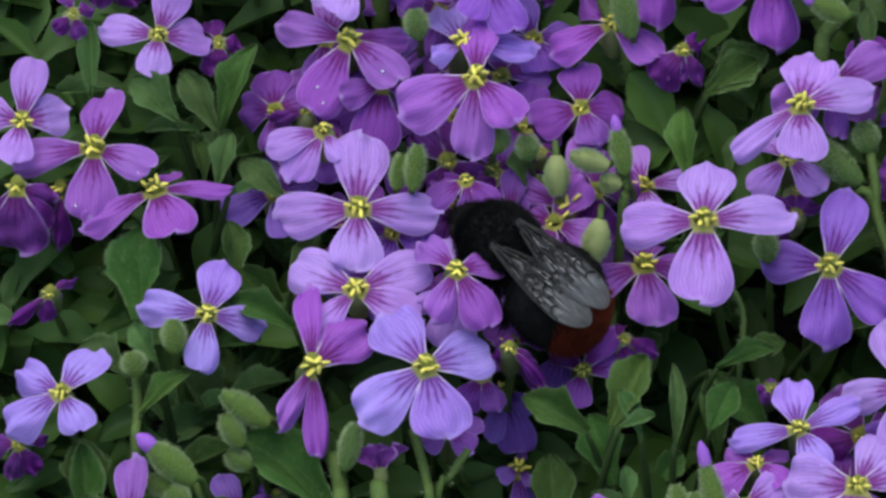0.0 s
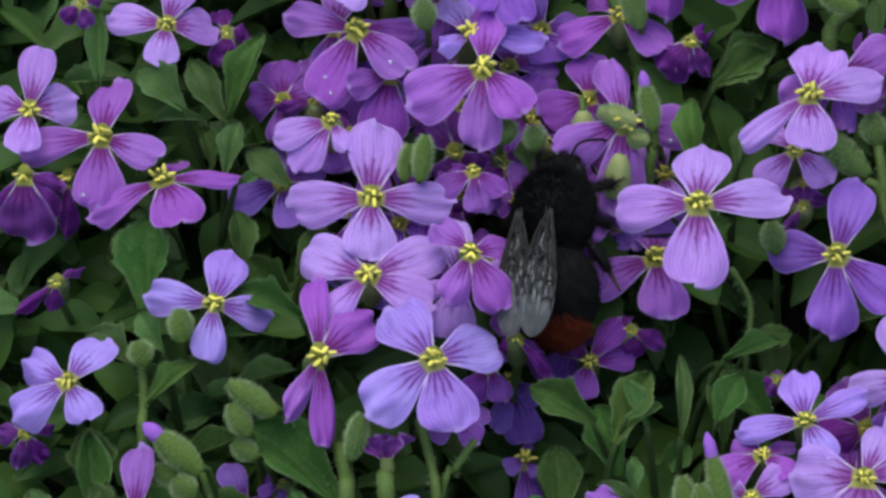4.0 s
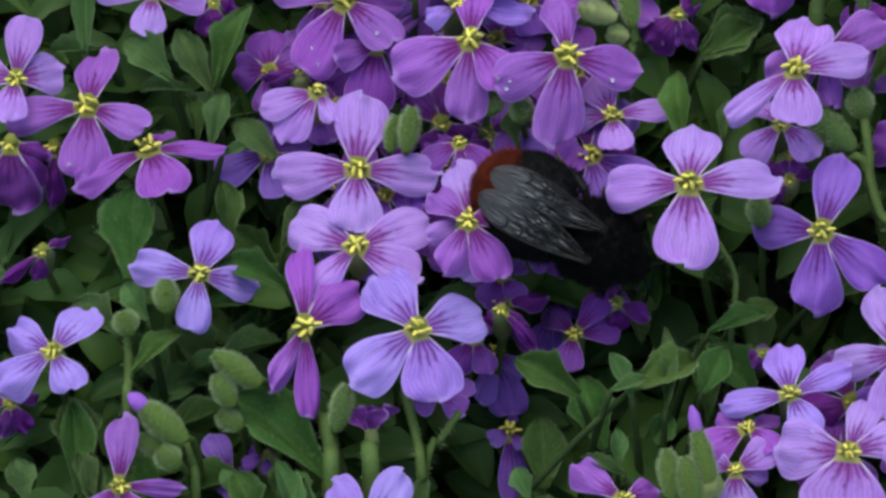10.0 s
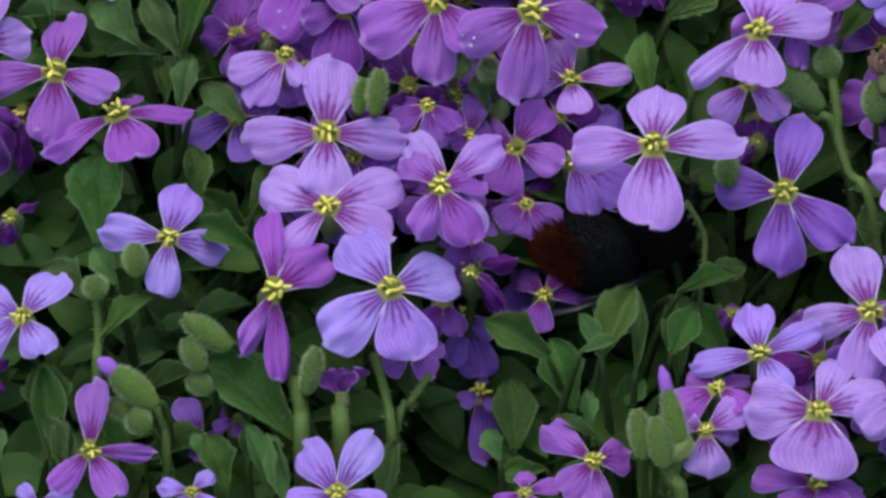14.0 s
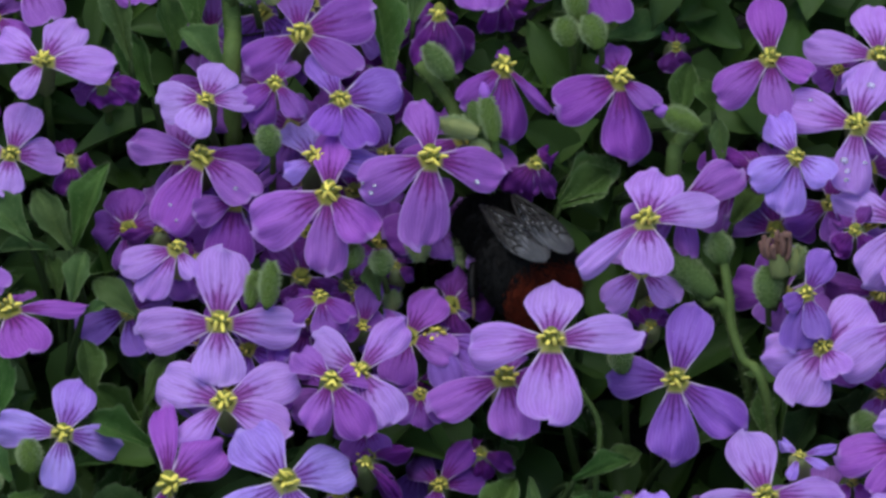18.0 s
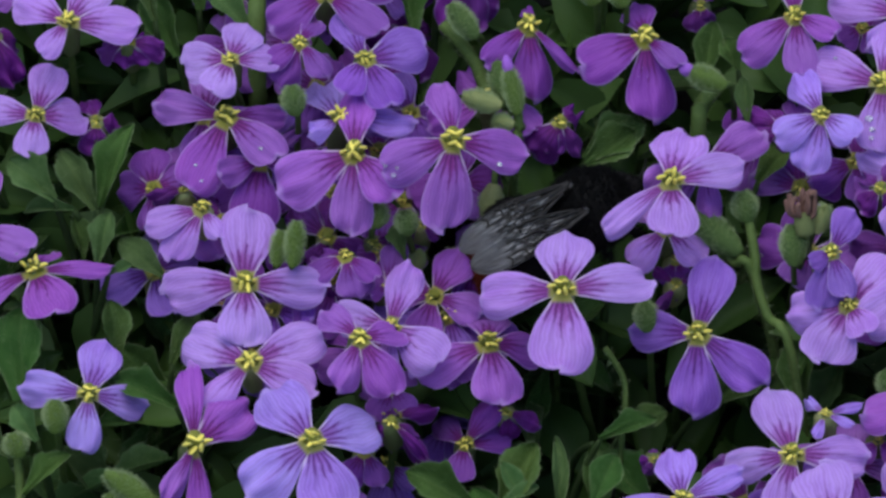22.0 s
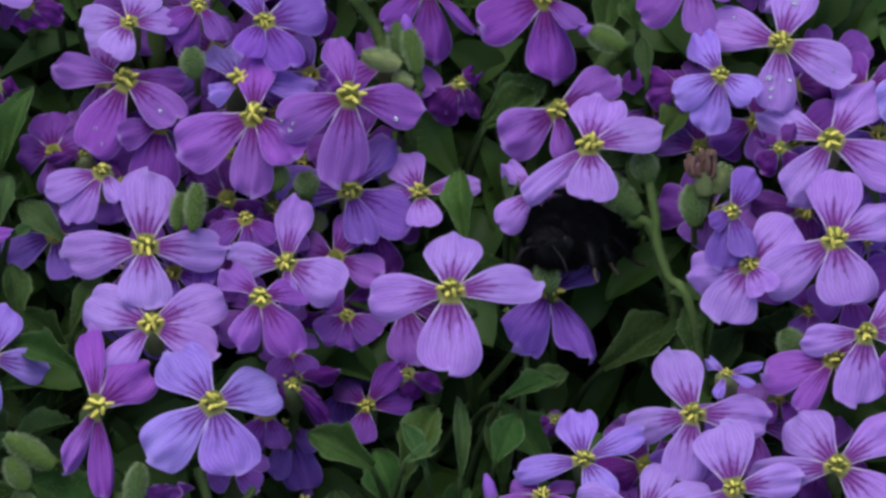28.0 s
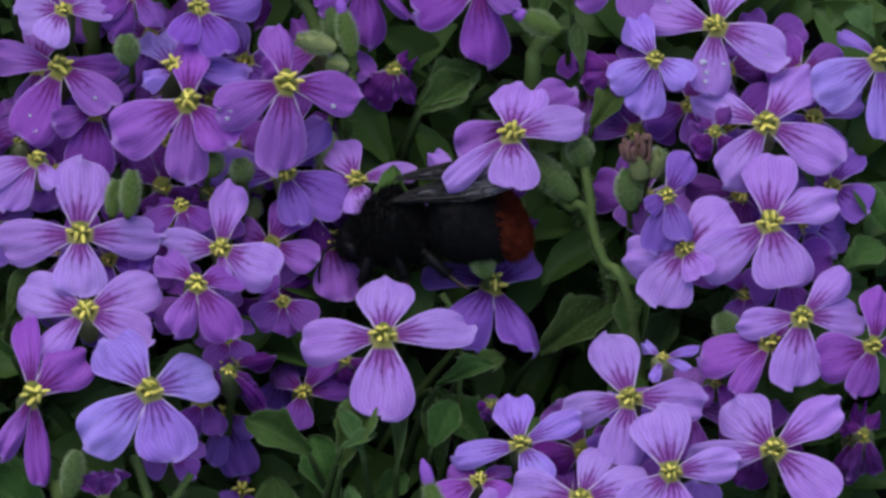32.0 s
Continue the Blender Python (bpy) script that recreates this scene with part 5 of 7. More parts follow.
def coat(profile, flat, count, length, lean, seed, keep=lambda y, k: True):
    """Fur roots and tips over a body of revolution, millimetres."""
    r = random.Random(seed)
    spots = []
    ys = [p[0] for p in profile]
    while len(spots) < count:
        y = r.uniform(ys[0], ys[-1])
        if not keep(y, r.random()):
            continue
        k = max(i for i in range(len(ys) - 1) if ys[i] <= y)
        f = (y - ys[k]) / (ys[k + 1] - ys[k])
        rad = profile[k][1] * (1 - f) + profile[k + 1][1] * f
        an = r.uniform(0, math.tau)
        out = Vector((math.cos(an), 0, math.sin(an) * flat))
        slope = (profile[k + 1][1] - profile[k][1]) / (ys[k + 1] - ys[k])
        d = (out + Vector((0, -slope * 0.8 + lean, 0)) + Vector((r.gauss(0, 0.25), r.gauss(0, 0.25), r.gauss(0, 0.25)))).normalized()
        root = Vector((0, y, 0)) + out * rad * 0.97
        spots.append((root * 0.001, (root + d * length * r.uniform(0.6, 1.15)) * 0.001))
    return spots


THORAX = [(-4.0, 0.6), (-3.5, 2.4), (-2.4, 3.4), (-0.7, 3.9), (1.0, 3.8), (2.5, 3.1), (3.6, 1.9), (4.0, 0.6)]
ABDOMEN = [(-13.6, 0.3), (-13.35, 1.3), (-12.7, 2.5), (-11.6, 3.7), (-10.2, 4.6), (-8.6, 5.1), (-7.0, 5.1), (-5.6, 4.6), (-4.4, 3.4), (-3.6, 1.4)]
HEAD = [(3.2, 0.8), (3.6, 1.7), (4.5, 2.1), (5.6, 1.8), (6.5, 1.1), (6.9, 0.4)]


def droop(p):
    """The abdomen bends down towards the tail."""
    k = max(0.0, -0.006 - p.y)
    return Vector((p.x, p.y + k * k * 16, p.z - k * k * 42))


def bent(me):
    for vert in me.vertices:
        vert.co = droop(vert.co)
    return me


def bent_spots(spots):
    return [(droop(a), droop(b)) for a, b in spots]


def mm(profile):
    return [(y * 0.001, r * 0.001) for y, r in profile]


def build_bee():
    bee = tagged(new("bumblebee"), "black furry bumblebee with red tail and smoky folded wings", "bumblebee")
    th = part("thorax", ovoid("thorax", FUR_BLACK, mm(THORAX), 20, 0.95), bee)
    part("thorax_fur", fuzz("thorax_fur", FUR_BLACK, coat(THORAX, 0.95, 9000, 0.95, -0.45, 1), 0.00005), th, "dense black fur")
    ab = part("abdomen", bent(ovoid("abdomen", FUR_BLACK, mm(ABDOMEN), 22, 0.86)), bee)
    part("abdomen_fur", fuzz("abdomen_fur", FUR_BLACK, bent_spots(coat(ABDOMEN, 0.86, 8000, 0.75, -1.1, 2, lambda y, k: y > -11.6 - 1.8 * k)), 0.00005), ab, "short black fur")
    part("tail_fur", fuzz("tail_fur", FUR_RED, bent_spots(coat(ABDOMEN, 0.86, 5200, 1.25, -0.9, 3, lambda y, k: y < -10.8 - 2.2 * k)), 0.00005), ab, "orange-red tail fur")
    hd = part("head", ovoid("head", FUR_BLACK, mm(HEAD), 16, 1.1), bee, "", pose(0, -0.0004, 0.0006, -24, 0, 0))
    part("head_fur", fuzz("head_fur", FUR_BLACK, coat(HEAD, 1.1, 1100, 0.55, 0.2, 4), 0.00004), hd)
    for sx in (-1, 1):
        part("eye", ovoid("eye", CHITIN, [(-0.0011, 0.0002), (-0.0007, 0.0006), (0, 0.0008), (0.0007, 0.0006), (0.0011, 0.0002)], 10), hd, "glossy black compound eye",
             Matrix.Translation((sx * 0.00175, 0.0047, 0.0003)) @ pose(0, 0, 0, 70, 0, 0))
        limb("antenna", hd, [(sx * 0.6, 6.2, 0.9), (sx * 1.4, 7.4, 1.6), (sx * 2.6, 8.6, 0.7), (sx * 3.0, 9.4, -0.4)], [0.16, 0.14, 0.15, 0.12], CHITIN)
        for j, (y0, reach, back) in enumerate(((1.8, 2.6, 2.0), (-0.2, 2.8, -0.6), (-2.0, 3.4, -3.6))):
            knee = (sx * (2.2 + reach * 0.45), y0 + back * 0.35, -1.2)
            heel = (sx * (2.2 + reach * 0.75), y0 + back * 0.9, -3.6)
            leg = limb("leg", bee, [(sx * 1.6, y0, -2.6), (sx * 2.6, y0 + back * 0.1, -2.0), knee], [0.55, 0.5, 0.42], CHITIN)
            shin = limb("shin", leg, [knee, (sx * (2.2 + reach * 0.62), y0 + back * 0.6, -2.3), heel], [0.4, 0.55, 0.42], CHITIN)
            limb("foot", leg, [heel, (sx * (2.2 + reach * 0.85), y0 + back * 1.15, -4.5), (sx * (2.2 + reach * 1.0), y0 + back * 1.4, -4.9)], [0.26, 0.2, 0.13], LEG_BROWN, "thin brown foot")
            r = random.Random(j + sx * 7)
            spots = []
            for _ in range(420):
                f = r.random()
                p = Vector(knee).lerp(Vector(heel), f)
                d = Vector((r.gauss(0, 1), r.gauss(0, 1), r.gauss(0, 1))).normalized()
                spots.append(((p + d * 0.35) * 0.001, (p + d * r.uniform(0.8, 1.4)) * 0.001))
            part("leg_hair", fuzz("leg_hair", FUR_BLACK, spots, 0.00003), leg)
        for name, ln, wd, ang, lift, root in (("forewing", 13.0, 3.8, 1, 4.0, (1.9, -0.8)), ("hindwing", 9.6, 2.7, 0, 3.75, (1.9, -1.6))):
            def wing(s, v, sx=sx, wd=wd, ln=ln):
                """The leading edge, s = 1, runs straight; the trailing edge bellies out towards a round tip."""
                g = min(1.0, v / 0.62)
                full = wd * (0.14 + 0.86 * math.sin(g * math.pi / 2) ** 1.2)
                mid = 1.2 * math.sin(v * 2.2) - 0.5 * full
                full *= max(0.0, 1 - max(0.0, (v - 0.62) / 0.38) ** 2.6) ** 0.55
                fold = 0.12 * math.cos(s * 5.0 + v * 2) * math.sin(v * math.pi)
                return Vector((sx * (mid + s * 0.5 * full), -v * ln, fold + 0.14 * noise.noise(Vector((s * 3, v * 6, 2))) - 0.9 * v * v)) * 0.001
            m = Matrix.Translation((sx * root[0] * 0.001, root[1] * 0.001, (lift + 0.25 * (sx > 0)) * 0.001)) @ pose(0, 0, 0, -4, sx * 7, sx * ang)
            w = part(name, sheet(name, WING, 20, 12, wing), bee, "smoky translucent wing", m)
            if name == "forewing":
                veins = [((0.97, 0.02), (0.97, 0.35), (0.96, 0.62), (0.9, 0.8)), ((0.75, 0.02), (0.80, 0.35), (0.86, 0.62)),
                         ((0.2, 0.03), (0.25, 0.3), (0.45, 0.46), (0.35, 0.62), (0.3, 0.74)), ((-0.5, 0.05), (-0.35, 0.3), (-0.1, 0.5), (-0.3, 0.68)),
                         ((0.82, 0.44), (0.5, 0.46), (0.25, 0.44)), ((0.86, 0.58), (0.55, 0.57), (0.36, 0.60)), ((0.9, 0.74), (0.62, 0.70), (0.31, 0.72)),
                         ((0.3, 0.36), (0.0, 0.40), (-0.2, 0.42)), ((-0.9, 0.1), (-0.9, 0.4), (-0.85, 0.62))]
            else:
                veins = [((0.95, 0.02), (0.95, 0.4), (0.9, 0.75)), ((0.2, 0.05), (0.1, 0.4), (0.0, 0.75)), ((-0.5, 0.05), (-0.5, 0.4), (-0.6, 0.7)), ((0.9, 0.5), (0.5, 0.55), (0.05, 0.5))]
            for line in veins:
                pts = [wing(a, v) + Vector((0, 0, 0.00007)) for a, v in line]
                part("wing_vein", tube("wing_vein", WING_VEIN, pts, [0.00013 - 0.00002 * k for k in range(len(pts))], 5), w)
    return bee


bumblebee = build_bee()
bumblebee.scale = (1.15, 1.15, 1.15)


# ---- what moves ----
def bee_pose(at, heading, roll):
    y = (RIGHT * heading[0] + RISE * heading[1] + OUT * heading[2]).normalized()
    up = OUT + RISE * 0.3
    z = (up - y * up.dot(y)).normalized()
    x = y.cross(z)
    return frame3(x, y, z, bank(*at)) @ pose(0, 0, 0, 0, roll, 0)


def sway(ob, rows):
    """Push a thing from where it grows: t, mm right, up and out, turn in the picture plane, nod."""
    home = ob.location.copy()
    walk(ob, [(t, Matrix.Translation(home + bank(u, v, o)) @ Matrix.Rotation(radians(turn), 4, OUT) @ Matrix.Rotation(radians(nod), 4, RIGHT)) for t, u, v, o, turn, nod in rows])


def motions():
    rows = [
        (0, (-9.6, -4.6, 0.5), (-0.720, 0.620, -0.300), 4.0),
        (1, (-7.8, -8.1, -2.0), (-0.670, 0.560, 0.480), 48.0),
        (1.5, (-5.5, -4.8, -0.2), (-0.535, 0.833, 0.141), 23.1),
        (2, (-2.7, -1.5, 1.2), (-0.090, 0.985, -0.100), -5.0),
        (3, (-4.9, -2.4, 1.9), (-0.020, 0.960, -0.260), -28.0),
        (5.5, (-2.6, -0.9, 1.2), (0.240, 0.940, -0.200), -22.0),
        (6, (-4.2, -1.1, 1.2), (0.150, 0.960, -0.160), -24.0),
        (6.5, (-4.6, -2.4, 1.8), (0.090, 0.970, -0.160), -20.0),
        (7, (1.7, -7.5, 3.7), (0.790, 0.390, 0.470), 8.0),
        (7.5, (-0.4, -8.6, 3.1), (0.800, 0.100, 0.590), 14.0),
        (8, (2.7, -9.9, 2.6), (0.910, -0.110, 0.400), 22.0),
        (9, (3.4, -7.6, 1.9), (0.980, -0.130, -0.170), 20.0),
        (10, (2.4, -8.6, 2.5), (0.850, -0.460, -0.240), 18.0),
        (10.25, (2.3, -10.5, 2.5), (0.640, -0.690, -0.340), 57.2),
        (10.5, (2.2, -12.4, 2.2), (0.480, -0.740, -0.470), 105.0),
        (10.75, (1.4, -14.4, 1.6), (0.300, -0.850, -0.430), 135.0),
        (11, (1.3, -14.7, 0.5), (0.080, -0.930, -0.360), 172.0),
        (12, (-0.6, -17.8, 0.5), (0.080, -0.930, -0.360), 174.0),
        (12.25, (2.0, -16.0, -0.6), (0.360, -0.640, -0.680), 142.0),
        (12.5, (4.3, -14.1, 0.1), (0.400, -0.280, -0.870), 110.0),
        (13, (9.6, -10.8, -10.6), (0.790, 0.420, -0.450), 122.0),
        (14, (12.2, -11.2, -10.0), (0.800, 0.340, -0.480), 122.0),
        (14.5, (13.8, -11.0, -7.0), (0.780, 0.310, -0.550), 112.0),
        (15.5, (13.3, -4.2, -6.5), (0.570, 0.540, -0.620), 62.0),
        (16, (12.0, 1.1, -4.4), (0.410, 0.710, -0.570), 35.0),
        (16.5, (11.0, 5.2, -1.9), (0.260, 0.800, -0.550), 10.0),
        (17, (5.6, 13.6, -6.0), (-0.620, 0.620, -0.480), 8.0),
        (18, (6.2, 9.8, -11.0), (-0.440, 0.460, -0.770), 22.0),
        (19, (5.2, 8.4, -10.5), (-0.400, 0.480, -0.780), 20.0),
        (20, (11.0, 10.4, -9.5), (0.560, 0.430, -0.700), -30.0),
        (21, (12.2, 9.0, -5.3), (0.770, 0.540, -0.350), -8.0),
        (22, (14.4, 7.6, -4.8), (0.870, 0.480, -0.130), -8.0),
        (23, (18.8, 8.9, -5.2), (0.980, 0.180, 0.000), -12.0),
        (24, (14.6, 8.7, -3.2), (0.950, 0.200, -0.230), -14.0),
        (24.5, (15.1, 8.2, -4.0), (0.944, 0.021, 0.330), -22.4),
        (25, (15.5, 7.7, -4.8), (0.600, -0.070, 0.800), -20.0),
        (26, (23.2, -4.8, -1.2), (0.330, -0.810, 0.490), -38.0),
        (26.5, (23.2, -6.9, -0.5), (0.220, -0.930, 0.300), -34.0),
        (27.5, (23.4, -1.4, -3.5), (-0.000, -0.490, 0.870), 20.0),
        (28.5, (20.9, 1.5, -3.5), (-0.570, 0.120, 0.810), 62.0),
        (29, (19.7, -1.9, -1.3), (-0.680, 0.020, 0.730), 65.0),
        (30, (20.5, -3.0, -0.7), (-0.720, -0.020, 0.700), 65.0),
        (31, (19.3, -2.3, -0.8), (-0.760, -0.010, 0.650), 60.0),
        (31.5, (14.7, -1.6, -1.2), (-0.820, 0.020, 0.570), 55.0),
        (32, (10.6, -0.3, -3.9), (-0.960, -0.110, -0.190), 40.0),
    ]
    walk(bumblebee, [(t, bee_pose(at, heading, roll)) for t, at, heading, roll in rows])
    sway(trodden_leaf, [
        (0, -3.0, 0.7, 0.0, 0, 0),
        (2, -2.9, -0.8, 0.0, 0, 0),
        (6.3, -3.9, -3.1, 0.0, 0, 0),
        (7, -1.5, 3.0, 0.0, -20, 0),
        (8, -1.4, 1.3, 0.0, -38, -20),
        (10, -0.1, 0.7, 0.0, -38, -20),
        (10.5, -1.2, 0.0, 0.0, 0, 0),
        (14.5, 0.0, -0.0, 0.0, 0, 0),
        (19, -2.0, -0.7, 0.0, 0, 0),
        (26, -2.3, -1.3, 0.0, 0, 0),
        (32, -2.3, -1.5, 0.0, 0, 0)])
    for thing in (pulled_pod, pulled_bud, pulled_stem, pulled_tip):
        sway(thing, [
            (0, -1.6, -12.0, 5.0, 0, 0),
            (1, -0.4, -8.4, 5.0, 0, 0),
            (2, -0.7, -9.4, 5.0, 0, 0),
            (3, 0.0, -9.4, 5.0, 0, 0),
            (5.5, 1.0, -3.1, 1.0, 0, 0),
            (7, 0.0, 0.0, 0.0, 0, 0),
            (14.5, -0.3, 1.0, 0.0, 0, 0),
            (17, -0.2, 0.9, 0.0, 0, 0),
            (18, 0.2, 4.8, 0.0, 0, 0),
            (20, 0.0, 3.2, 0.0, 0, 0),
            (32, 0.0, 3.8, 0.0, 0, 0)])
    sway(upright_leaf, [
        (0, 0.0, 0.0, 0.0, 0, 0),
        (16.5, 0.0, 0.0, 0.0, 0, 0),
        (18.5, 0.0, -1.0, -11.0, 0, 0),
        (25.2, -0.2, -2.4, -11.0, 0, 0),
        (26, -0.2, -3.0, 0.0, 0, 0),
        (29, -0.4, -3.4, 0.0, 0, 0),
        (32, -0.5, -4.4, 0.0, 0, 0)])
    sway(spent_pod, [
        (0, -1.7, -12.4, 5.0, 0, 0),
        (1, -2.2, -9.4, 5.0, 0, 0),
        (2, -0.9, -7.0, 5.0, 0, 0),
        (3, -0.5, -7.4, 5.0, 0, 0),
        (5.5, 0.0, -2.0, 0.0, 0, 0),
        (7, 0.0, 0.0, -3.0, 0, 0),
        (32, 0.0, 0.0, -3.0, 0, 0)])
    sway(bare_pod, [
        (0, -0.8, -5.6, 4.0, 0, 0),
        (2, 1.0, -3.0, 3.0, 0, 0),
        (3.5, 1.5, -2.0, 2.0, 0, 0),
        (6, 0.0, 0.0, 0.0, 0, 0),
        (32, 0.0, 0.0, 0.0, 0, 0)])
    sway(hero_flower, [
        (0, 0.7, 0.1, 0.0, 0, 0),
        (0.5, 0.2, 0.4, 0.0, 0, 0),
        (1, 0.2, 0.5, 0.0, 0, 0),
        (1.5, -0.3, -0.1, 0.0, 0, 0),
        (2, -0.2, 0.0, 0.0, 0, 0),
        (2.5, -0.1, 0.1, 0.0, 0, 0),
        (3, 0.2, 0.1, 0.0, 0, 0),
        (3.5, -0.8, 1.2, 0.0, 0, 0),
        (5.5, -0.1, 0.0, 0.0, 0, 0),
        (6, -0.1, 0.1, 0.0, 0, 0),
        (6.5, -0.1, 0.0, 0.0, 0, 0),
        (7, -0.0, -0.6, 0.0, 0, 0),
        (7.5, 0.6, 0.2, 0.0, 0, 0),
        (8, 1.0, -0.2, 0.0, 0, 0),
        (8.5, 1.3, -0.2, 0.0, 0, 0),
        (9, 0.0, 0.0, 0.0, 0, 0),
        (9.5, -0.2, 0.4, 0.0, 0, 0),
        (10, -0.2, 0.2, 0.0, 0, 0),
        (10.5, 0.7, 0.3, 0.0, 0, 0),
        (11, 0.1, 0.5, 0.0, 0, 0),
        (11.5, -0.1, 0.2, 0.0, 0, 0),
        (12, -0.4, 0.3, 0.0, 0, 0),
        (12.5, -0.4, 0.2, 0.0, 0, 0),
        (13, -0.4, 0.1, 0.0, 0, 0),
        (13.5, -0.6, 0.1, 0.0, 0, 0),
        (14, -0.6, 0.1, 0.0, 0, 0),
        (14.5, -0.6, 0.1, 0.0, 0, 0),
        (16.5, -0.3, -1.0, 0.0, 0, 0),
        (17, -0.5, -0.5, 0.0, 0, 0),
        (17.5, -1.1, -0.1, 0.0, 0, 0),
        (18, -0.1, -0.7, 0.0, 0, 0),
        (18.5, -0.5, -0.8, 0.0, 0, 0),
        (19, -0.3, -1.1, 0.0, 0, 0),
        (19.5, -1.0, -0.3, 0.0, 0, 0),
        (20, -0.9, -0.4, 0.0, 0, 0),
        (20.5, -1.4, 0.4, 0.0, 0, 0),
        (21, -2.5, -3.0, 0.0, 0, 0),
        (21.5, -2.1, -1.1, 0.0, 0, 0),
        (22, -1.7, 0.4, 0.0, 0, 0),
        (22.5, -0.5, 0.4, 0.0, 0, 0),
        (23, -1.8, -2.6, 0.0, 0, 0),
        (23.5, -2.0, -3.2, 0.0, 0, 0),
        (24, -0.5, -0.7, 0.0, 0, 0),
        (24.5, -0.2, -0.7, 0.0, 0, 0),
        (25, -0.7, -1.2, 0.0, 0, 0),
        (25.5, -1.3, -1.5, 0.0, 0, 0),
        (26, -1.8, -1.3, 0.0, 0, 0),
        (26.5, -3.6, -7.4, 0.0, 0, 0),
        (28.5, -3.0, -2.6, 0.0, 0, 0),
        (29, -4.8, -1.8, 0.0, 12, 0),
        (29.5, -6.5, -2.6, 0.0, 6, 0),
        (29.8, -5.2, -6.9, 0.0, 0, 0),
        (30, -5.2, -8.4, 0.0, 0, 0),
        (30.5, -5.5, -7.3, 0.0, 0, 0),
        (31, -7.2, -7.2, 0.0, 0, 0),
        (31.5, -4.5, -4.6, 0.0, 4, 0),
        (31.7, -3.4, -6.9, 0.0, 0, 0),
        (32, -3.6, -10.7, 0.0, 0, 0)])
    sway(low_flower, [
        (0, 0.1, 0.1, 0.0, 0, 0),
        (0.5, -0.1, 0.2, 0.0, 0, 0),
        (1, -0.1, 0.2, 0.0, 0, 0),
        (1.5, -0.2, 0.3, 0.0, 0, 0),
        (2, -0.1, 0.3, 0.0, 0, 0),
        (2.5, -0.1, 0.3, 0.0, 0, 0),
        (3, 0.0, 0.3, 0.0, 0, 0),
        (3.5, 0.1, 0.4, 0.0, 0, 0),
        (5.5, 0.1, 0.2, 0.0, 0, 0),
        (6, 0.1, 0.3, 0.0, 0, 0),
        (6.5, 0.0, 0.3, 0.0, 0, 0),
        (7, -0.0, 0.2, 0.0, 0, 0),
        (8, 0.2, -0.1, 0.0, 0, 0),
        (8.5, 0.3, -0.1, 0.0, 0, 0),
        (9, 0.0, 0.0, 0.0, 0, 0),
        (9.5, 0.0, 0.1, 0.0, 0, 0),
        (10, -0.0, 0.1, 0.0, 0, 0),
        (10.5, 0.2, -0.0, 0.0, 0, 0),
        (11, -0.1, -0.0, 0.0, 0, 0),
        (11.5, -0.1, -0.0, 0.0, 0, 0),
        (12, -0.3, -0.0, 0.0, 0, 0),
        (12.5, -0.3, 0.0, 0.0, 0, 0),
        (13, -0.3, -0.0, 0.0, 0, 0),
        (13.5, -0.6, -0.0, 0.0, 0, 0),
        (14, -0.7, -0.0, 0.0, 0, 0),
        (14.5, -0.7, -0.0, 0.0, 0, 0),
        (16.5, -0.2, -0.5, 0.0, 0, 0),
        (17, -0.6, -0.2, 0.0, 0, 0),
        (17.5, -1.0, -0.4, 0.0, 0, 0),
        (18, -0.9, -0.3, 0.0, 0, 0),
        (18.5, -0.9, -0.5, 0.0, 0, 0),
        (19, -0.9, -0.5, 0.0, 0, 0),
        (19.5, -1.0, -0.5, 0.0, 0, 0),
        (20, -0.8, -0.4, 0.0, 0, 0),
        (20.5, -1.5, 0.3, 0.0, 0, 0),
        (21, -1.5, 0.2, 0.0, 0, 0),
        (21.5, -1.1, -0.1, 0.0, 0, 0),
        (22, -1.3, 0.3, 0.0, 0, 0),
        (22.5, -0.9, 0.2, 0.0, 0, 0),
        (23, -1.5, 0.1, 0.0, 0, 0),
        (23.5, -1.2, -0.1, 0.0, 0, 0),
        (24, -0.0, -0.6, 0.0, 0, 0),
        (24.5, -0.9, -0.0, 0.0, 0, 0),
        (25, -0.7, -0.3, 0.0, 0, 0),
        (25.5, -1.6, 0.9, -3.0, -8, -8),
        (26, -3.5, 0.8, -8.0, -30, -32),
        (28.5, -6.7, 0.2, -8.0, -30, -32),
        (29, -5.6, -0.9, -8.0, -30, -32),
        (30, -3.4, -1.0, -8.0, -30, -32),
        (31, -4.3, -0.5, -8.0, -30, -32),
        (32, -5.9, -0.6, -8.0, -30, -32)])
    sway(nook_flower, [
        (0, 0.0, 0.0, 0.0, 0, 0),
        (24, 0.0, 0.0, 0.0, 0, 0),
        (26, 0.3, -0.8, 0.0, 0, 0),
        (28.5, -4.4, 0.4, 1.0, 0, 0),
        (29, -4.6, 0.9, 1.0, 0, 0),
        (30, -4.4, -1.0, 1.0, 0, 0),
        (32, -4.6, -0.5, 1.0, 0, 0)])
    sway(behind_flower, [
        (0, -0.4, -0.0, 0.0, 0, 0),
        (24, -1.2, -1.5, 0.0, 0, 0),
        (25, -4.1, -2.6, -3.0, 0, 0),
        (26, -1.9, -4.1, -7.0, 0, 0),
        (28.5, -6.7, 0.4, 0.0, 0, 0),
        (29, -4.4, -2.2, 0.0, 0, 0),
        (30, -2.8, -2.0, 0.0, 0, 0),
        (31, -4.4, -2.6, 0.0, 0, 0),
        (32, -3.8, -2.6, 0.0, 0, 0)])
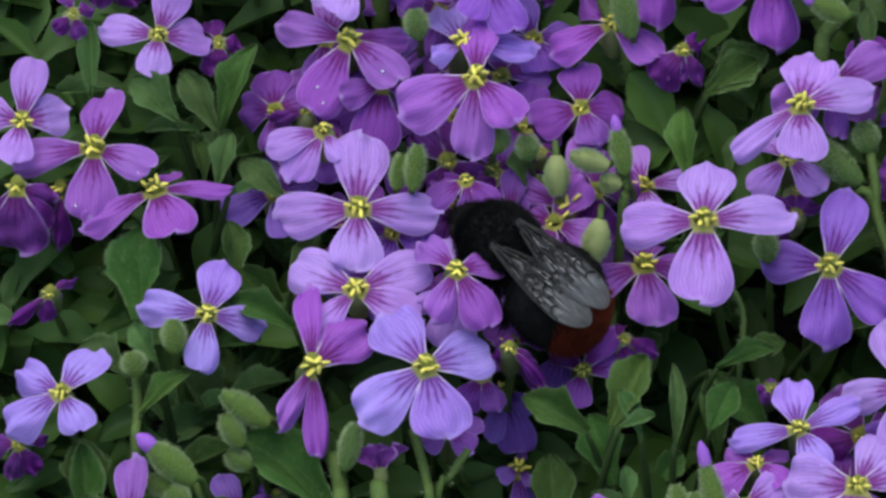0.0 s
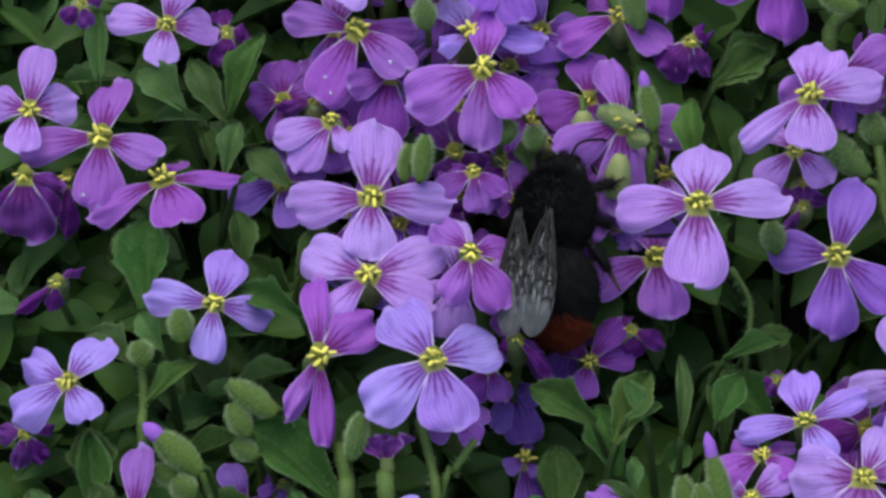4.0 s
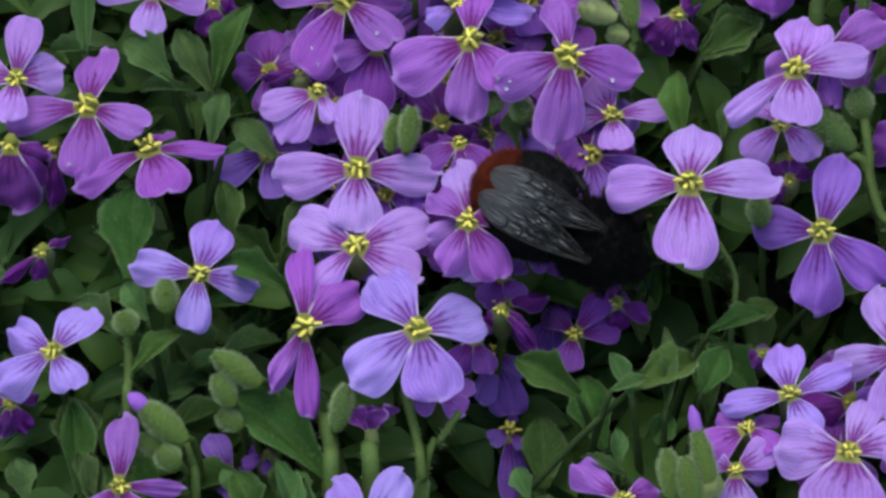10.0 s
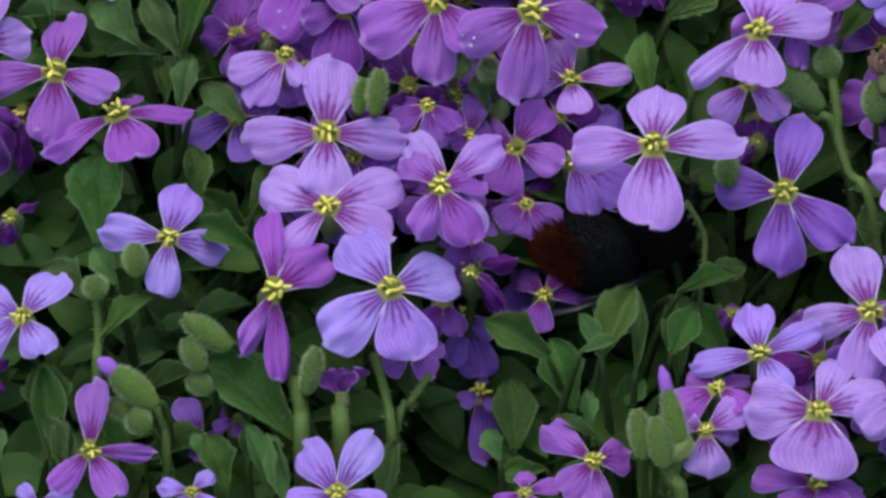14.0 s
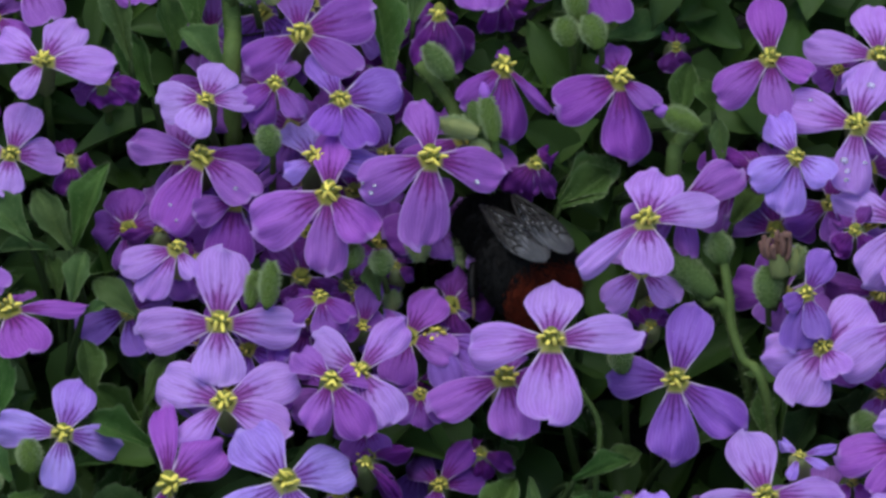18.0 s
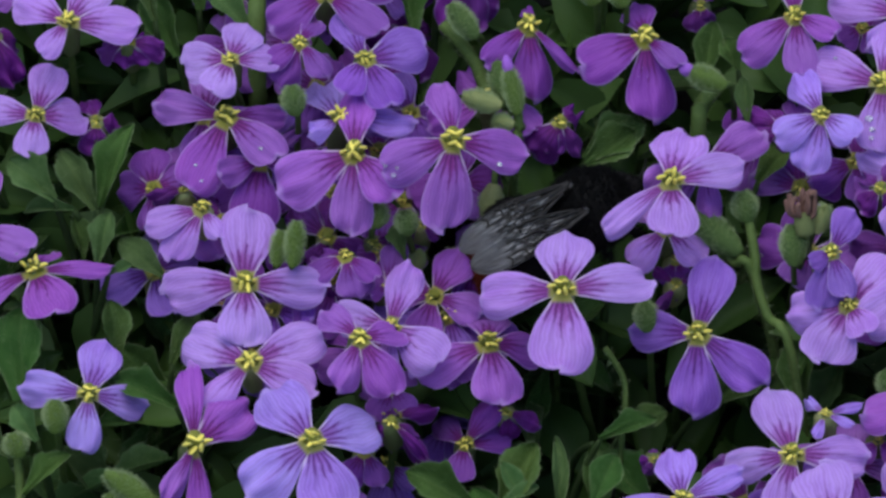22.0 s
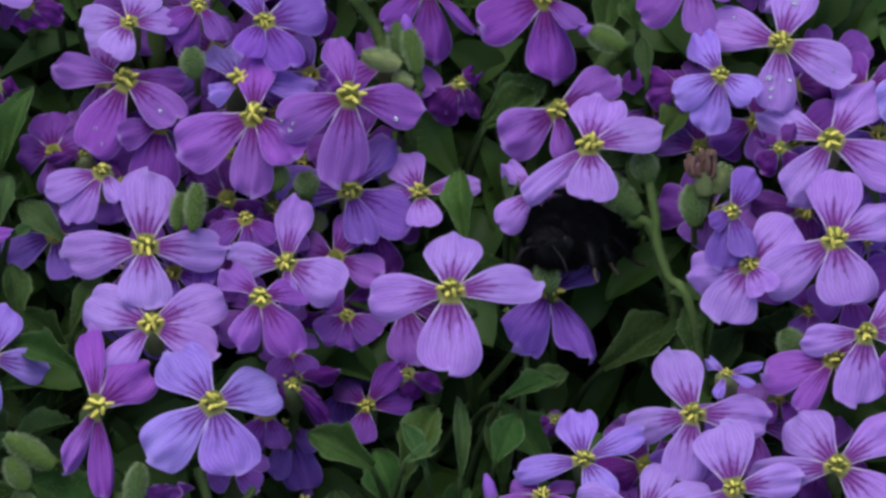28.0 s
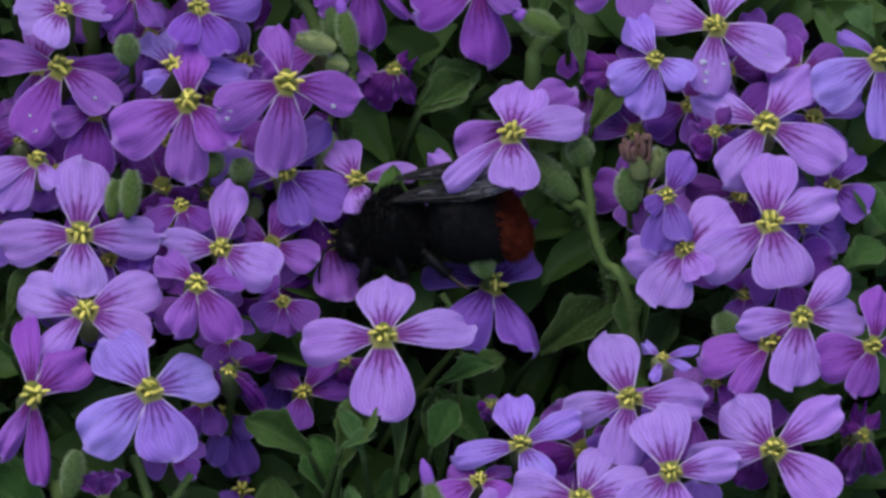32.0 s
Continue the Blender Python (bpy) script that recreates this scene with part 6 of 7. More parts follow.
    sway(upper_flower, [
        (0, -0.6, -12.6, -5.0, 60, 30),
        (0.5, 0.5, -9.6, -5.0, 30, 20),
        (2, 0.3, -8.8, -5.0, 30, 20),
        (3, 2.8, -10.5, -5.0, 20, 15),
        (3.5, 5.1, -6.0, -4.0, 10, 10),
        (5.5, 3.2, -3.1, 0.0, 0, 0),
        (6, 2.2, -2.3, 0.0, 0, 0),
        (6.5, 1.2, -0.8, 0.0, 0, 0),
        (7, 0.4, -0.4, 0.0, 0, 0),
        (7.5, 0.2, -0.2, 0.0, 0, 0),
        (8, 0.2, -0.3, 0.0, 0, 0),
        (8.5, 0.0, -0.2, 0.0, 0, 0),
        (9, 0.0, 0.0, 0.0, 0, 0),
        (9.5, 0.0, 0.3, 0.0, 0, 0),
        (10, -0.0, 0.3, 0.0, 0, 0),
        (10.5, -0.1, 0.3, 0.0, 0, 0),
        (11, -0.1, 0.5, 0.0, 0, 0),
        (11.5, -0.1, 0.5, 0.0, 0, 0),
        (12, -0.1, 0.4, 0.0, 0, 0),
        (12.5, -0.1, 0.6, 0.0, 0, 0),
        (13, -0.3, 0.8, 0.0, 0, 0),
        (13.5, -0.4, 0.9, 0.0, 0, 0),
        (14, -0.4, 0.9, 0.0, 0, 0),
        (14.5, -0.3, 1.3, 0.0, 0, 0),
        (16.5, -0.3, 1.9, 0.0, 0, 0),
        (17, -0.2, 0.9, 0.0, 0, 0),
        (17.5, 0.7, 1.0, 0.0, 0, 0),
        (18, 0.6, 5.8, 0.0, 0, 0),
        (18.5, -1.3, 3.8, 0.0, 0, 0),
        (19, 0.0, 4.1, 0.0, 0, 0),
        (19.5, 1.4, 3.8, 0.0, 0, 0),
        (20, -0.0, 3.2, 0.0, 0, 0),
        (20.5, 0.0, 1.9, 0.0, 0, 0),
        (21, 0.3, 3.3, 0.0, 0, 0),
        (21.5, -0.0, 3.2, 0.0, 0, 0),
        (22, 0.3, 3.2, 0.0, 0, 0),
        (22.5, 0.2, 3.6, 0.0, 0, 0),
        (23, 0.5, 3.3, 0.0, 0, 0),
        (23.5, 0.4, 3.2, 0.0, 0, 0),
        (24, 0.4, 3.5, 0.0, 0, 0),
        (24.5, 0.3, 4.0, 0.0, 0, 0),
        (25, -0.0, 3.3, 0.0, 0, 0),
        (25.5, 0.1, 3.7, 0.0, 0, 0),
        (26, -0.1, 3.9, 0.0, 0, 0),
        (26.5, 0.0, 3.8, 0.0, 0, 0),
        (28.5, -0.1, 4.0, 0.0, 0, 0),
        (29, 0.0, 3.9, 0.0, 0, 0),
        (29.5, -0.1, 3.9, 0.0, 0, 0),
        (30, -0.1, 3.6, 0.0, 0, 0),
        (30.5, 0.1, 3.9, 0.0, 0, 0),
        (31, 0.1, 3.8, 0.0, 0, 0),
        (31.5, 0.3, 3.7, 0.0, 0, 0),
        (32, 0.2, 3.8, 0.0, 0, 0)])
    sway(back_flower, [
        (0, 0.3, -2.9, -5.0, 0, 0),
        (6, 2.1, -1.7, -4.0, 0, 0),
        (7, -1.7, -2.8, 0.0, 0, 0),
        (9, -2.6, 1.0, 0.0, 0, 0),
        (13, -3.4, 0.5, 0.0, 0, 0),
        (14.5, -3.8, 0.6, 0.0, 0, 0),
        (16.5, -3.6, 0.8, 0.0, 0, 0),
        (17, -4.0, 0.5, 0.0, 0, 0),
        (18, -1.8, 4.3, -5.0, 0, 0),
        (19, -2.9, -0.4, -6.0, 0, 0),
        (23, -2.4, 0.3, -6.0, 0, 0),
        (25, 0.9, -0.4, -4.0, 0, 0),
        (25.5, -0.2, 0.1, 0.0, 0, 0),
        (26, -0.0, 0.3, 0.0, 0, 0),
        (26.5, -0.1, 0.2, 0.0, 0, 0),
        (28.5, -0.2, 0.2, 0.0, 0, 0),
        (29, -0.2, 0.1, 0.0, 0, 0),
        (29.5, -0.1, 0.1, 0.0, 0, 0),
        (30, 0.2, 0.1, 0.0, 0, 0),
        (30.5, 0.2, 0.2, 0.0, 0, 0),
        (31, 0.3, 0.2, 0.0, 0, 0),
        (31.5, 0.4, 0.2, 0.0, 0, 0),
        (32, 0.0, 0.0, 0.0, 0, 0)])
    sway(spring_flower, [
        (0, -4.0, -8.2, -8.0, 0, 0),
        (6, 6.3, -6.3, -5.0, 0, 0),
        (8, 0.6, -7.2, -1.0, 0, 0),
        (9, 1.3, -5.4, 1.0, 0, 0),
        (10, 3.1, -4.7, 0.0, 0, 0),
        (13, 5.4, -9.8, 0.0, 0, 0),
        (14.5, 4.5, -9.6, 0.0, 0, 0),
        (16.5, 2.9, -6.8, 0.0, -15, 0),
        (17, 4.3, -6.9, 0.0, -15, 0),
        (18, 1.3, -8.0, 0.0, 0, 0),
        (19, -0.1, -9.2, 0.0, 0, 0),
        (20, -0.5, -8.4, 0.0, 0, 0),
        (21, -2.1, -11.8, 0.0, 0, 0),
        (22, -0.1, -10.3, 0.0, 0, 0),
        (23, 1.9, -7.4, 0.0, 0, 0),
        (24, 0.2, -8.5, 0.0, 0, 0),
        (25, 0.8, -3.8, 0.0, 0, 0),
        (25.5, 0.6, -1.2, 0.0, 0, 0),
        (26, 0.3, -0.9, 0.0, 0, 0),
        (26.5, 0.4, -0.9, 0.0, 0, 0),
        (28.5, 0.1, -0.4, 0.0, 0, 0),
        (29, 0.1, -0.4, 0.0, 0, 0),
        (29.5, 0.2, -0.3, 0.0, 0, 0),
        (30, 0.1, -0.3, 0.0, 0, 0),
        (30.5, 0.0, -0.2, 0.0, 0, 0),
        (31, 0.1, -0.1, 0.0, 0, 0),
        (31.5, 0.1, -0.1, 0.0, 0, 0),
        (32, 0.0, 0.0, 0.0, 0, 0)])
    sway(under_flower, [
        (0, -0.5, 0.1, -6.0, 0, 0),
        (6, 0.1, -0.7, -6.0, 0, 0),
        (7, -0.9, -6.5, -9.0, 0, 0),
        (9, -4.5, -4.9, -15.0, 0, 0),
        (13, -5.2, -3.4, -16.0, 0, 0),
        (14.5, -5.8, -3.6, -14.0, 0, 0),
        (16.5, -4.9, -3.2, -6.0, 0, 0),
        (17, -4.2, -2.7, -5.0, 0, 0),
        (18, 0.1, 0.2, 0.0, 0, 0),
        (19, 0.0, 0.0, 0.0, 0, 0),
        (20, -0.2, 0.7, 0.0, 0, 0),
        (21, -3.7, -1.5, 0.0, 0, 0),
        (22, -4.7, -0.5, 0.0, 0, 0),
        (23, -2.1, 4.0, 0.0, 0, 0),
        (24, -3.2, 0.1, -5.0, 0, 0),
        (25, -4.2, -0.3, -8.0, 0, 0),
        (26, -2.6, 0.3, -8.0, 0, 0),
        (28.5, -3.2, -0.7, -8.0, 0, 0),
        (32, -4.0, 5.1, -8.0, 0, 0)])
    sway(side_flower, [
        (0, -4.9, -7.4, 0.0, -75, 0),
        (6, -5.9, -7.2, 0.0, -75, 0),
        (8, -4.4, -5.2, 0.0, -75, 0),
        (9, -3.3, -4.6, 1.0, -75, 0),
        (10, -3.0, -3.5, 2.0, -70, 0),
        (11, -3.2, -2.9, 2.0, -50, 0),
        (12, -3.3, -3.7, 2.0, -45, 0),
        (12.5, -1.5, -2.1, 2.0, -45, 0),
        (13, -2.1, -3.5, 2.0, -45, 0),
        (14, -2.1, -3.6, 2.0, -42, 0),
        (14.5, -0.6, -3.2, 2.0, -40, 0),
        (16.5, -1.0, -3.0, 2.0, -36, 0),
        (17, -0.7, -3.3, 2.0, -34, 0),
        (18, -0.0, -3.5, 2.0, -32, 0),
        (19, -0.2, -3.9, 2.0, -28, 0),
        (20, -1.2, -2.9, 2.0, -26, 0),
        (21, -0.7, -3.4, 1.0, -18, 0),
        (22, 0.6, -3.1, 0.0, -8, 0),
        (23, 1.2, -0.8, 0.0, 0, 0),
        (23.5, 0.3, -1.2, 0.0, 0, 0),
        (24, -0.5, -2.2, 0.0, 0, 0),
        (24.5, 0.3, -2.0, 0.0, 0, 0),
        (25, 0.1, -0.3, 0.0, 0, 0),
        (25.5, 0.0, -0.2, 0.0, 0, 0),
        (26, 0.1, -0.1, 0.0, 0, 0),
        (26.5, 0.1, -0.2, 0.0, 0, 0),
        (28.5, 0.1, -0.1, 0.0, 0, 0),
        (29, -0.0, -0.1, 0.0, 0, 0),
        (29.5, 0.1, -0.1, 0.0, 0, 0),
        (30, 0.1, -0.1, 0.0, 0, 0),
        (30.5, -0.0, -0.0, 0.0, 0, 0),
        (31, 0.0, -0.1, 0.0, 0, 0),
        (31.5, 0.0, -0.0, 0.0, 0, 0),
        (32, 0.0, 0.0, 0.0, 0, 0)])
    sway(star_flower, [
        (0, -0.7, -0.2, 0.0, 0, 0),
        (0.5, 0.1, -0.0, 0.0, 0, 0),
        (1, -0.1, -0.3, 0.0, 0, 0),
        (1.5, -0.2, -0.3, 0.0, 0, 0),
        (2, 0.1, 0.1, 0.0, 0, 0),
        (2.5, 0.1, 0.1, 0.0, 0, 0),
        (3, 0.0, 0.1, 0.0, 0, 0),
        (3.5, 0.0, -0.0, 0.0, 0, 0),
        (5.5, -0.1, -0.1, 0.0, 0, 0),
        (6, -0.0, -0.0, 0.0, 0, 0),
        (6.5, -0.1, -0.0, 0.0, 0, 0),
        (7, -0.2, -0.2, 0.0, 0, 0),
        (7.5, -0.2, -0.1, 0.0, 0, 0),
        (8, -0.2, -0.1, 0.0, 0, 0),
        (8.5, -0.1, -0.1, 0.0, 0, 0),
        (9, 0.0, 0.0, 0.0, 0, 0),
        (9.5, 0.0, -0.0, 0.0, 0, 0),
        (10, 0.0, -0.1, 0.0, 0, 0),
        (10.5, 0.0, -0.1, 0.0, 0, 0),
        (11, 0.0, -0.0, 0.0, 0, 0),
        (11.5, -0.0, -0.1, 0.0, 0, 0),
        (12, -0.2, -0.1, 0.0, 0, 0),
        (12.5, 0.1, -0.0, 0.0, 0, 0),
        (13, 0.1, -0.2, 0.0, 0, 0),
        (13.5, 0.1, -0.2, 0.0, 0, 0),
        (14, 0.1, -0.2, 0.0, 0, 0),
        (14.5, 0.2, 0.1, 0.0, 0, 0),
        (16.5, 0.1, 0.1, 0.0, 0, 0),
        (17, 0.3, 0.0, 0.0, 0, 0),
        (17.5, 0.1, 0.0, 0.0, 0, 0),
        (18, 0.1, 0.1, 0.0, 0, 0),
        (18.5, 0.2, 0.0, 0.0, 0, 0),
        (19, 0.1, 0.1, 0.0, 0, 0),
        (19.5, 0.1, 0.0, 0.0, 0, 0),
        (20, 0.1, 0.0, 0.0, 0, 0),
        (20.5, 0.1, 0.0, 0.0, 0, 0),
        (21, 0.0, -0.0, 0.0, 0, 0),
        (21.5, 0.1, 0.0, 0.0, 0, 0),
        (22, 0.1, 0.1, 0.0, 0, 0),
        (22.5, 0.1, 0.1, 0.0, 0, 0),
        (23, 0.2, 0.1, 0.0, 0, 0),
        (23.5, 0.1, 0.0, 0.0, 0, 0),
        (24, 0.0, 0.1, 0.0, 0, 0),
        (24.5, 0.1, 0.0, 0.0, 0, 0),
        (25, -0.0, 0.0, 0.0, 0, 0),
        (25.5, -0.0, 0.1, 0.0, 0, 0),
        (26, 0.0, 0.1, 0.0, 0, 0),
        (26.5, 0.1, 0.0, 0.0, 0, 0),
        (28.5, 0.1, 0.1, 0.0, 0, 0),
        (29, 0.1, 0.0, 0.0, 0, 0),
        (29.5, 0.2, -0.0, 0.0, 0, 0),
        (30, 0.2, 0.0, 0.0, 0, 0),
        (30.5, 0.2, 0.0, 0.0, 0, 0),
        (31, 0.1, -0.0, 0.0, 0, 0),
        (31.5, 0.0, 0.0, 0.0, 0, 0),
        (32, 0.0, 0.0, 0.0, 0, 0)])
    sway(broad_flower, [
        (0, -0.6, -0.6, 0.0, 0, 0),
        (0.5, -0.5, -0.9, 0.0, 0, 0),
        (1, -0.7, -1.2, 0.0, 0, 0),
        (1.5, -0.8, -1.0, 0.0, 0, 0),
        (2, -0.3, -0.3, 0.0, 0, 0),
        (2.5, 0.0, -0.3, 0.0, 0, 0),
        (3, -0.7, -0.5, 0.0, 0, 0),
        (3.5, -0.0, -0.1, 0.0, 0, 0),
        (5.5, -0.4, -0.1, 0.0, 0, 0),
        (6, -0.7, -0.3, 0.0, 0, 0),
        (6.5, -0.9, -0.6, 0.0, 0, 0),
        (7, -0.2, 0.1, 0.0, 0, 0),
        (7.5, -0.4, -0.1, 0.0, 0, 0),
        (8, -0.5, 0.0, 0.0, 0, 0),
        (8.5, -0.0, -0.1, 0.0, 0, 0),
        (9, 0.0, 0.0, 0.0, 0, 0),
        (9.5, 0.2, -0.0, 0.0, 0, 0),
        (10, 0.2, -0.1, 0.0, 0, 0),
        (10.5, 0.4, 0.0, 0.0, 0, 0),
        (11, 0.2, -0.0, 0.0, 0, 0),
        (11.5, 0.2, -0.1, 0.0, 0, 0),
        (12, 0.0, -0.1, 0.0, 0, 0),
        (12.5, 0.4, 0.1, 0.0, 0, 0),
        (13, 0.4, 0.0, 0.0, 0, 0),
        (13.5, 0.3, 0.0, 0.0, 0, 0),
        (14, 0.5, 0.2, 0.0, 0, 0),
        (14.5, 0.3, -0.0, 0.0, 0, 0),
        (16.5, 0.9, -0.2, 0.0, 0, 0),
        (17, 1.1, -0.2, 0.0, 0, 0),
        (17.5, 0.9, -0.1, 0.0, 0, 0),
        (18, 0.8, -0.1, 0.0, 0, 0),
        (18.5, 0.8, -0.1, 0.0, 0, 0),
        (19, 0.9, -0.0, 0.0, 0, 0),
        (19.5, 0.9, -0.1, 0.0, 0, 0),
        (20, 0.7, -0.2, 0.0, 0, 0),
        (20.5, 0.8, -0.1, 0.0, 0, 0),
        (21, 0.6, -0.2, 0.0, 0, 0),
        (21.5, 0.7, -0.0, 0.0, 0, 0),
        (22, 0.8, -0.1, 0.0, 0, 0),
        (22.5, 0.8, -0.0, 0.0, 0, 0),
        (23, 0.8, -0.1, 0.0, 0, 0),
        (23.5, 0.7, -0.1, 0.0, 0, 0),
        (24, 0.7, -0.2, 0.0, 0, 0),
        (24.5, 0.7, -0.2, 0.0, 0, 0),
        (25, 0.7, -0.1, 0.0, 0, 0),
        (25.5, 0.6, -0.1, 0.0, 0, 0),
        (26, 0.7, -0.1, 0.0, 0, 0),
        (26.5, 0.7, -0.1, 0.0, 0, 0),
        (28.5, 0.9, -0.0, 0.0, 0, 0),
        (29, 0.8, -0.1, 0.0, 0, 0),
        (29.5, 0.8, 0.0, 0.0, 0, 0),
        (30, 0.9, 0.0, 0.0, 0, 0),
        (30.5, 0.8, -0.1, 0.0, 0, 0),
        (31, 0.8, -0.1, 0.0, 0, 0),
        (31.5, 0.8, -0.0, 0.0, 0, 0),
        (32, 0.7, -0.0, 0.0, 0, 0)])
    sway(front_flower, [
        (0, 0.0, 0.1, 0.0, 0, 0),
        (0.5, -0.3, -0.5, 0.0, 0, 0),
        (1, -0.3, -0.7, 0.0, 0, 0),
        (1.5, -0.0, -0.3, 0.0, 0, 0),
        (2, -0.1, -0.3, 0.0, 0, 0),
        (2.5, -0.2, -0.3, 0.0, 0, 0),
        (3, -0.3, -0.8, 0.0, 0, 0),
        (3.5, -0.1, -0.3, 0.0, 0, 0),
        (5.5, 0.2, -0.1, 0.0, 0, 0),
        (6, -0.3, -0.4, 0.0, 0, 0),
        (6.5, 0.0, -0.6, 0.0, 0, 0),
        (7, -0.0, 0.1, 0.0, 0, 0),
        (7.5, -0.2, -0.2, 0.0, 0, 0),
        (8, -0.2, 0.1, 0.0, 0, 0),
        (8.5, -0.1, 0.1, 0.0, 0, 0),
        (9, -0.0, -0.0, 0.0, 0, 0),
        (9.5, 0.0, -0.0, 0.0, 0, 0),
        (10, -0.0, 0.0, 0.0, 0, 0),
        (10.5, 0.1, 0.1, 0.0, 0, 0),
        (11, 0.2, 0.0, 0.0, 0, 0),
        (11.5, 0.1, -0.0, 0.0, 0, 0),
        (12, 0.1, 0.1, 0.0, 0, 0),
        (12.5, -0.1, -0.2, 0.0, 0, 0),
        (13, 0.3, 0.3, 0.0, 0, 0),
        (13.5, 0.3, 0.3, 0.0, 0, 0),
        (14, 0.4, 0.4, 0.0, 0, 0),
        (14.5, 0.4, 0.3, 0.0, 0, 0),
        (32, 0.4, 0.3, 0.0, 0, 0)])
    sway(fading_flower, [
        (0, -2.3, -0.7, 0.0, 0, 0),
        (0.5, -2.4, -3.5, 0.0, 0, 0),
        (1, -2.9, -4.3, 0.0, 0, 0),
        (1.5, -3.3, -2.1, 0.0, 0, 0),
        (2, -1.9, -0.1, 0.0, 0, 0),
        (2.5, -0.9, -0.1, 0.0, 0, 0),
        (3, -2.9, -0.4, 0.0, 0, 0),
        (3.5, -1.4, 0.2, 0.0, 0, 0),
        (5.5, -2.6, -0.1, 0.0, 0, 0),
        (6, -3.0, -1.0, 0.0, 0, 0),
        (6.5, -3.5, -1.6, 0.0, 0, 0),
        (7, -1.4, 0.3, 0.0, 0, 0),
        (7.5, -1.8, 0.7, 0.0, 0, 0),
        (8, -1.9, 1.1, 0.0, 0, 0),
        (8.5, -0.9, 0.6, 0.0, 0, 0),
        (9, -0.7, 0.5, 0.0, 0, 0),
        (9.5, -0.5, 0.4, 0.0, 0, 0),
        (10, -0.3, 0.5, 0.0, 0, 0),
        (10.5, 0.1, 0.2, 0.0, 0, 0),
        (11, -0.7, 0.7, 0.0, 0, 0),
        (11.5, -0.5, 0.2, 0.0, 0, 0),
        (12, -1.0, 0.6, 0.0, 0, 0),
        (12.5, 0.6, 1.5, 0.0, 0, 0),
        (13, 0.0, 0.0, 0.0, 0, 0),
        (13.5, -0.2, 0.0, 0.0, 0, 0),
        (14, 0.1, 0.2, 0.0, 0, 0),
        (14.5, -0.4, -0.2, 0.0, 0, 0),
        (16.5, -0.0, 0.0, 0.0, 0, 0),
        (17, 0.3, 0.0, 0.0, 0, 0),
        (17.5, 0.1, 0.0, 0.0, 0, 0),
        (18, -0.1, -0.1, 0.0, 0, 0),
        (18.5, 0.1, 0.1, 0.0, 0, 0),
        (19, 0.2, 0.1, 0.0, 0, 0),
        (19.5, 0.3, 0.1, 0.0, 0, 0),
        (20, 0.3, 0.1, 0.0, 0, 0),
        (20.5, 0.1, 0.1, 0.0, 0, 0),
        (21, -0.2, -0.1, 0.0, 0, 0),
        (21.5, -0.1, 0.0, 0.0, 0, 0),
        (22, 0.2, 0.1, 0.0, 0, 0),
        (22.5, 0.2, 0.1, 0.0, 0, 0),
        (23, 0.2, 0.2, 0.0, 0, 0),
        (23.5, 0.0, -0.0, 0.0, 0, 0),
        (24, -0.0, -0.2, 0.0, 0, 0),
        (24.5, 0.1, -0.1, 0.0, 0, 0),
        (25, 0.1, 0.3, 0.0, 0, 0),
        (25.5, 0.1, 0.3, 0.0, 0, 0),
        (26, 0.1, 0.4, 0.0, 0, 0),
        (26.5, 0.1, 0.3, 0.0, 0, 0),
        (28.5, 0.2, 0.5, 0.0, 0, 0),
        (29, 0.1, 0.5, 0.0, 0, 0),
        (29.5, 0.3, 0.5, 0.0, 0, 0),
        (30, 0.2, 0.5, 0.0, 0, 0),
        (30.5, 0.2, 0.5, 0.0, 0, 0),
        (31, 0.1, 0.4, 0.0, 0, 0),
        (31.5, 0.1, 0.5, 0.0, 0, 0),
        (32, 0.2, 0.5, 0.0, 0, 0)])
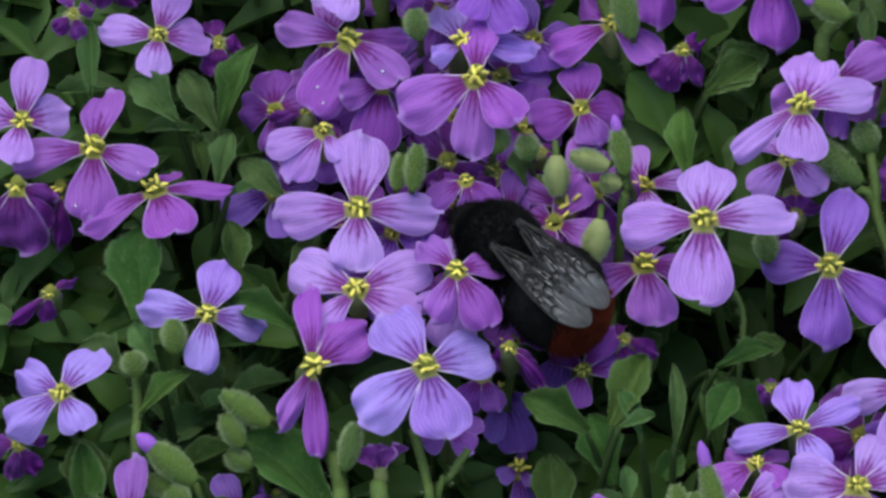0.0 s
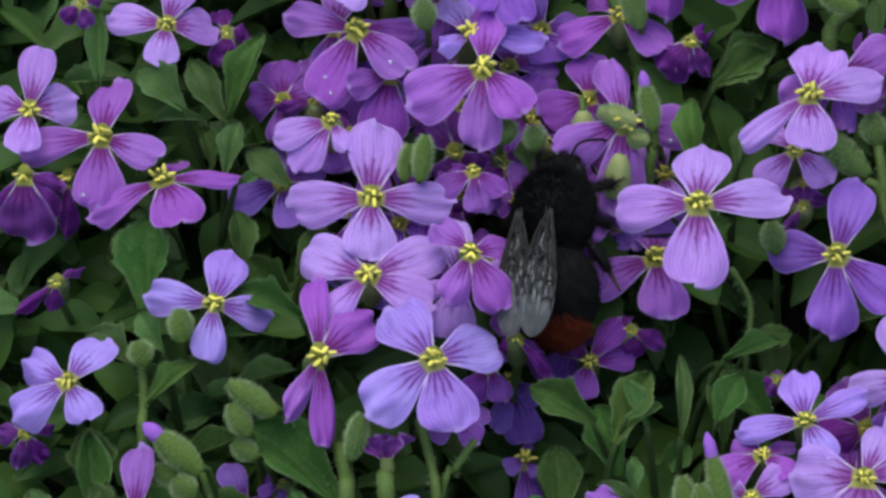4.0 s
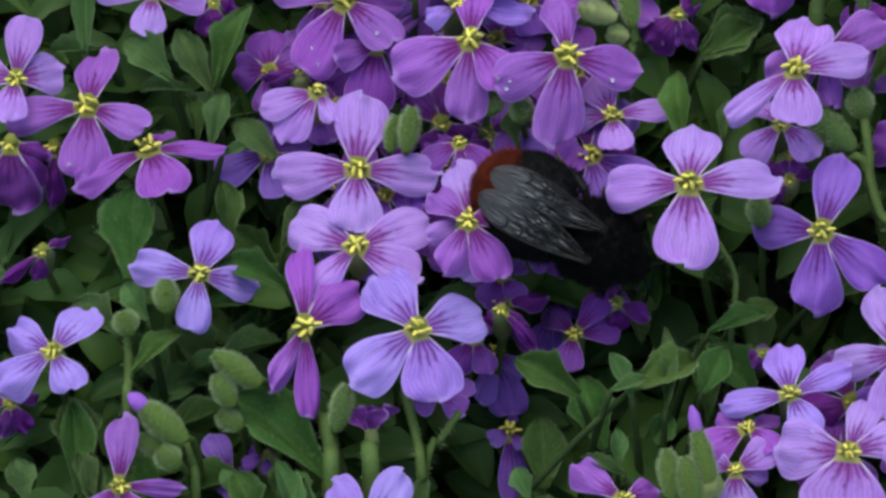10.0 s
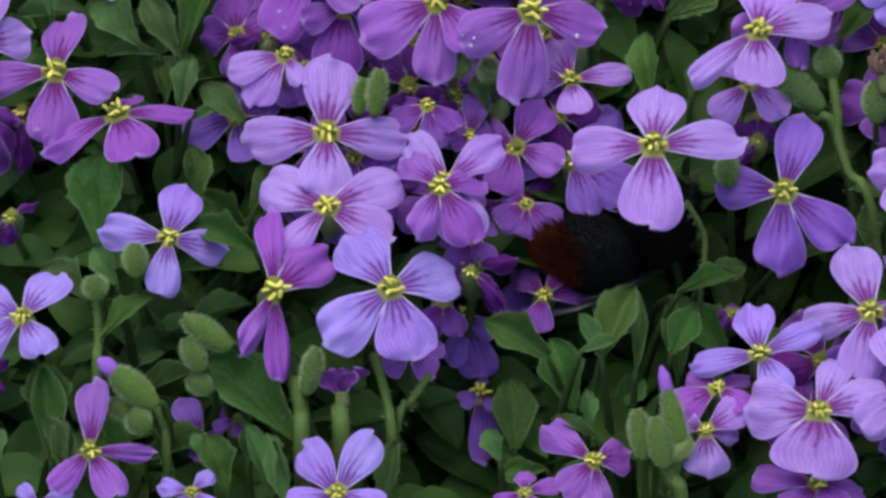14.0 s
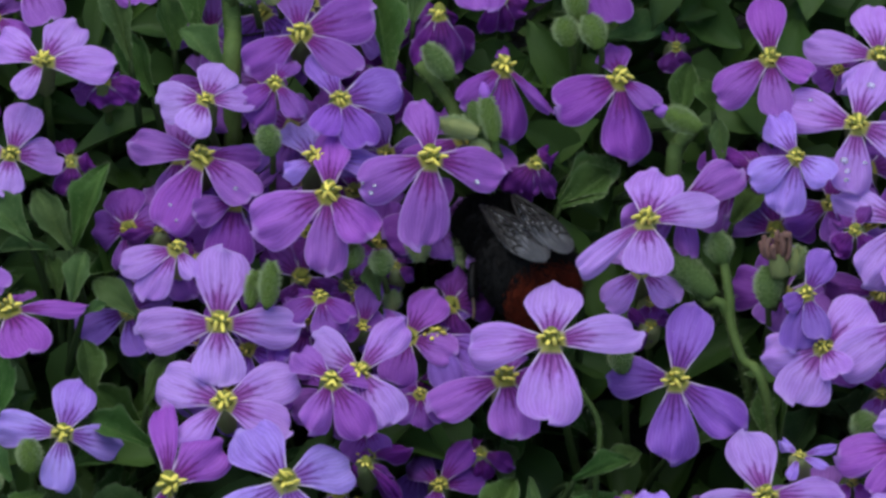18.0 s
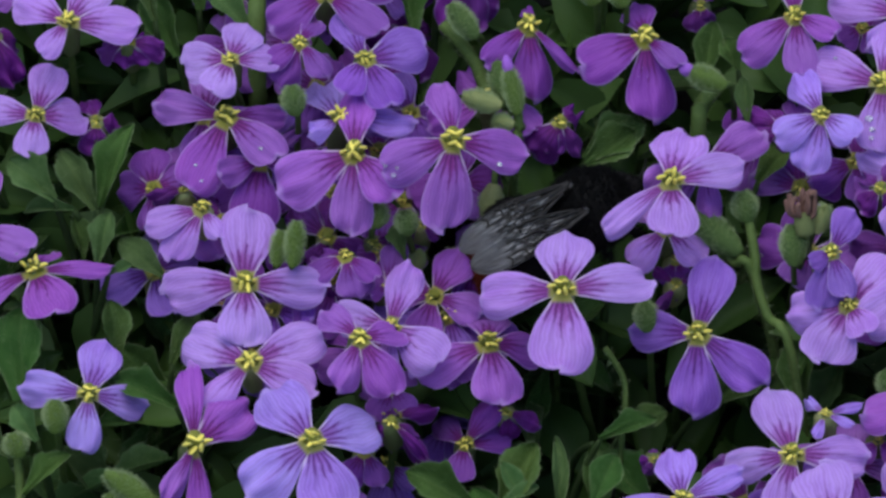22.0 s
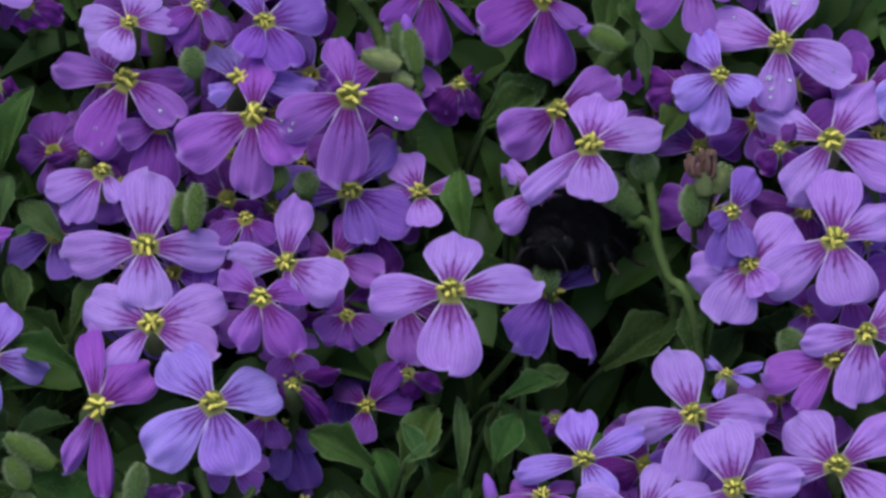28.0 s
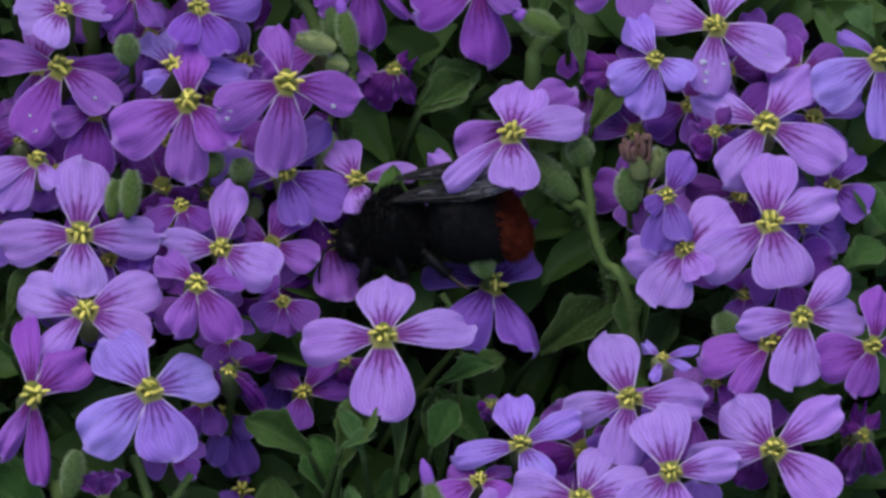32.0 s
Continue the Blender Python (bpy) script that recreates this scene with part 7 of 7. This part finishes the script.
    sway(lean_flower, [
        (0, -0.0, -0.2, 0.0, 0, 0),
        (0.5, -0.3, -0.1, 0.0, 0, 0),
        (1, -0.2, -0.1, 0.0, 0, 0),
        (1.5, -0.2, -0.1, 0.0, 0, 0),
        (2, -0.0, -0.1, 0.0, 0, 0),
        (2.5, 0.0, -0.0, 0.0, 0, 0),
        (3, 0.1, 0.1, 0.0, 0, 0),
        (3.5, 0.1, 0.0, 0.0, 0, 0),
        (5.5, 0.1, 0.1, 0.0, 0, 0),
        (6, 0.2, 0.1, 0.0, 0, 0),
        (6.5, -0.0, 0.0, 0.0, 0, 0),
        (7, -0.2, -0.1, 0.0, 0, 0),
        (7.5, -0.1, -0.1, 0.0, 0, 0),
        (8, -0.1, -0.1, 0.0, 0, 0),
        (8.5, 0.0, -0.1, 0.0, 0, 0),
        (9, 0.0, 0.0, 0.0, 0, 0),
        (9.5, -0.1, -0.0, 0.0, 0, 0),
        (10, -0.0, -0.1, 0.0, 0, 0),
        (10.5, -0.1, -0.1, 0.0, 0, 0),
        (11, -0.2, -0.2, 0.0, 0, 0),
        (11.5, -0.1, -0.1, 0.0, 0, 0),
        (12, -0.1, -0.1, 0.0, 0, 0),
        (12.5, -0.2, -0.2, 0.0, 0, 0),
        (13, -0.4, -0.2, 0.0, 0, 0),
        (13.5, -0.5, -0.3, 0.0, 0, 0),
        (14, -0.5, -0.3, 0.0, 0, 0),
        (14.5, -0.5, -0.2, 0.0, 0, 0),
        (16.5, -0.5, 0.0, 0.0, 0, 0),
        (17, -0.7, -0.3, 0.0, 0, 0),
        (17.5, -1.1, -0.5, 0.0, 0, 0),
        (18, -0.9, -0.6, 0.0, 0, 0),
        (18.5, -0.8, -0.7, 0.0, 0, 0),
        (19, -0.9, -0.8, 0.0, 0, 0),
        (19.5, -0.9, -0.8, 0.0, 0, 0),
        (20, -0.8, -0.7, 0.0, 0, 0),
        (20.5, -0.8, -0.7, 0.0, 0, 0),
        (21, -0.8, -0.8, 0.0, 0, 0),
        (21.5, -0.9, -0.8, 0.0, 0, 0),
        (22, -0.9, -0.8, 0.0, 0, 0),
        (22.5, -1.0, -0.7, 0.0, 0, 0),
        (23, -0.9, -1.0, 0.0, 0, 0),
        (23.5, -0.9, -0.8, 0.0, 0, 0),
        (24, -0.7, -0.8, 0.0, 0, 0),
        (24.5, -0.7, -0.9, 0.0, 0, 0),
        (25, 0.8, -0.9, 0.0, 0, 0),
        (25.5, 1.6, -0.8, 0.0, 0, 0),
        (26, 1.7, -0.9, 0.0, 0, 0),
        (26.5, 1.8, -1.4, 0.0, 0, 0),
        (28.5, 1.1, -1.3, 0.0, 0, 0),
        (29, 4.2, -4.9, 0.0, 0, 0),
        (29.5, 4.0, -5.0, 0.0, 0, 0),
        (30, 5.4, -5.2, 0.0, 0, 0),
        (30.5, 4.8, -4.5, 0.0, 0, 0),
        (31, 4.5, -4.2, 0.0, 0, 0),
        (31.5, 2.3, -3.2, 0.0, 0, 0),
        (32, -0.3, -1.7, 0.0, 0, 0)])


motions()
